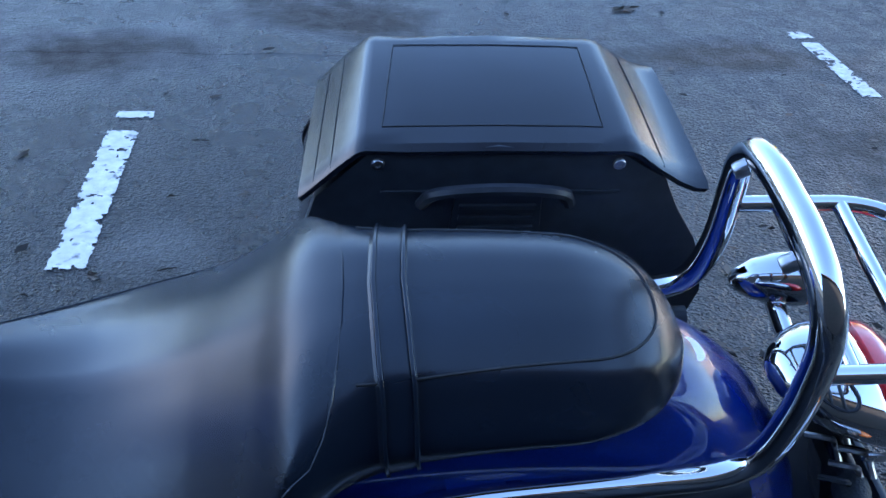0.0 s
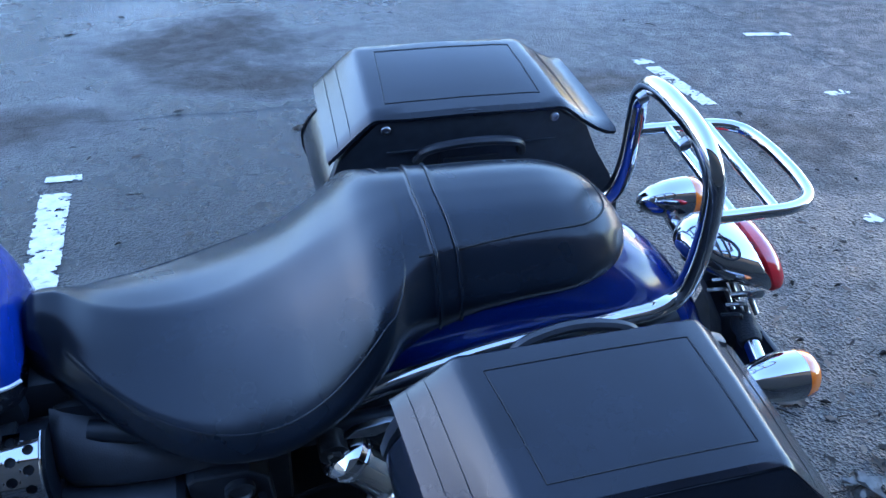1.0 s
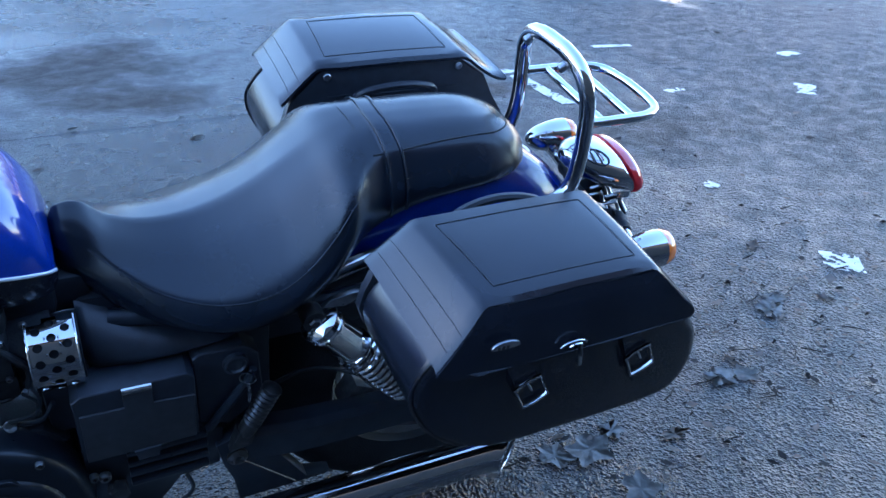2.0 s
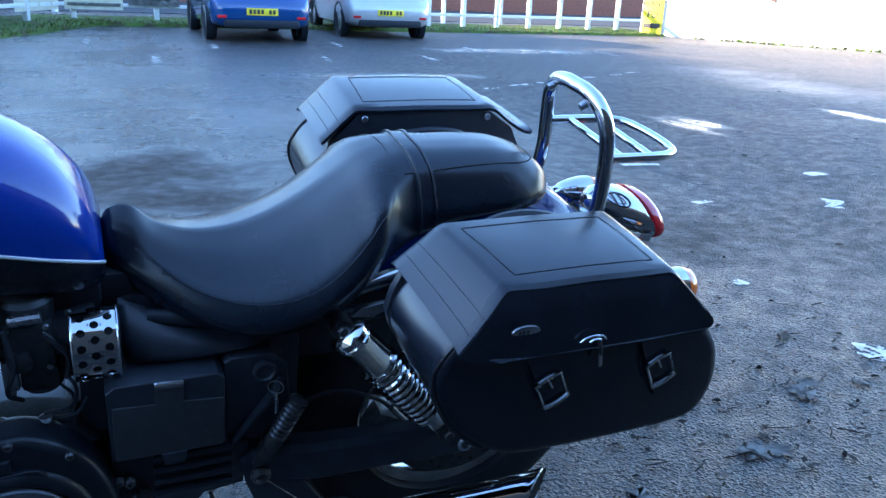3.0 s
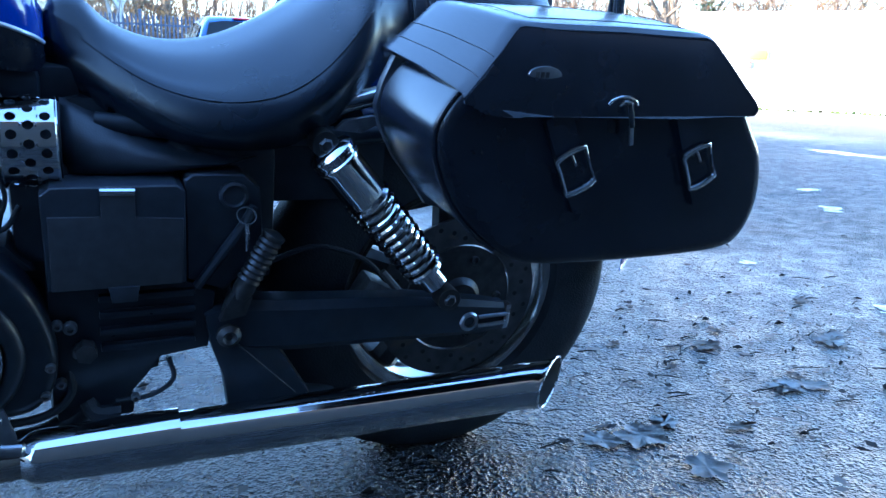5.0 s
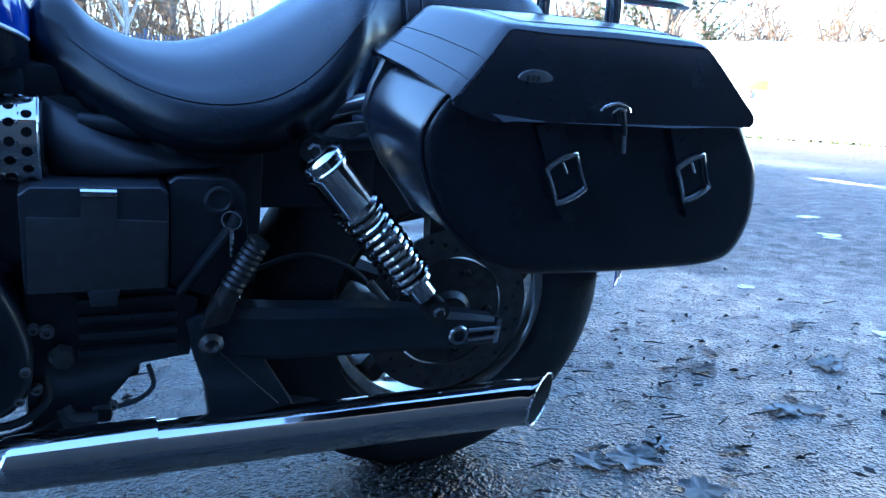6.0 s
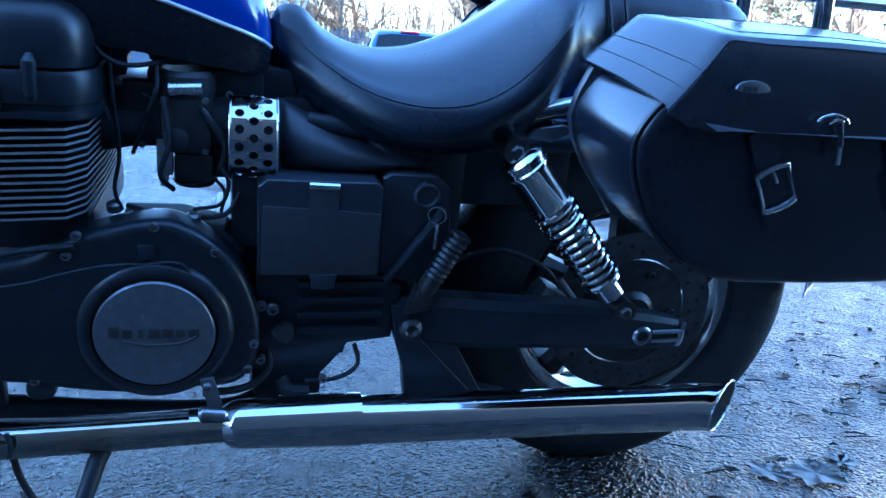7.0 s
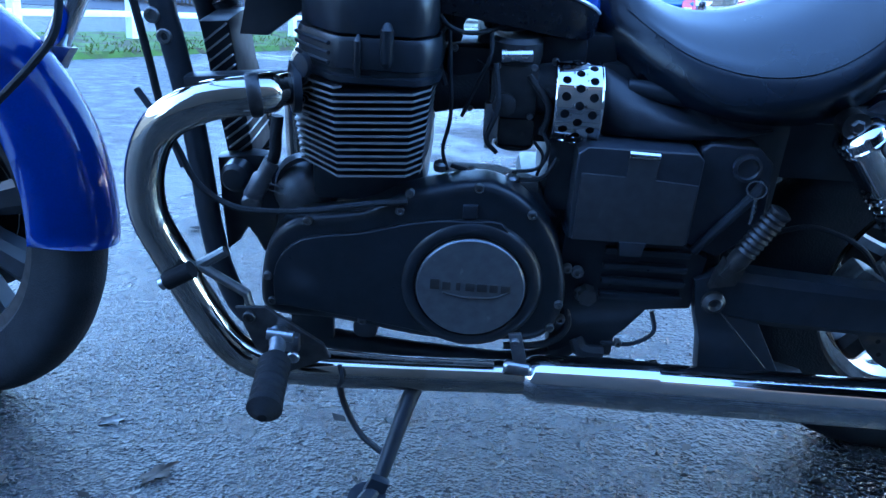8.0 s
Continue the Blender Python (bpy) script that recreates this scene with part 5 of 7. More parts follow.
block(bm, b, (0.024, 0.02, 0.028), 0.005, Matrix.Rotation(0.5, 4, "Y"))
slab(bm, [(-0.41, 0.365), (-0.375, 0.372), (-0.365, 0.40), (-0.395, 0.41)], -0.17, -0.15, 0.003)
part("peg_bracket", bm, PEG_STEEL, peg_r)

# tank: blue upper shell, black lower flank, silver line between
TX = [-1.20, -1.17, -1.10, -1.00, -0.90, -0.80, -0.72, -0.67, -0.635, -0.612, -0.602]
TOPZ = [0.86, 0.905, 0.945, 0.965, 0.958, 0.932, 0.900, 0.868, 0.832, 0.79, 0.745]
LINE = [0.80, 0.815, 0.825, 0.825, 0.815, 0.792, 0.768, 0.750, 0.737, 0.725, 0.716]
HALF = [0.03, 0.075, 0.115, 0.140, 0.148, 0.145, 0.132, 0.118, 0.104, 0.088, 0.072]
LOW = [0.78, 0.76, 0.745, 0.735, 0.725, 0.712, 0.700, 0.690, 0.684, 0.682, 0.690]


def fine(xs, n=5):
    return [p.x for p in spline([(v, 0, 0) for v in xs], n)]


FX, FT, FL, FH, FB = (fine(v) for v in (TX, TOPZ, LINE, HALF, LOW))
bm = B()
rings = []
for x, zt, zl, h in zip(FX, FT, FL, FH):
    ring = []
    for k in range(25):
        an = math.pi * k / 24
        c, sn = math.cos(an), math.sin(an)
        ring.append(V(x, -h * math.copysign(abs(c) ** 0.72, c), zl + (zt - zl) * sn ** 0.80))
    rings.append(ring)
skin(bm, rings, closed=False)
bm.faces.new([v for v in bm.verts if abs(v.co.x - FX[-1]) < 1e-5])
tank = part("fuel_tank", bm, BLUE, bike, "glossy blue fuel tank with a black lower flank and silver line", smooth=1.2)
bm = B()
rings = []
for x, zl, h, zb in zip(FX, FL, FH, FB):
    rings.append([V(x, -h, zl - 0.0005), V(x, -h * 0.985, zl * 0.6 + zb * 0.4), V(x, -h * 0.86, zb), V(x, 0, zb + 0.01), V(x, h * 0.86, zb), V(x, h * 0.985, zl * 0.6 + zb * 0.4), V(x, h, zl - 0.0005)])
skin(bm, rings, closed=False)
part("lower_flank", bm, material("tank_black", (0.008, 0.010, 0.016), 0.25, vary=0.1, scale=90, spec=0.35, coat=0.15), tank)
for s in (-1, 1):
    bm = B()
    tube(bm, [V(x, s * (h + 0.0006), z) for x, z, h in zip(FX[6:], FL[6:], FH[6:])], 0.0026, 8)
    part("pinstripe", bm, STRIPE, tank)
bm = B()
lathe(bm, [(0.034, 0), (0.034, 0.012), (0.028, 0.016), (0.0, 0.018)], (-1.0, 0.0, 0.962), (0.02, 0, 1), 32)
part("filler_cap", bm, CHROME, tank)


# seat: one moulded form with a low rider's pan and a raised pillion pad
SX = [-0.606, -0.590, -0.560, -0.525, -0.480, -0.430, -0.380, -0.330, -0.285, -0.245, -0.210, -0.175, -0.135, -0.08, -0.02, 0.04, 0.09, 0.122, 0.138, 0.144]
ST = [0.735, 0.762, 0.763, 0.734, 0.717, 0.716, 0.728, 0.751, 0.779, 0.806, 0.832, 0.846, 0.851, 0.85, 0.849, 0.844, 0.829, 0.806, 0.783, 0.764]
SEAMY = [0.020, 0.034, 0.053, 0.086, 0.121, 0.149, 0.167, 0.173, 0.170, 0.161, 0.146, 0.110, 0.089, 0.088, 0.087, 0.085, 0.071, 0.047, 0.023, 0.007]
SEAMZ = [0.722, 0.738, 0.718, 0.696, 0.675, 0.665, 0.666, 0.678, 0.704, 0.742, 0.784, 0.810, 0.822, 0.823, 0.823, 0.82, 0.81, 0.794, 0.777, 0.761]
MAXY = [0.030, 0.050, 0.072, 0.102, 0.136, 0.164, 0.180, 0.187, 0.185, 0.176, 0.158, 0.128, 0.113, 0.112, 0.111, 0.109, 0.091, 0.06, 0.029, 0.009]
MAXZ = [0.70, 0.705, 0.690, 0.664, 0.644, 0.632, 0.634, 0.650, 0.676, 0.706, 0.738, 0.765, 0.776, 0.781, 0.783, 0.784, 0.782, 0.775, 0.766, 0.757]
BOTY = [0.028, 0.046, 0.064, 0.088, 0.112, 0.130, 0.142, 0.146, 0.142, 0.134, 0.120, 0.108, 0.105, 0.104, 0.102, 0.098, 0.078, 0.048, 0.02, 0.006]
BOTZ = [0.672, 0.665, 0.648, 0.626, 0.608, 0.598, 0.596, 0.600, 0.612, 0.636, 0.664, 0.697, 0.724, 0.742, 0.75, 0.755, 0.757, 0.756, 0.753, 0.751]
SEAT_Y = 0.010
cols = [fine(v, 6) for v in (SX, ST, SEAMY, SEAMZ, MAXY, MAXZ, BOTY, BOTZ)]
seat_rings = []
seam_line = {-1: [], 1: []}
for x, zt, ys, zs, ym, zm, yb, zb in zip(*cols):
    dish = max(0.0, min(1.0, (-0.2 - x) / 0.1))
    front = max(0.0, min(1.0, (-0.30 - x) / 0.12))
    round_k, round_m = 0.10 + 0.13 * dish + 0.05 * front, 0.50 + 0.14 * dish + 0.05 * front
    half = spline([(0, 0, zt), (0, ys * 0.45, zt + (zs - zt) * round_k), (0, ys * 0.80, zt + (zs - zt) * round_m), (0, ys, zs), (0, ym, zm), (0, (ym + yb) / 2 + 0.004, (zm + zb) / 2 - 0.004), (0, yb, zb)], 5)
    left = [V(x, SEAT_Y - p.y, p.z) for p in half]
    right = [V(x, SEAT_Y + p.y, p.z) for p in half]
    seat_rings.append(left[::-1] + right[1:])
    seam_line[-1].append(V(x, SEAT_Y - ys - 0.0008, zs + 0.0004))
    seam_line[1].append(V(x, SEAT_Y + ys + 0.0008, zs + 0.0004))
bm = B()
skin(bm, seat_rings)
seat = part("seat", bm, SEAT, bike, "black vinyl dual seat with a dished rider pan and raised pillion pad", smooth=1.5)
i0, i1 = 12, 11 * 6


def seat_z(x, y):
    """Height of the seat's skin over a place on its plan."""
    for i in range(len(cols[0]) - 1):
        if cols[0][i] <= x <= cols[0][i + 1]:
            f = (x - cols[0][i]) / max(1e-9, cols[0][i + 1] - cols[0][i])
            ring = [a.lerp(c, f) for a, c in zip(seat_rings[i], seat_rings[i + 1])]
            best = [u.z + (w.z - u.z) * (y - u.y) / (w.y - u.y) for u, w in zip(ring, ring[1:]) if u.y <= y <= w.y and abs(w.y - u.y) > 1e-6]
            return max(best) if best else ring[len(ring) // 2].z
    return 0.8


bm = B()
front = [[p for p in seam_line[k][i0:i1] if p.x < -0.206] for k in (-1, 1)]
over = [V(x, SEAT_Y + y, seat_z(x, SEAT_Y + y) + 0.0008) for x, y in ((-0.196, -0.136), (-0.186, -0.120), (-0.179, -0.098), (-0.175, -0.07), (-0.172, -0.035), (-0.171, 0.0), (-0.172, 0.035), (-0.175, 0.07), (-0.179, 0.098), (-0.186, 0.120), (-0.196, 0.136))]
tube(bm, front[0] + over + front[1][::-1], 0.0010, 6)
part("piping", bm, SEAT, seat)
bm = B()
plan = [(x, 0.0845 - 0.083 * (x + 0.135)) for x in [-0.160 + 0.02 * k for k in range(8)]]
plan += [(0.020 + 0.083 * math.sin(a), 0.0715 * math.cos(a) ** 0.9) for a in [math.pi / 2 * k / 14 for k in range(1, 14)]]
plan = plan + [(0.103, 0.0)] + [(x, -y) for x, y in plan[::-1]]
tube(bm, [V(x, SEAT_Y + y, seat_z(x, SEAT_Y + y) + 0.0004) for x, y in plan], 0.0014, 6)
part("pillion_seam", bm, STITCH, seat)


def seat_band(x0, x1, lift, name, mat, lbl="", slant=0.012):
    """A strip over the seat from side to side; its ends trail further back than its middle."""
    def at(x, j):
        for i in range(len(cols[0]) - 1):
            if cols[0][i] <= x <= cols[0][i + 1]:
                f = (x - cols[0][i]) / max(1e-9, cols[0][i + 1] - cols[0][i])
                return seat_rings[i][j].lerp(seat_rings[i + 1][j], f)
    count = len(seat_rings[0])
    rings = []
    for k in range(9):
        x = x0 + (x1 - x0) * k / 8
        rim = (-0.001, lift * 0.7, lift)[min(2, k, 8 - k)]
        ring = []
        for j in range(2, count - 2):
            u = abs(j - (count - 1) / 2) / ((count - 1) / 2)
            p = at(x - 0.005 + slant * u, j)
            ring.append(p + (p - V(x, SEAT_Y, 0.74)).normalized() * rim)
        rings.append(ring)
    bm = B()
    skin(bm, rings, closed=False)
    return part(name, bm, mat, seat, lbl, smooth=1.5)


seat_band(-0.147, -0.111, 0.0036, "strap", SEAT, "black grab strap across the seat")
for x in (-0.1435, -0.118):
    seat_band(x, x + 0.0055, 0.0062, "strap_ridge", SEAT)
# rear mudguard
bm = B()
rings = []
for k in range(29):
    an = radians(118 - 112 * k / 28)
    c = V(-0.03, 0, 0.318)
    rr = 0.40 + 0.088 * math.sin(radians(118 - 112 * k / 28)) ** 2
    ring = []
    for j in range(15):
        u = -1 + 2 * j / 14
        r2 = rr - 0.055 * abs(u) ** 3.0
        ring.append(c + V(math.cos(an) * r2, u * 0.094, math.sin(an) * r2))
    deep = max(0.0, min(1.0, (math.degrees(an) - 52) / 20))
    skirt = [c + V(math.cos(an) * (rr - d), 0.097, math.sin(an) * (rr - d)) for d in (0.058 + 0.057 * deep, 0.057 + 0.03 * deep, 0.056 + 0.01 * deep)]
    rings.append([V(p.x, -p.y, p.z) for p in skirt] + ring + skirt[::-1])
skin(bm, rings, closed=False)
bmesh.ops.solidify(bm, geom=bm.faces[:], thickness=0.004)
part("rear_mudguard", bm, BLUE, bike, "glossy blue rear mudguard", smooth=1.2)
bm = B()
lathe(bm, [(0.014, 0), (0.014, 0.0012)], (0.160, 0.006, 0.7505), (0.44, 0.0, 0.90), 20)
part("round_decal", bm, WHITE_DECAL, bike, "small round white sticker on the mudguard")

# tail lamp, number plate holder, indicators
LAMP = ((0.244, 0.010, 0.720, 0.006), (0.252, 0.026, 0.718, 0.017), (0.270, 0.045, 0.714, 0.029), (0.297, 0.061, 0.707, 0.038), (0.327, 0.070, 0.699, 0.045), (0.354, 0.073, 0.692, 0.048), (0.366, 0.073, 0.688, 0.048))


def lamp_ring(x, hw, zc, hh):
    """A section of the lamp: domed above, flatter below, leaning forward at its top."""
    lean = 0.45 * min(1.0, (x - 0.244) / 0.10)
    out = []
    for k in range(28):
        a = 2 * math.pi * k / 28
        z = hh * math.sin(a) * (1.0 if math.sin(a) > 0 else 0.85)
        out.append(V(x - lean * z, hw * math.copysign(abs(math.cos(a)) ** 0.85, math.cos(a)), zc + z))
    return out


bm = B()
skin(bm, [lamp_ring(*v) for v in LAMP])
tail = part("tail_lamp", bm, CHROME, bike, "chrome teardrop tail lamp with a red lens", smooth=1.2)
bm = B()
skin(bm, [lamp_ring(x, 0.073 * f, 0.688, 0.048 * f) for x, f in ((0.366, 1.0), (0.368, 1.05), (0.380, 1.04), (0.390, 0.96), (0.398, 0.78), (0.402, 0.45), (0.403, 0.1))])
part("red_lens", bm, RED_LENS, tail, smooth=1.2)
bm = B()
block(bm, (0.350, -0.071, 0.668), (0.026, 0.004, 0.013), 0.002, Matrix.Rotation(0.12, 4, "Y"))
part("side_window", bm, ALLOY, tail, "small clear window in the lamp's side")


def lamp_skin(x, a):
    """A point on the chrome body at a station and an angle round it."""
    for u, w in zip(LAMP, LAMP[1:]):
        if u[0] <= x <= w[0]:
            f = (x - u[0]) / (w[0] - u[0])
            hw, zc, hh = (u[k] + (w[k] - u[k]) * f for k in (1, 2, 3))
            z = hh * math.sin(a)
            return V(x - 0.45 * min(1.0, (x - 0.244) / 0.10) * z, -hw * abs(math.cos(a)) ** 0.85, zc + z) * 1.0 + V(0, -0.0004, 0.0004)


oval = [lamp_skin(0.300 + 0.026 * math.cos(q), 0.95 + 0.34 * math.sin(q)) for q in [2 * math.pi * k / 24 for k in range(24)]]
bm = B()
tube(bm, oval, 0.0017, 6, closed=True)
part("vent_slot", bm, BLACK, tail)
for x in (0.291, 0.305):
    bm = B()
    tube(bm, [lamp_skin(x, 0.64 + 0.62 * k / 5) for k in range(6)], 0.0015, 6)
    part("vent_slot", bm, BLACK, tail)
bm = B()
slab(bm, [(0.30, 0.655), (0.33, 0.66), (0.40, 0.56), (0.43, 0.42), (0.415, 0.42), (0.36, 0.56)], -0.02, 0.02, 0.004)
block(bm, (0.412, 0.0, 0.47), (0.012, 0.20, 0.16), 0.004, Matrix.Rotation(0.15, 4, "Y"))
tube(bm, [(0.352, -0.10, 0.612), (0.352, 0.10, 0.612)], 0.011, 14)
part("plate_bracket", bm, BLACK, bike, "black number plate bracket")
for k in range(9):
    bm = B()
    p = V(0.300 + 0.012 * (k % 4), -0.075 + 0.011 * k, 0.640 + 0.008 * (k % 3))
    tube(bm, spline([p, p + V(0.018, -0.012, 0.010), p + V(0.034, -0.006, -0.010), p + V(0.040, -0.022, -0.026)], 5), 0.0032, 6)
    part("wire", bm, STEEL if k % 3 else RUBBER, bike)
for s, tx, tz in ((-1, 0.362, 0.626), (1, 0.392, 0.644)):
    tip = V(tx, s * (0.182 if s > 0 else 0.190), tz + 0.006)
    bm = B()
    rings = []
    for dx, rr in ((-0.104, 0.003), (-0.098, 0.013), (-0.080, 0.024), (-0.052, 0.032), (-0.026, 0.035), (-0.014, 0.035)):
        rings.append([tip + V(dx, rr * math.cos(a), rr * math.sin(a)) for a in [2 * math.pi * k / 20 for k in range(20)]])
    skin(bm, rings)
    ind = part("indicator", bm, CHROME, bike, "chrome bullet indicator with an orange lens", smooth=1.2)
    bm = B()
    rings = []
    for dx, rr in ((-0.014, 0.0348), (0.002, 0.032), (0.013, 0.022), (0.017, 0.008)):
        rings.append([tip + V(dx, rr * math.cos(a), rr * math.sin(a)) for a in [2 * math.pi * k / 20 for k in range(20)]])
    skin(bm, rings)
    part("orange_lens", bm, ORANGE_LENS, ind, smooth=1.2)
    bm = B()
    root = V(0.345, s * 0.07, 0.618)
    tube(bm, [root.lerp(tip + V(-0.045, 0, -0.02), t) for t in (0.35, 1.0)], 0.012, 14)
    part("stalk", bm, CHROME, ind)
    bm = B()
    tube(bm, [root.lerp(tip + V(-0.045, 0, -0.02), t) for t in (0.0, 0.1, 0.2, 0.3, 0.38)], [0.017, 0.019, 0.016, 0.018, 0.015], 14)
    part("rubber_stem", bm, RUBBER, ind)

# chrome grab hoop with luggage rack
hy = 0.011
bm = B()
half = [(-0.30, 0.135, 0.640), (-0.18, 0.130, 0.672), (-0.05, 0.120, 0.692), (0.10, 0.114, 0.699), (0.165, 0.112, 0.706), (0.197, 0.109, 0.730), (0.205, 0.106, 0.785), (0.199, 0.104, 0.860), (0.192, 0.097, 0.903), (0.186, 0.072, 0.931), (0.184, 0.035, 0.942)]
loop = [(x, hy - y, z) for x, y, z in half] + [(0.184, hy, 0.943)] + [(x, hy + y, z) for x, y, z in half[::-1]]
tube(bm, spline(loop, 7), 0.0135, 18)
hoop = part("grab_hoop", bm, CHROME, bike, "chrome tubular grab hoop with a luggage rack")
bm = B()
rk = [(0.203, hy - 0.100, 0.843), (0.27, hy - 0.100, 0.843), (0.326, hy - 0.098, 0.843), (0.361, hy - 0.080, 0.843), (0.373, hy - 0.04, 0.843), (0.375, hy, 0.843), (0.373, hy + 0.04, 0.843), (0.361, hy + 0.080, 0.843), (0.326, hy + 0.098, 0.843), (0.27, hy + 0.100, 0.843), (0.208, hy + 0.100, 0.843)]
tube(bm, spline(rk, 6), 0.0085, 14)
part("rack_loop", bm, CHROME, hoop)
for x in (0.238, 0.30):
    bm = B()
    tube(bm, [(x, hy - 0.100, 0.843), (x + 0.012, hy + 0.100, 0.843)], 0.0075, 12)
    part("rack_bar", bm, CHROME, hoop)
for y in (-0.05, 0.06):
    bm = B()
    bolt(bm, (0.176, hy + y, 0.925), (-1, 0, -0.6), 0.008, 0.012)
    part("hoop_bolt", bm, STEEL, hoop)


# saddlebags
def saddlebag(s, yi, yo, lid_in, lid_z0, label):
    """s: side; yi, yo: how far the body's faces stand from the middle; lid_in, lid_z0: the lid's inner edge and height."""
    Y = lambda v: s * v
    body = [(-0.148, 0.783), (-0.178, 0.763), (-0.205, 0.738), (-0.223, 0.712), (-0.230, 0.687), (-0.221, 0.648), (-0.190, 0.596), (-0.140, 0.553), (-0.085, 0.530), (0.0, 0.526), (0.10, 0.526), (0.202, 0.531), (0.240, 0.551), (0.255, 0.600), (0.243, 0.66), (0.216, 0.70), (0.184, 0.740), (0.160, 0.762), (0.132, 0.780)]
    ol = [(p.x, p.z) for p in spline([(x, 0, z) for x, z in body], 4)]
    bm = B()
    slab(bm, ol, Y(yi), Y(yo - 0.008), 0.018, 4)
    bag = part("saddlebag", bm, LEATHER, bike, label, smooth=0.9)
    # piping along the front seam of the outer face
    bm = B()
    k = len(ol)
    tube(bm, [V(x, Y(yo - 0.016), z) for x, z in ol[2:k * 2 // 5]], 0.0030, 8)
    part("piping", bm, LEATHER, bag)
    # lid: a stiff sheet folded over the bag, with sloping front and rear flaps
    fold = [(-0.2145, -0.0590), (-0.2090, -0.0545), (-0.1900, -0.0370), (-0.1720, -0.0200), (-0.1560, -0.0050), (-0.1500, -0.0008), (-0.1430, 0.0008), (-0.10, 0.0020), (-0.01, 0.0035), (0.08, 0.0025), (0.1170, 0.0005), (0.1250, -0.0020), (0.1330, -0.0085), (0.1560, -0.0310), (0.1800, -0.0540), (0.1965, -0.0685), (0.2020, -0.0755)]
    out_y = yo - (0.020 if s < 0 else 0.008)
    if s > 0:
        fold = fold[:11] + [(0.127, -0.0015), (0.136, -0.0060), (0.160, -0.0240), (0.186, -0.0400), (0.206, -0.0485), (0.220, -0.0500)]

    def across(u, x):
        """Drop of the sheet at a share u of its width, inner edge to outer edge."""
        soft = 0.0 if abs(x + 0.008) < 0.12 else 0.35
        for (a, da), (b, db) in zip(((0.0, -0.0075), (0.03, -0.0015), (0.12, 0.0), (0.5, 0.0028), (0.9, 0.0), (0.97, -0.0022), (1.0, -0.0075)), ((0.03, -0.0015), (0.12, 0.0), (0.5, 0.0028), (0.9, 0.0), (0.97, -0.0022), (1.0, -0.0075), (1.01, -0.0075))):
            if a <= u <= b:
                return (da + (db - da) * (u - a) / (b - a)) * (1 - soft)
        return 0.0

    def swell(drop):
        return 0.024 * min(1.0, max(0.0, drop) / 0.085) ** 0.6

    def lid_pt(x, z, u):
        y0, y1 = lid_in - 0.006 * max(0.0, (-z - 0.02) / 0.05), out_y + swell(-z)
        return V(x - (0.006 * (u - 0.5) if x > 0 else -0.014 * (u - 0.5)), Y(y0 + (y1 - y0) * u), lid_z0 + z + across(u, x) - (0.014 * u * max(0.0, -z / 0.06) if x < 0 else 0.0))

    def on_lid(x, u, lift=0.0006):
        for (xa, za), (xb, zb) in zip(fold, fold[1:]):
            if xa <= x <= xb:
                return lid_pt(x, za + (zb - za) * (x - xa) / (xb - xa), u) + V(0, 0, lift)

    us = (0.0, 0.03, 0.12, 0.3, 0.5, 0.7, 0.9, 0.97, 1.0)
    rings = []
    for u in us:
        top = [lid_pt(x, z, u) for x, z in fold]
        low = [lid_pt(x * 0.985, z, u) - V(0, 0, 0.0050) for x, z in fold]
        rings.append(top + low[::-1])
    bm = B()
    skin(bm, rings)
    lid = part("lid", bm, LEATHER, bag, "stiff black leather lid with stitched edges", smooth=0.5)
    # outer skirt: hangs from the lid's folded edge and swells outwards
    edge = [V(p.x, p.y, p.z) for p in (lid_pt(x, z, 1.0) for x, z in fold)]
    low_z = [0.735, 0.728, 0.7195, 0.7165, 0.7155, 0.7155, 0.716, 0.717, 0.7165, 0.716, 0.7175, 0.718, 0.7185, 0.719, 0.7195, 0.7205, 0.7255]
    rows = []
    for v in range(7):
        f = v / 6
        row = []
        for k, p in enumerate(edge):
            z_low = low_z[k] - 0.811 + lid_z0
            z = p.z - 0.0015 + (min(z_low, p.z - 0.004) - p.z) * f
            row.append(V(p.x, Y(out_y + swell(lid_z0 - z - 0.0075) + 0.0012), z))
        rows.append(row)
    back = [[q - V(0, Y(0.003), 0) for q in row] for row in rows]
    bm = B()
    skin(bm, [a + b[::-1] for a, b in zip(rows, back)])
    part("skirt", bm, LEATHER, lid, smooth=0.8)
    # stitched seams: a panel on the top, double rows on the front flap, one on the rear flap
    bm = B()
    corners = [(-0.128, 0.15), (0.098, 0.15), (0.104, 0.86), (-0.122, 0.86)]
    line = []
    for (xa, ua), (xb, ub) in zip(corners, corners[1:] + corners[:1]):
        for t in range(12):
            line.append(on_lid(xa + (xb - xa) * t / 12, ua + (ub - ua) * t / 12))
    tube(bm, line, 0.0005, 6, closed=True)
    for x in (-0.198, -0.180, 0.165):
        tube(bm, [on_lid(x, 0.02 + 0.96 * t / 10) for t in range(11)], 0.0005, 6)
    part("stitching", bm, STITCH, lid)
    # straps with buckles on the outer face
    for bx, bz in ((-0.057, 0.6525), (0.125, 0.6545)):
        o = Matrix.Translation((bx, Y(yo + 0.004), bz)) @ Matrix.Rotation(-0.47, 4, "Y")
        w, h = 0.0235, 0.0250
        rim = [(-0.94, -1.0), (-0.90, -0.4), (-0.90, 0.4), (-0.94, 1.0), (-0.5, 1.10), (0.0, 1.14), (0.5, 1.10), (0.94, 1.0), (0.90, 0.4), (0.90, -0.4), (0.94, -1.0), (0.5, -1.10), (0.0, -1.14), (-0.5, -1.10)]
        bm = B()
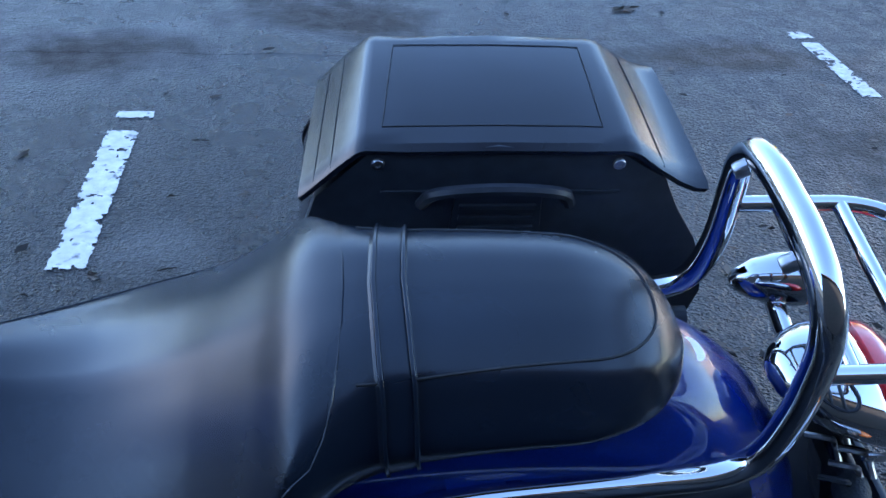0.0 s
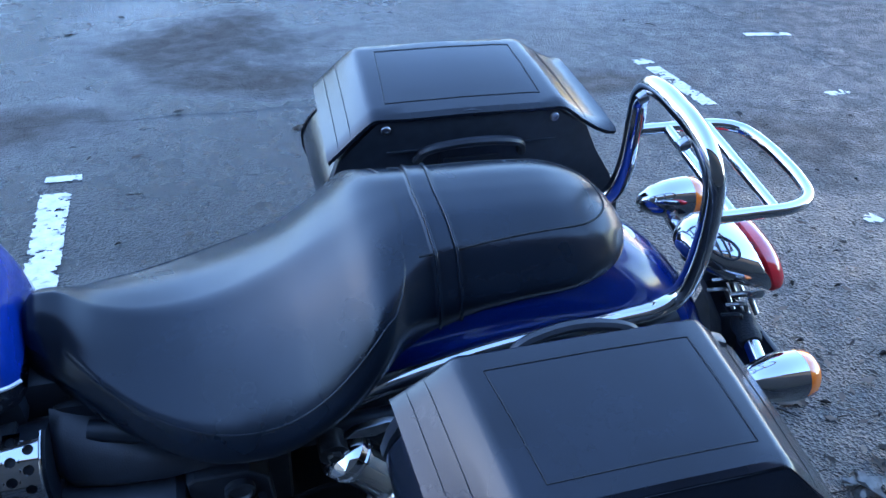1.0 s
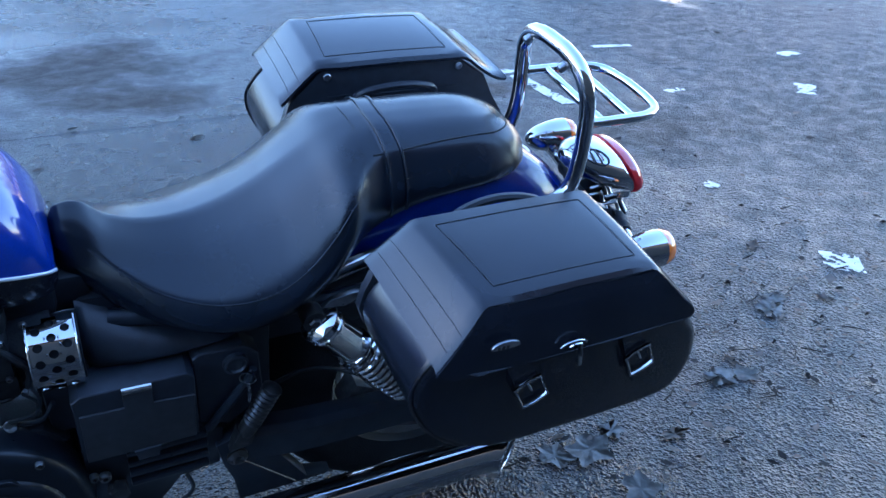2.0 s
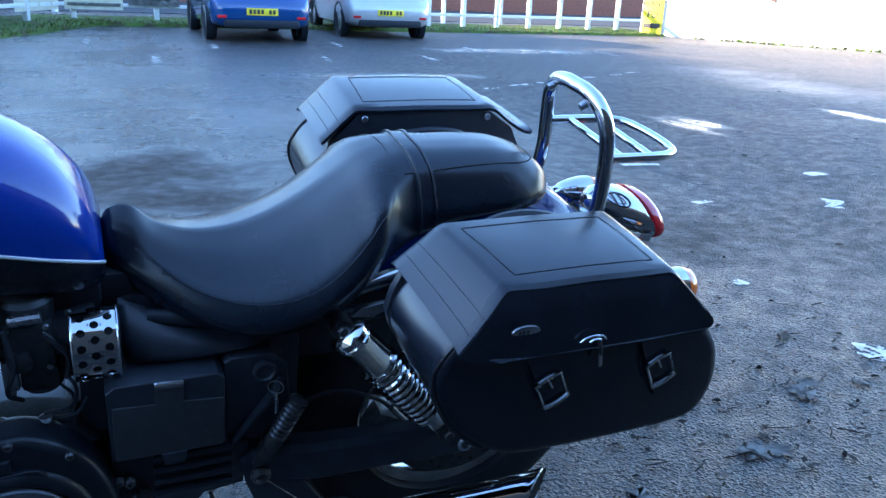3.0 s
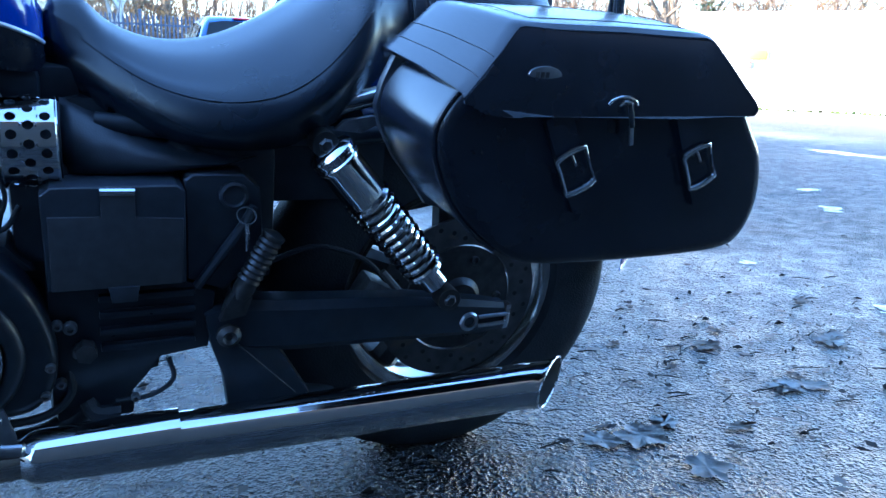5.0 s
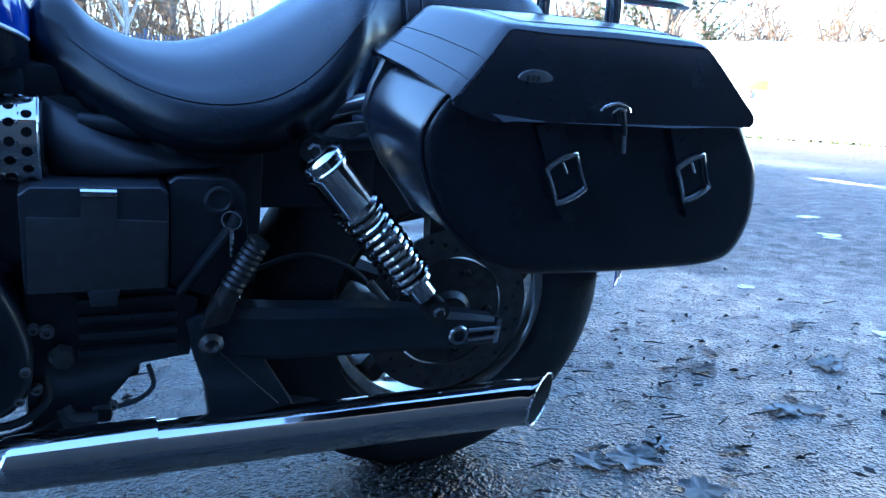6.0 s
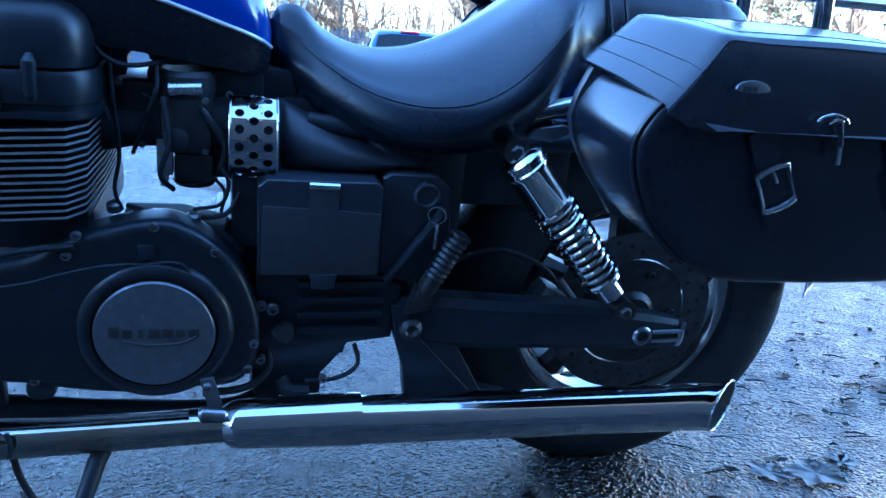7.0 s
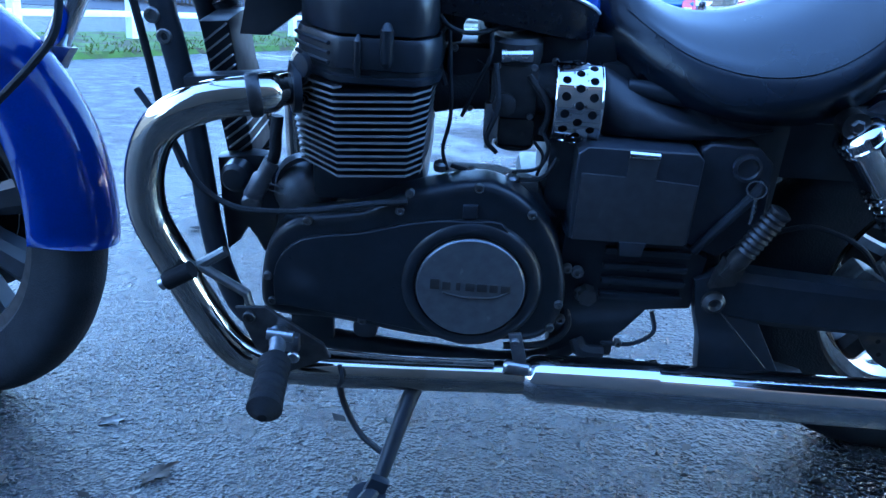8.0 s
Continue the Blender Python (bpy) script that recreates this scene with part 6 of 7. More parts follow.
        loops = [[o @ V(x * w * f, Y(d), z * h * g) for x, z in rim] for f, g, d in ((1.0, 1.0, -0.001), (0.97, 0.98, 0.0018), (0.92, 0.92, 0.0026), (0.84, 0.81, 0.0020), (0.80, 0.78, -0.001))]
        skin(bm, loops, loop=True)
        bk = part("buckle", bm, CHROME, bag, "square chrome strap buckle with bowed ends", smooth=0.9)
        bm = B()
        tube(bm, [o @ V(0, Y(0.002), h * 0.86), o @ V(0.001, Y(0.003), 0.008)], 0.0014, 6)
        part("prong", bm, STEEL, bk)
        bm = B()
        rings = []
        for u in (0.072, 0.05, 0.03, 0.0, -0.03, -0.050, -0.056):
            wd = 0.0175 if u > -0.04 else 0.0175 * (1.0 if u > -0.052 else 0.6)
            rings.append([o @ V(-wd, Y(-0.013), u), o @ V(wd, Y(-0.013), u), o @ V(wd * 0.94, Y(-0.0040), u), o @ V(-wd * 0.94, Y(-0.0040), u)])
        skin(bm, rings)
        part("strap", bm, LEATHER, bag)
    # lock with its key tab, and badge
    bm = B()
    tube(bm, spline([(-0.032, Y(yo + 0.009), 0.731), (-0.026, Y(yo + 0.010), 0.737), (-0.012, Y(yo + 0.011), 0.7405), (0.002, Y(yo + 0.010), 0.737), (0.008, Y(yo + 0.009), 0.731)], 5), 0.0016, 8)
    tube(bm, spline([(-0.018, Y(yo + 0.010), 0.730), (-0.012, Y(yo + 0.012), 0.735), (-0.003, Y(yo + 0.012), 0.734), (0.0, Y(yo + 0.010), 0.730)], 5), 0.0018, 8)
    lk = part("lock", bm, CHROME, bag, "small chrome lock on the lid's edge")
    bm = B()
    tube(bm, [(-0.004, Y(yo + 0.011), 0.733), (0.002, Y(yo + 0.011), 0.715), (0.007, Y(yo + 0.008), 0.706)], 0.003, 8)
    part("cord", bm, BLACK, lk)
    bm = B()
    block(bm, (0.0095, Y(yo + 0.006), 0.695), (0.0055, 0.003, 0.024), 0.001, Matrix.Rotation(-0.2, 4, "Y"))
    part("key_tab", bm, STEEL, lk)
    bm = B()
    slab(bm, [(0.0205 * math.cos(a), (0.0095 if math.sin(a) > 0 else 0.0035) * math.sin(a)) for a in [2 * math.pi * q / 24 for q in range(24)]], 0, 0.004, 0.001)
    bmesh.ops.transform(bm, matrix=Matrix.Translation((-0.12, Y(yo + 0.008) - 0.002, 0.761)), verts=bm.verts)
    bd = part("badge", bm, STEEL, bag, "small metal badge on the lid")
    for i in range(3):
        bm = B()
        block(bm, (-0.130 + i * 0.006, Y(yo + 0.0105), 0.7615), (0.0035, 0.001, 0.006))
        part("badge_bar", bm, BAR_BLACK, bd)
    # stiff back panel with carrying handle
    bm = B()
    pan = [(-0.150, lid_z0 - 0.012), (0.122, lid_z0 - 0.012), (0.185, 0.745), (0.236, 0.64), (0.24, 0.56), (0.2, 0.53), (-0.1, 0.53), (-0.17, 0.575), (-0.222, 0.65), (-0.225, 0.71)]
    if s > 0:
        pan[2:5] = [(0.200, 0.752), (0.258, 0.655), (0.264, 0.57)]
    slab(bm, [(p.x, p.z) for p in spline([(x, 0, z) for x, z in pan], 2, True)], Y(yi - 0.014), Y(yi + 0.002), 0.003)
    part("back_panel", bm, PLASTIC, bag, "flat black back panel")
    bm = B()
    tube(bm, spline([(-0.092, Y(yi - 0.016), 0.765), (-0.075, Y(yi - 0.030), 0.793), (-0.01, Y(yi - 0.036), 0.804), (0.055, Y(yi - 0.030), 0.793), (0.072, Y(yi - 0.016), 0.765)], 6), 0.007, 8)
    grip = part("handle", bm, PLASTIC, bag, "black carrying handle")
    bm = B()
    slab(bm, [(-0.06, 0.715), (0.045, 0.715), (0.04, 0.782), (-0.055, 0.782)], Y(yi - 0.018), Y(yi - 0.01), 0.003)
    part("handle_plate", bm, PLASTIC, bag)
    for i in range(3):
        bm = B()
        block(bm, (-0.008, Y(yi - 0.019), 0.732 + i * 0.016), (0.085, 0.006, 0.006), 0.001)
        part("rib", bm, PLASTIC, bag)
    for x in (-0.105, 0.095):
        bm = B()
        block(bm, (x, Y(yi - 0.0145), 0.782), (0.06, 0.004, 0.004), 0.001)
        part("rib", bm, PLASTIC, bag)
    for x in (-0.138, 0.116):
        bm = B()
        bolt(bm, (x, Y(yi - 0.014), lid_z0 - 0.022), (0, -s, 0), 0.007, 0.004)
        part("panel_bolt", bm, STEEL, bag)
    return bag


saddlebag(-1, 0.228, 0.424, 0.210, 0.811, "black leather saddlebag with buckled straps on the left of the bike")
saddlebag(1, 0.212, 0.418, 0.196, 0.843, "black leather saddlebag with its flat back panel towards the seat")
# bag mounting bars
for s, y in ((1, 0.185),):
    bm = B()
    tube(bm, spline([(-0.262, s * 0.15, 0.60), (-0.252, s * y, 0.66), (-0.240, s * (y + 0.012), 0.70), (-0.22, s * (y + 0.012), 0.73)], 7), 0.006, 8)
    part("bag_rail", bm, BLACK, bike)
bm = B()
slab(bm, [(-0.262, 0.632), (-0.225, 0.628), (-0.19, 0.645), (-0.21, 0.652), (-0.248, 0.645)], -0.165, -0.155, 0.002)
part("bracket", bm, STEEL, bike)

# forward controls: bracket, peg, shift rod
bm = B()
slab(bm, [(-1.070, 0.320), (-1.027, 0.323), (-0.948, 0.268), (-0.938, 0.246), (-1.004, 0.214), (-1.045, 0.255)], -0.232, -0.224, 0.003)
bolt(bm, (-1.050, -0.232, 0.308), r=0.009, h=0.006)
fwd = part("control_bracket", bm, PEG_STEEL, bike, "dull grey forward foot control bracket")
bm = B()
a, b = V(-0.995, -0.312, 0.297), V(-0.989, -0.41, 0.284)
prof = [(0.016, 0.0), (0.021, 0.008)]
for i in range(6):
    prof += [(0.0215, 0.012 + i * 0.012), (0.0195, 0.018 + i * 0.012)]
prof += [(0.022, 0.083), (0.022, 0.090), (0.014, 0.097), (0.006, 0.105)]
lathe(bm, prof, a, b - a, 24)
part("foot_peg", bm, PEG_RUBBER, fwd, "ribbed black rubber foot peg")
bm = B()
tube(bm, [(-1.005, -0.235, 0.286), (-1.004, -0.265, 0.304), (-0.998, -0.29, 0.300), (-0.996, -0.316, 0.296)], [0.010, 0.012, 0.011, 0.010], 16)
tube(bm, [(-1.015, -0.275, 0.310), (-0.98, -0.275, 0.307)], 0.008, 12)
block(bm, (-0.99, -0.240, 0.275), (0.022, 0.014, 0.026), 0.004)
bolt(bm, (-0.985, -0.255, 0.262), r=0.009)
part("peg_mount", bm, STEEL, fwd)
bm = B()
tube(bm, [(-1.125, -0.20, 0.365), (-1.06, -0.205, 0.328), (-1.055, -0.205, 0.300)], 0.007, 10)
tube(bm, [(-1.145, -0.20, 0.352), (-1.088, -0.195, 0.388)], 0.008, 10)
lathe(bm, [(0.012, 0), (0.012, 0.02)], (-1.135, -0.195, 0.355), (0, -1, 0), 12)
part("shift_linkage", bm, DARK_STEEL, fwd)
bm = B()
tube(bm, spline([(-1.20, -0.16, 0.60), (-1.155, -0.17, 0.535), (-1.125, -0.18, 0.482), (-1.08, -0.185, 0.453), (-1.026, -0.187, 0.449), (-0.964, -0.187, 0.455), (-0.90, -0.187, 0.468), (-0.84, -0.182, 0.474)], 8), 0.0045, 8)
part("clutch_cable", bm, RUBBER, engine)

bm = B()
tube(bm, [(-0.955, -0.214, 0.2455), (-0.84, -0.216, 0.2425), (-0.705, -0.216, 0.2450)], 0.0040, 10)
part("shift_rod", bm, CHROME, fwd)
bm = B()
tube(bm, spline([(-0.925, -0.232, 0.236), (-0.921, -0.236, 0.216), (-0.928, -0.226, 0.195), (-0.930, -0.210, 0.190)], 5), 0.0035, 8)
part("cable_tie", bm, RUBBER, fwd)

# side stand
bm = B()
tube(bm, [(-0.806, -0.175, 0.200), (-0.824, -0.217, 0.175), (-0.862, -0.283, 0.065)], [0.013, 0.0125, 0.011], 12)
block(bm, (-0.866, -0.292, 0.062), (0.03, 0.014, 0.05), 0.004, Matrix.Rotation(0.4, 4, "Y"))
bolt(bm, (-0.868, -0.299, 0.062), r=0.008)
tube(bm, [(-0.866, -0.29, 0.06), (-0.88, -0.317, 0.0580)], [0.012, 0.012], 10)
lathe(bm, [(0.028, 0), (0.028, 0.006)], (-0.875, -0.305, 0.0545), (0, -0.17, 0.98), 16)
stand = part("side_stand", bm, BLACK, bike, "black side stand touching the ground")
bm = B()
tube(bm, spline([(-0.930, -0.20, 0.205), (-0.925, -0.205, 0.155), (-0.897, -0.22, 0.105), (-0.853, -0.25, 0.090)], 8), 0.005, 8)
part("stand_spring", bm, RUBBER, stand)

# oil cooler between the down tubes
bm = B()
slab(bm, [(-1.148, 0.668), (-1.106, 0.672), (-1.080, 0.470), (-1.120, 0.470)], -0.050, 0.055, 0.005)
cooler = part("oil_cooler", bm, BLACK, bike, "finned oil cooler on the frame")
tilt = Matrix.Rotation(-0.68, 4, "Y")
for i in range(13):
    bm = B()
    f = i / 12
    block(bm, (-1.124 + 0.026 * f, -0.002, 0.655 - 0.170 * f), (0.040, 0.112, 0.0026), 0.0008, tilt)
    part("fin", bm, STEEL, cooler)
# cables beside the frame
bm = B()
tube(bm, spline([(-1.235, -0.08, 0.76), (-1.224, -0.08, 0.697), (-1.212, -0.08, 0.622), (-1.200, -0.08, 0.54), (-1.17, -0.10, 0.47)], 6), 0.006, 8)
part("wiring_loom", bm, RUBBER, frame_ob)
bm = B()
tube(bm, spline([(-1.27, -0.15, 0.80), (-1.289, -0.15, 0.705), (-1.303, -0.15, 0.662), (-1.336, -0.15, 0.623), (-1.40, -0.14, 0.565), (-1.50, -0.12, 0.48), (-1.58, -0.10, 0.40)], 6), 0.0055, 8)
part("speedometer_cable", bm, RUBBER, bike)

# front fork, mudguard, yokes, turned on the steering head
turning = []
for s in (-1, 1):
    bm = B()
    top, bot = V(-1.30, s * 0.10, 0.90), V(-1.635, s * 0.095, 0.30)
    d = bot - top
    tube(bm, [top + d * t for t in (0, 0.35, 0.55)], 0.0205, 18)
    fork = part("fork_leg", bm, CHROME if s > 0 else STEEL, bike, "front fork leg with a dark lower slider")
    bm = B()
    tube(bm, [top + d * t for t in (0.50, 0.52, 0.97, 1.0)], [0.026, 0.029, 0.028, 0.022], 18)
    part("slider", bm, BLACK, fork)
    turning.append(fork)
bm = B()
block(bm, (-1.335, 0, 0.82), (0.09, 0.26, 0.05), 0.015, Matrix.Rotation(0.5, 4, "Y"))
turning.append(part("yoke", bm, BLACK, bike))
bm = B()
rings = []
for k in range(37):
    an = radians(-4 + 142 * k / 36)
    c = V(-1.64, 0, 0.34)
    ring = []
    for j in range(13):
        u = -1 + 2 * j / 12
        rr = 0.352 - 0.085 * abs(u) ** 2.6
        ring.append(c + V(math.cos(an) * rr, u * 0.078, math.sin(an) * rr))
    rings.append(ring)
skin(bm, rings, closed=False)
bmesh.ops.solidify(bm, geom=bm.faces[:], thickness=0.004)
guard = part("front_mudguard", bm, BLUE, bike, "glossy blue front mudguard", smooth=1.2)
for s in (-1, 1):
    bm = B()
    slab(bm, [(-1.53, 0.60), (-1.42, 0.60), (-1.50, 0.50), (-1.56, 0.50)], s * 0.078, s * 0.098, 0.004)
    bolt(bm, (-1.46, s * 0.098, 0.56), (0, s, 0), r=0.009)
    part("guard_bracket", bm, STEEL, guard)
bm = B()
tube(bm, spline([(-1.44, -0.11, 0.72), (-1.45, -0.115, 0.62), (-1.50, -0.115, 0.54), (-1.58, -0.11, 0.48), (-1.62, -0.1, 0.40)], 8), 0.006, 8)
hose = part("brake_hose", bm, RUBBER, bike)
STEER = Matrix.Translation((-1.27, 0, 0.86)) @ Matrix.Rotation(radians(-20), 4, Vector((0.5, 0, 0.866))) @ Matrix.Translation((1.27, 0, -0.86))
for ob in turning + [front_wheel, guard, hose]:
    ob.matrix_basis = STEER
# handlebar and headlamp, out of sight above the tank
bm = B()
tube(bm, spline([(-1.0, -0.42, 1.02), (-1.12, -0.38, 1.05), (-1.26, -0.12, 1.02), (-1.28, 0, 1.0), (-1.26, 0.12, 1.02), (-1.12, 0.38, 1.05), (-1.0, 0.42, 1.02)], 8), 0.0125, 14)
part("handlebar", bm, CHROME, bike)


# ---- parked cars ----
def hatchback(m, paint, label, plate_mat, back_lamp):
    car = base("car", m, label, "car", "parked cars")
    bm = B()
    rings = []
    for y, w, zl, zb in ((-1.985, 0.62, 0.40, 0.56), (-1.96, 0.74, 0.33, 0.62), (-1.90, 0.80, 0.27, 0.72), (-1.82, 0.835, 0.24, 0.90), (-1.6, 0.85, 0.22, 0.955), (-1.0, 0.86, 0.20, 0.96), (0.0, 0.865, 0.20, 0.95), (0.9, 0.86, 0.20, 0.92), (1.4, 0.83, 0.22, 0.86), (1.8, 0.74, 0.26, 0.74), (1.96, 0.60, 0.32, 0.60)):
        half = [(0.0, zl), (w * 0.82, zl), (w * 0.95, zl + 0.06), (w, zl * 0.5 + zb * 0.5 - 0.03), (w * 0.985, zb * 0.82 + zl * 0.18), (w * 0.93, zb - 0.01), (w * 0.5, zb + 0.012), (0.0, zb + 0.018)]
        rings.append([V(x, y, z) for x, z in half] + [V(-x, y, z) for x, z in half[-2:0:-1]])
    skin(bm, rings)
    body = part("body", bm, paint, car, smooth=0.8)
    bm = B()
    rings = []
    for y, wl, zl, wt, zt in ((-1.84, 0.76, 0.93, 0.74, 0.955), (-1.80, 0.775, 0.94, 0.70, 1.08), (-1.68, 0.785, 0.94, 0.63, 1.34), (-1.56, 0.79, 0.94, 0.595, 1.43), (-1.2, 0.80, 0.94, 0.59, 1.475), (-0.4, 0.805, 0.94, 0.59, 1.49), (0.2, 0.80, 0.93, 0.585, 1.45), (0.7, 0.79, 0.92, 0.62, 1.20), (1.1, 0.77, 0.90, 0.73, 0.93)):
        half = [(0.0, zl - 0.05), (wl, zl - 0.05), (wl, zl), (wt + 0.03, zt - 0.07 if zt - zl > 0.2 else zt - 0.01), (wt - 0.05, zt), (wt * 0.5, zt + 0.012), (0.0, zt + 0.015)]
        rings.append([V(x, y, z) for x, z in half] + [V(-x, y, z) for x, z in half[-2:0:-1]])
    skin(bm, rings)
    part("cabin", bm, paint, body, smooth=0.8)
    bm = B()
    q = [(-0.655, -1.815, 1.035), (0.655, -1.815, 1.035), (0.575, -1.690, 1.345), (0.34, -1.668, 1.385), (-0.34, -1.668, 1.385), (-0.575, -1.690, 1.345)]
    a = [bm.verts.new((x, y - 0.035, z)) for x, y, z in q]
    b = [bm.verts.new((x, y + 0.012, z - 0.004)) for x, y, z in q]
    bm.faces.new(a)
    bm.faces.new(b[::-1])
    for i in range(6):
        bm.faces.new((a[i], b[i], b[(i + 1) % 6], a[(i + 1) % 6]))
    part("rear_window", bm, CAR_GLASS, car)
    for s in (-1, 1):
        for y0, y1, z1a, z1b in ((-1.50, -0.62, 1.30, 1.38), (-0.52, 0.45, 1.38, 1.30)):
            bm = B()
            q = [(s * 0.800, y0, 1.00), (s * 0.806, y1, 0.99), (s * 0.672, y1 - (0.22 if y1 > 0 else 0.0), z1b), (s * 0.672, y0 + (0.1 if y0 < -1 else 0), z1a)]
            a = [bm.verts.new(p) for p in q]
            b = [bm.verts.new((x - s * 0.02, y, z)) for x, y, z in q]
            bm.faces.new(a)
            bm.faces.new(b[::-1])
            for i in range(4):
                bm.faces.new((a[i], b[i], b[(i + 1) % 4], a[(i + 1) % 4]))
            part("side_window", bm, CAR_GLASS, car)
        bm = B()
        rings = []
        for z, x0, x1, y in ((0.76, 0.66, 0.81, -1.885), (0.86, 0.57, 0.815, -1.872), (0.98, 0.58, 0.80, -1.852), (1.08, 0.66, 0.775, -1.82)):
            rings.append([V(s * x0, y, z), V(s * x1, y + 0.03, z), V(s * (x1 + 0.012), y + 0.16, z), V(s * x0, y + 0.12, z)])
        skin(bm, rings)
        lamp = part("tail_light", bm, RED_LENS, car)
        bm = B()
        block(bm, (s * 0.665, -1.886, 0.835), (0.13, 0.03, 0.105), 0.012)
        part("clear_lens", bm, back_lamp, lamp)
        bm = B()
        block(bm, (s * 0.66, -1.972, 0.41), (0.15, 0.02, 0.045), 0.006)
        part("fog_lamp", bm, RED_LENS, car)
        bm = B()
        lathe(bm, [(0.02, 0), (0.10, 0.02), (0.11, 0.09), (0.06, 0.12)], (s * 0.87, 0.55, 1.02), (s, -0.1, 0), 14)
        for v in bm.verts:
            v.co.z = 1.02 + (v.co.z - 1.02) * 0.62
        part("door_mirror", bm, BLACK, car)
        for y in (-1.24, 1.24):
            bm = B()
            ring_lathe(bm, [(0.305, -0.07), (0.31, -0.03), (0.31, 0.06), (0.30, 0.09), (0.20, 0.09), (0.20, -0.07)], (s * 0.755, y, 0.31), (s, 0, 0), 32)
            wh = part("wheel", bm, RUBBER, car)
            bm = B()
            lathe(bm, [(0.205, 0.055), (0.20, 0.075), (0.15, 0.07), (0.06, 0.085), (0.0, 0.085)], (s * 0.755, y, 0.31), (s, 0, 0), 28)
            part("wheel_trim", bm, ALLOY, wh)
            bm = B()
            ring_lathe(bm, [(0.30, 0.0), (0.36, 0.0), (0.365, 0.115), (0.355, 0.122), (0.30, 0.10)], (s * 0.75, y, 0.31), (s, 0, 0), 32)
            part("wheel_arch", bm, BLACK, wh)
    bm = B()
    block(bm, (0, -1.955, 0.30), (1.25, 0.09, 0.13), 0.03)
    part("lower_bumper", bm, BLACK, car)
    bm = B()
    block(bm, (0, -1.99, 0.50), (0.52, 0.016, 0.115), 0.004)
    pl = part("number_plate", bm, plate_mat, car, "yellow rear number plate")
    for i in range(7):
        if i != 4:
            bm = B()
            block(bm, (-0.195 + i * 0.065, -2.0, 0.50), (0.045, 0.004, 0.07), 0.001)
            part("bar", bm, BAR_BLACK, pl)
    bm = B()
    block(bm, (0, -1.60, 1.438), (0.34, 0.05, 0.03), 0.008)
    part("brake_light", bm, RED_LENS, car)
    bm = B()
    ring_lathe(bm, [(0.045, -0.006), (0.045, 0.006), (0.028, 0.006), (0.028, -0.006)], (0, -1.872, 0.90), (0, 1, 0.2), 4)
    part("emblem", bm, CHROME, car)
    bm = B()
    tube(bm, [(0.05, -1.852, 1.05), (-0.25, -1.835, 1.10), (-0.42, -1.828, 1.12)], 0.008, 6)
    part("wiper", bm, BLACK, car)
    bm = B()
    tube(bm, [(-0.60, -1.872, 0.70), (0.60, -1.872, 0.70)], 0.006, 6)
    tube(bm, [(-0.58, -1.872, 0.70), (-0.60, -1.80, 1.0)], 0.005, 6)
    tube(bm, [(0.58, -1.872, 0.70), (0.60, -1.80, 1.0)], 0.005, 6)
    part("tailgate_gap", bm, BLACK, body)
    return car


CLEAR = material("clear_lens", (0.7, 0.68, 0.68), 0.15)
hatchback(pose(2.20, 14.55, 0, 0, 0, -1.0), CAR_BLUE, "blue five-door hatchback parked with its back to the yard", YELLOW, CLEAR)
hatchback(pose(4.98, 15.75, 0, 0, 0, -3.0), CAR_WHITE, "silver hatchback parked beside the blue car", YELLOW, CLEAR)
hatchback(pose(-2.95, 15.1, 0, 0, 0, 6.0), CAR_DARK, "dark grey hatchback parked by the railing", YELLOW, CLEAR)


# ---- trees, scrub and poles beyond the road ----
def grow(seed, height, spread, levels=4):
    """Limbs and twigs of a bare tree: two bmeshes."""
    rnd = random.Random(seed)
    wood, twigs = B(), B()
    tips = []

    def limb(p, d, ln, r, lv):
        pts, rs = [p], [r]
        n = 4
        for i in range(n):
            d = (d + Vector((rnd.uniform(-1, 1), rnd.uniform(-1, 1), rnd.uniform(-0.3, 0.8))) * 0.16).normalized()
            p = p + d * ln / n
            pts.append(p.copy())
            rs.append(r * (1 - 0.55 * (i + 1) / n))
        tube(wood, pts, rs, 7 if lv < 2 else 4)
        if lv >= levels - 1:
            tips.append((pts[1:], d))
            return
        for k in range(3 if lv else 7):
            f = rnd.uniform(0.35, 1.0) if lv else rnd.uniform(0.30, 1.0)
            i = min(n - 1, int(f * n))
            q = pts[i].lerp(pts[i + 1], f * n - i)
            a = rnd.uniform(0, 6.28)
            side = (d.orthogonal().normalized() * math.cos(a) + d.cross(d.orthogonal().normalized()) * math.sin(a))
            limb(q, (d * rnd.uniform(0.5, 1.0) + side * spread).normalized(), ln * rnd.uniform(0.42, 0.62), rs[i] * 0.62, lv + 1)

    limb(Vector((0, 0, -0.1)), Vector((0, 0, 1)), height * 0.62, height * 0.02, 0)
    for pts, d in tips:
        for k in range(9):
            q = pts[rnd.randrange(len(pts))]
            e = (d + Vector((rnd.uniform(-1, 1), rnd.uniform(-1, 1), rnd.uniform(-0.6, 0.9)))).normalized() * rnd.uniform(0.35, 1.1)
            mid = q + e * 0.5 + Vector((rnd.uniform(-1, 1), rnd.uniform(-1, 1), rnd.uniform(-1, 1))) * 0.08
            tube(twigs, [q, mid, q + e], [0.014, 0.011, 0.004], 3, cap=False)
    return wood, twigs


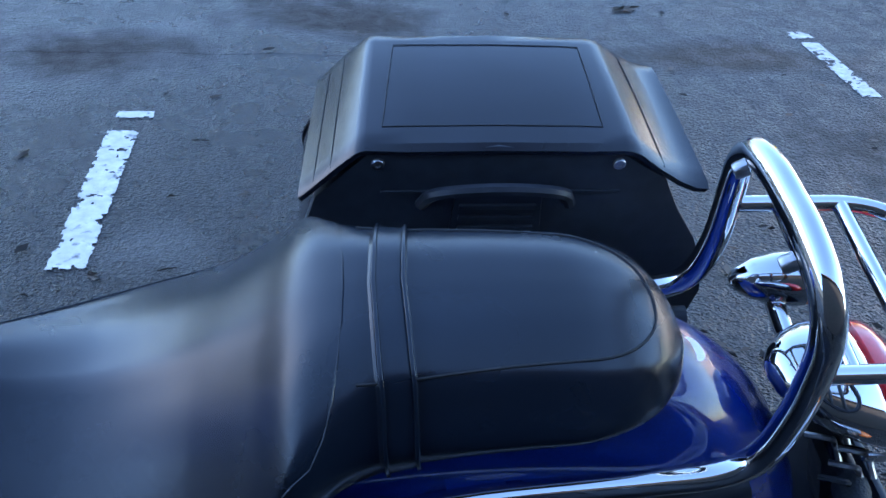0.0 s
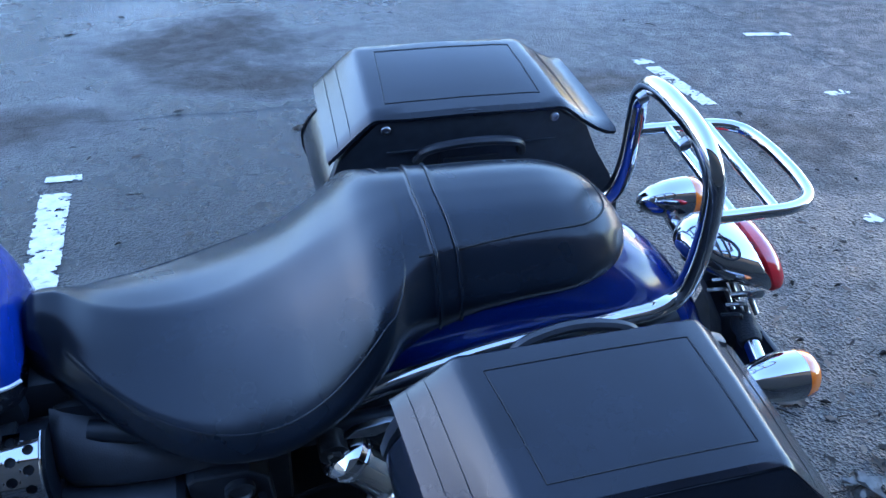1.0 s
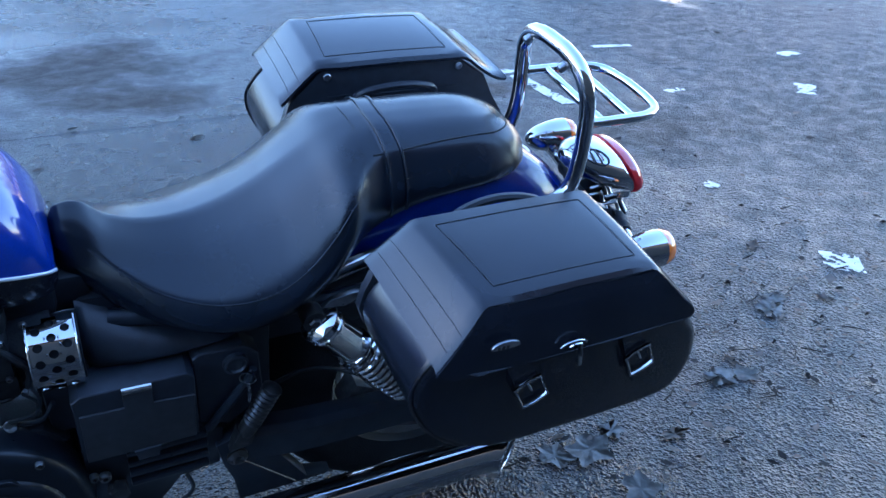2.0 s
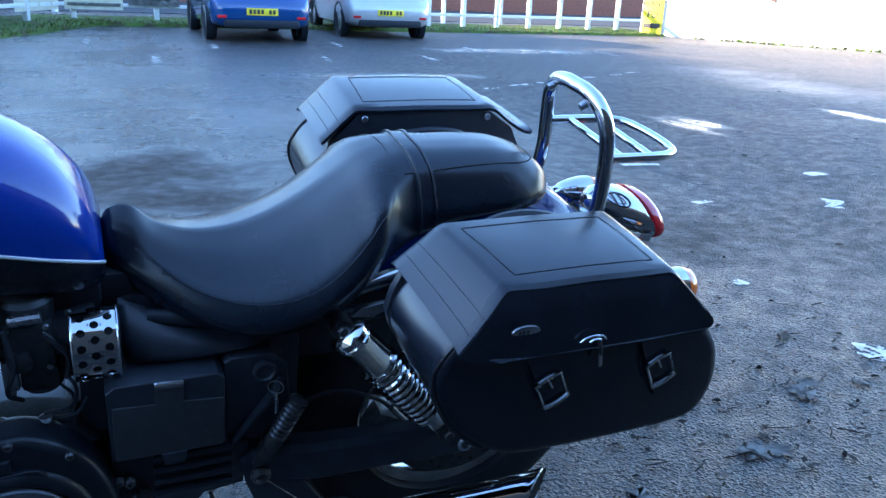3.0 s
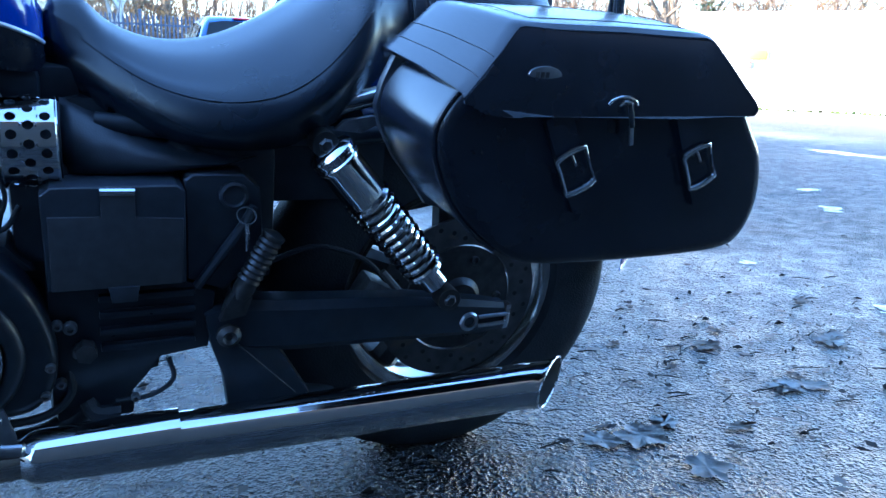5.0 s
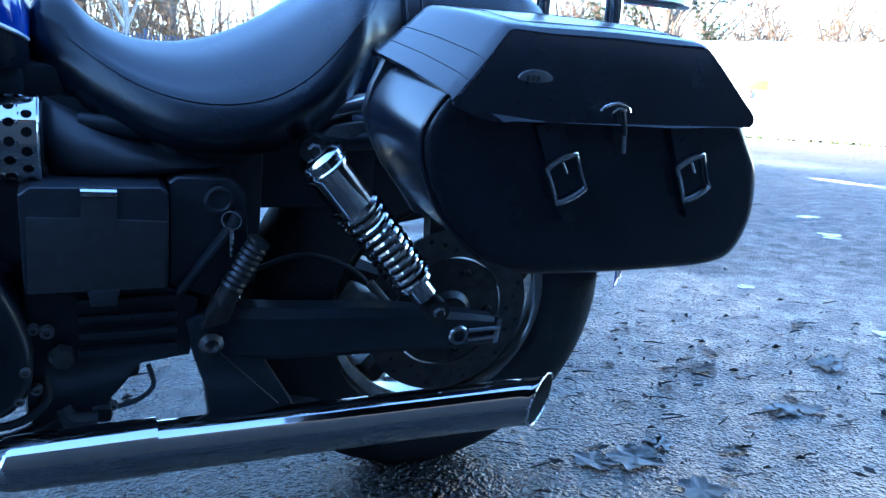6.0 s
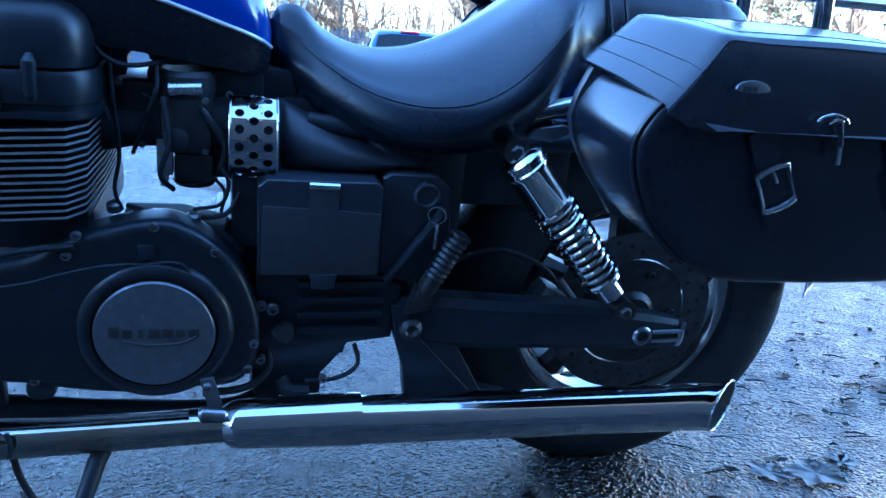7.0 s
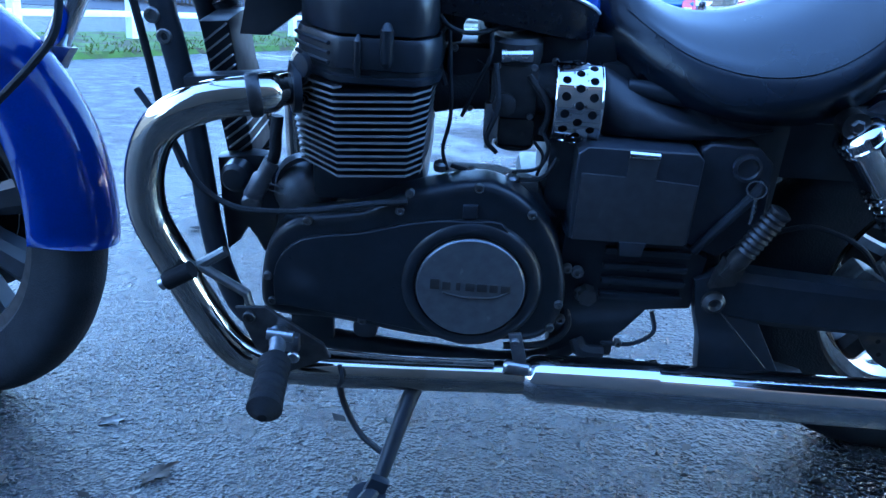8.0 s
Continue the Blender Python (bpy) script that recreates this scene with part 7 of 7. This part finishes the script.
def tree(seed, x, y, height, spread, bark, label, leaf=None, leaf_n=0):
    wood, twigs = grow(seed, height, spread)
    t = base("tree", Matrix.Translation((x, y, 0)), label, "tree", "trees beyond the road")
    part("trunk", wood, bark, t)
    if leaf:
        rnd = random.Random(seed + 99)
        vs = [v.co.copy() for v in twigs.verts]
        for k in range(leaf_n):
            q = rnd.choice(vs)
            o = Vector((rnd.uniform(-1, 1), rnd.uniform(-1, 1), rnd.uniform(-1, 1))).normalized() * rnd.uniform(0.05, 0.10)
            w = o.orthogonal().normalized() * 0.06
            f = twigs.faces.new([twigs.verts.new(p) for p in (q - w, q + o, q + w, q - o)])
            f.material_index = 1
    part("crown", twigs, [TWIG, leaf or TWIG], t)
    return t


kinds = [tree(1, -9.0, 37.5, 12.0, 0.75, BARK, "tall bare winter tree with fine brown twigs"),
         tree(2, -3.5, 36.5, 10.0, 0.85, BARK, "bare winter tree holding some russet leaves", RUSSET, 900),
         tree(3, 4.0, 39.0, 13.5, 0.65, BARK, "tall bare winter tree with fine brown twigs"),
         tree(4, 10.0, 37.0, 11.0, 0.9, BARK, "bare winter tree holding some russet leaves", RUSSET, 500),
         tree(5, 1.2, 34.0, 9.0, 0.35, PALE_BARK, "slender pale-barked bare tree")]
rnd = random.Random(77)
for i in range(46):
    k = kinds[rnd.randrange(4)]
    x = -42 + i * 2.35 + rnd.uniform(-1.2, 1.2)
    y = 36 + rnd.uniform(0, 16)
    sc = rnd.uniform(0.75, 1.2)
    c = copy_thing(k, Matrix.Translation((x, y, 0)) @ Matrix.Rotation(rnd.uniform(0, 6.28), 4, "Z"))
    c.scale = (sc, sc, sc * rnd.uniform(0.9, 1.1))
tree(11, 20.5, 24.0, 8.0, 0.9, BARK, "low tree with dull green leaves behind the wall", EVERGREEN, 6000)

bm = B()
for i in range(34000):
    x, z = rnd.uniform(-44, 66), abs(rnd.gauss(0, 1.9))
    y = 33.6 + rnd.uniform(0, 5.0) + z * 0.2
    if z > 3.3 + 1.1 * math.sin(x * 0.7) + 0.5 * math.sin(x * 2.1):
        continue
    o = Vector((rnd.uniform(-1, 1), rnd.uniform(-0.5, 0.5), rnd.uniform(-1, 1))).normalized() * rnd.uniform(0.05, 0.16)
    w = o.cross(Vector((0, 1, 0.2))).normalized() * rnd.uniform(0.02, 0.08)
    c = Vector((x, y, z + 0.1))
    bm.faces.new([bm.verts.new(p) for p in (c - w, c + o, c + w, c - o)])
thing("scrub", bm, RUSSET, "russet and brown winter scrub below the trees", "scrub", kind="stuff")
bm = B()
for i in range(8000):
    x = rnd.uniform(-44, 66)
    y = 33.4 + rnd.uniform(0, 5.0)
    h = rnd.uniform(1.2, 4.6)
    e = Vector((rnd.uniform(-0.35, 0.35), rnd.uniform(-0.3, 0.3), 1)) * h
    tube(bm, [(x, y, 0), Vector((x, y, 0)) + e * 0.5 + Vector((rnd.uniform(-0.1, 0.1), 0, 0)), Vector((x, y, 0)) + e], [0.016, 0.012, 0.004], 3, cap=False)
for i in range(6500):
    x, y = rnd.uniform(-60, 80), 38.5 + rnd.uniform(0, 14.0)
    h = rnd.uniform(3.0, 8.5)
    e = Vector((rnd.uniform(-0.3, 0.3), rnd.uniform(-0.3, 0.3), 1)) * h
    o = Vector((x, y, 0))
    tube(bm, [o, o + e * 0.5 + Vector((rnd.uniform(-0.3, 0.3), 0, 0)), o + e], [0.035, 0.025, 0.006], 3, cap=False)
thing("saplings", bm, TWIG, "thin bare saplings among the scrub", "scrub", kind="stuff")

for x, y, h, r, mt, lbl in ((-1.2, 21.0, 6.0, 0.06, WHITE_PAINT, "white painted lamp post beyond the railing"), (10.6, 20.2, 6.5, 0.05, GALV, "grey steel sign post beyond the railing"), (8.7, 20.0, 5.0, 0.05, WHITE_PAINT, "thin white post beyond the railing")):
    bm = B()
    tube(bm, [(x, y, 0), (x, y, h * 0.3), (x, y, h)], [r * 1.3, r, r * 0.8], 12)
    thing("street_pole", bm, mt, lbl, "post", "posts beyond the railing")
hs = base("hanging_sign", pose(6.6, 20.5, 0), "yellow sign board on a post beyond the railing", "sign")
bm = B()
tube(bm, [(0, 0.05, 0), (0, 0.05, 2.9)], 0.04, 10)
part("post", bm, GALV, hs)
bm = B()
block(bm, (0, 0, 2.62), (1.15, 0.03, 0.45), 0.01)
part("board", bm, YELLOW, hs)
bsn = base("blue_sign", pose(7.4, 19.6, 0), "small blue information sign on a post", "sign")
bm = B()
tube(bm, [(0, 0.03, 0), (0, 0.03, 1.85)], 0.03, 8)
part("post", bm, GALV, bsn)
bm = B()
block(bm, (0, 0, 1.6), (0.28, 0.02, 0.36), 0.006)
part("board", bm, material("blue_sign_face", (0.03, 0.18, 0.55), 0.4), bsn)
bm = B()
block(bm, (0, -0.012, 1.64), (0.10, 0.004, 0.12), 0.002)
part("bar", bm, WHITE_PAINT, bsn)


# ---- fallen leaves, twigs and grit on the asphalt ----
ROTTED = material("rotted_black_leaf", (0.012, 0.010, 0.009), 0.85, vary=0.4, scale=60, spec=0.2)
PALE_LEAF = material("soaked_pale_leaf", (0.115, 0.105, 0.095), 0.45, vary=0.35, scale=40, second=(0.08, 0.06, 0.045), second_scale=24, second_at=0.5)


def leaf_mesh(seed, size):
    """A lobed leaf, crumpled, lying nearly flat."""
    rnd = random.Random(seed)
    bm = B()
    n, m = 60, 7
    lift = [abs(rnd.gauss(0, 1)) for k in range(12)]
    rows = []
    for j in range(1, m + 1):
        row = []
        for k in range(n):
            a = 2 * math.pi * k / n
            lobe = abs(math.cos(2.5 * a + 0.3)) ** 1.6
            r = size * (0.68 + 0.32 * lobe + 0.10 * math.sin(9 * a + seed) * lobe + rnd.uniform(-0.03, 0.03)) * j / m
            f = j / m
            w = noise.noise(Vector((math.cos(a) * f * 2.4, math.sin(a) * f * 2.4, seed * 3.7)))
            z = 0.004 + size * (0.04 * max(0, w) * f + 0.025 * f ** 3 * lift[k * 12 // n] + 0.018 * abs(math.sin(2.5 * a + 0.3)) * f)
            row.append(bm.verts.new((math.cos(a) * r, math.sin(a) * r * 0.8, z)))
        rows.append(row)
    c = bm.verts.new((0, 0, 0.004))
    for k in range(n):
        q = (k + 1) % n
        bm.faces.new((c, rows[0][k], rows[0][q]))
        for j in range(m - 1):
            bm.faces.new((rows[j][k], rows[j + 1][k], rows[j + 1][q], rows[j][q]))
    bmesh.ops.solidify(bm, geom=bm.faces[:], thickness=0.0008)
    return bm


big = thing("fallen_leaf", leaf_mesh(1, 0.064), PALE_LEAF, "crumpled soaked pale leaf lying on the asphalt", "leaf", "fallen leaves", smooth=0.9)
big.matrix_basis = pose(0.385, -0.165, 0, 0, 0, 20)
for x, y, a, sc in ((0.30, -0.15, 120, 0.75), (0.415, -0.31, 60, 0.85), (0.47, -0.13, 200, 0.6), (0.86, -0.075, 10, 0.8), (0.93, -0.09, 150, 0.7), (1.24, 0.12, 80, 0.9), (1.30, 0.16, 200, 0.7),(-1.32, -0.131, 30, 0.35)):
    c = copy_thing(big, pose(x, y, 0, 0, 0, a))
    c.scale = (sc, sc, sc)
dark = thing("fallen_leaf", leaf_mesh(2, 0.05), DEAD_LEAF, "curled brown dead leaf lying on the asphalt", "leaf", "fallen leaves", smooth=0.9)
dark.matrix_basis = pose(0.885, 0.206, 0, 0, 0, 10)
for x, y, a, sc in ((0.80, 0.23, 160, 0.6), (0.70, 0.12, 40, 0.5), (0.60, -0.20, 0, 0.8), (0.941, -0.03, 90, 0.6), (1.05, 2.88, 20, 1.5), (-0.05, 2.1, 40, 0.8), (0.34, -0.10, 10, 0.4), (-1.19, -0.273, 60, 0.7), (-1.72, 0.40, 10, 0.9), (1.0, 0.30, 70, 0.8), (0.66, 0.30, 30, 0.6), (1.5, 0.45, 30, 0.9), (1.45, 0.1, 120, 0.7), (-0.668, 1.951, 30, 0.5), (-1.178, 1.547, 70, 0.6), (-0.82, 0.951, 130, 0.5)):
    c = copy_thing(dark, pose(x, y, 0, 0, 0, a))
    c.scale = (sc, sc * 0.6, sc)

rnd = random.Random(31)
bm = B()
for i in range(1500):
    near = rnd.random() < 0.55
    x, y = (rnd.gauss(0.9, 0.7), rnd.gauss(0.1, 0.5)) if near else (rnd.uniform(-6, 8), rnd.uniform(-1.0, 10))
    s = rnd.uniform(0.004, 0.02) if near else rnd.uniform(0.01, 0.035)
    a = rnd.uniform(0, 6.28)
    u = Vector((math.cos(a), math.sin(a), 0)) * s
    w = Vector((-math.sin(a), math.cos(a), 0)) * s * rnd.uniform(0.25, 0.7)
    c = Vector((x, y, 0.004))
    k = s * 0.35
    scrap = bm.faces.new([bm.verts.new(p) for p in (c - u + V(0, 0, rnd.uniform(0, k)), c - w + V(0, 0, rnd.uniform(0, k)), c + u + V(0, 0, rnd.uniform(0, k)), c + w + V(0, 0, rnd.uniform(0, k)))])
    scrap.material_index = 1 if rnd.random() < 0.35 else 0
thing("leaf_litter", bm, [DEAD_LEAF, ROTTED], "scraps of dead leaf scattered over the asphalt", "leaf litter", kind="stuff")
bm = B()
for i in range(150):
    x, y = (rnd.gauss(0.95, 0.55), rnd.gauss(0.15, 0.38)) if i % 3 else (rnd.uniform(-2.5, 5), rnd.uniform(-0.8, 5))
    a, ln = rnd.gauss(0, 0.5), rnd.uniform(0.010, 0.042)
    d = Vector((math.cos(a), math.sin(a), 0)) * ln
    r = rnd.uniform(0.0008, 0.0022)
    p = Vector((x, y, 0.004))
    tube(bm, [p - d, p - d * 0.2 + Vector((d.y, -d.x, 0)) * 0.16 + V(0, 0, 0.004), p + d], [r, r * 1.2, r * 0.5], 5)
thing("twigs", bm, ROTTED, "thin broken twigs scattered over the asphalt", "twigs", kind="stuff")
bm = B()
for i in range(2600):
    x, y = rnd.gauss(0.2, 0.9), rnd.uniform(-0.7, 1.0)
    r = rnd.uniform(0.0015, 0.0045)
    tmp_p = Vector((x, y, r * 0.5))
    vs = [bm.verts.new(tmp_p + Vector(q) * r) for q in ((1, 0, 0), (-0.5, 0.87, 0), (-0.5, -0.87, 0), (0.1, 0.1, 0.9))]
    for f in ((0, 1, 3), (1, 2, 3), (2, 0, 3)):
        bm.faces.new([vs[k] for k in f])
clumps = B()
for i in range(95):
    x, y = (rnd.gauss(1.0, 0.6), rnd.gauss(0.2, 0.42)) if i % 4 else (rnd.uniform(-2.5, 5), rnd.uniform(-0.6, 5))
    ln, a = rnd.uniform(0.004, 0.014), rnd.gauss(0, 0.7)
    d = Vector((math.cos(a), math.sin(a), 0)) * ln
    tube(clumps, [Vector((x, y, 0.003)) - d, Vector((x, y, 0.006)), Vector((x, y, 0.003)) + d], [ln * 0.15, ln * rnd.uniform(0.3, 0.55), ln * 0.1], 6)
thing("rotted_clumps", clumps, ROTTED, "small black clumps of rotted leaf on the asphalt", "leaf litter", kind="stuff")
thing("grit", bm, ASPHALT, "loose grit on the asphalt", "grit", kind="stuff")
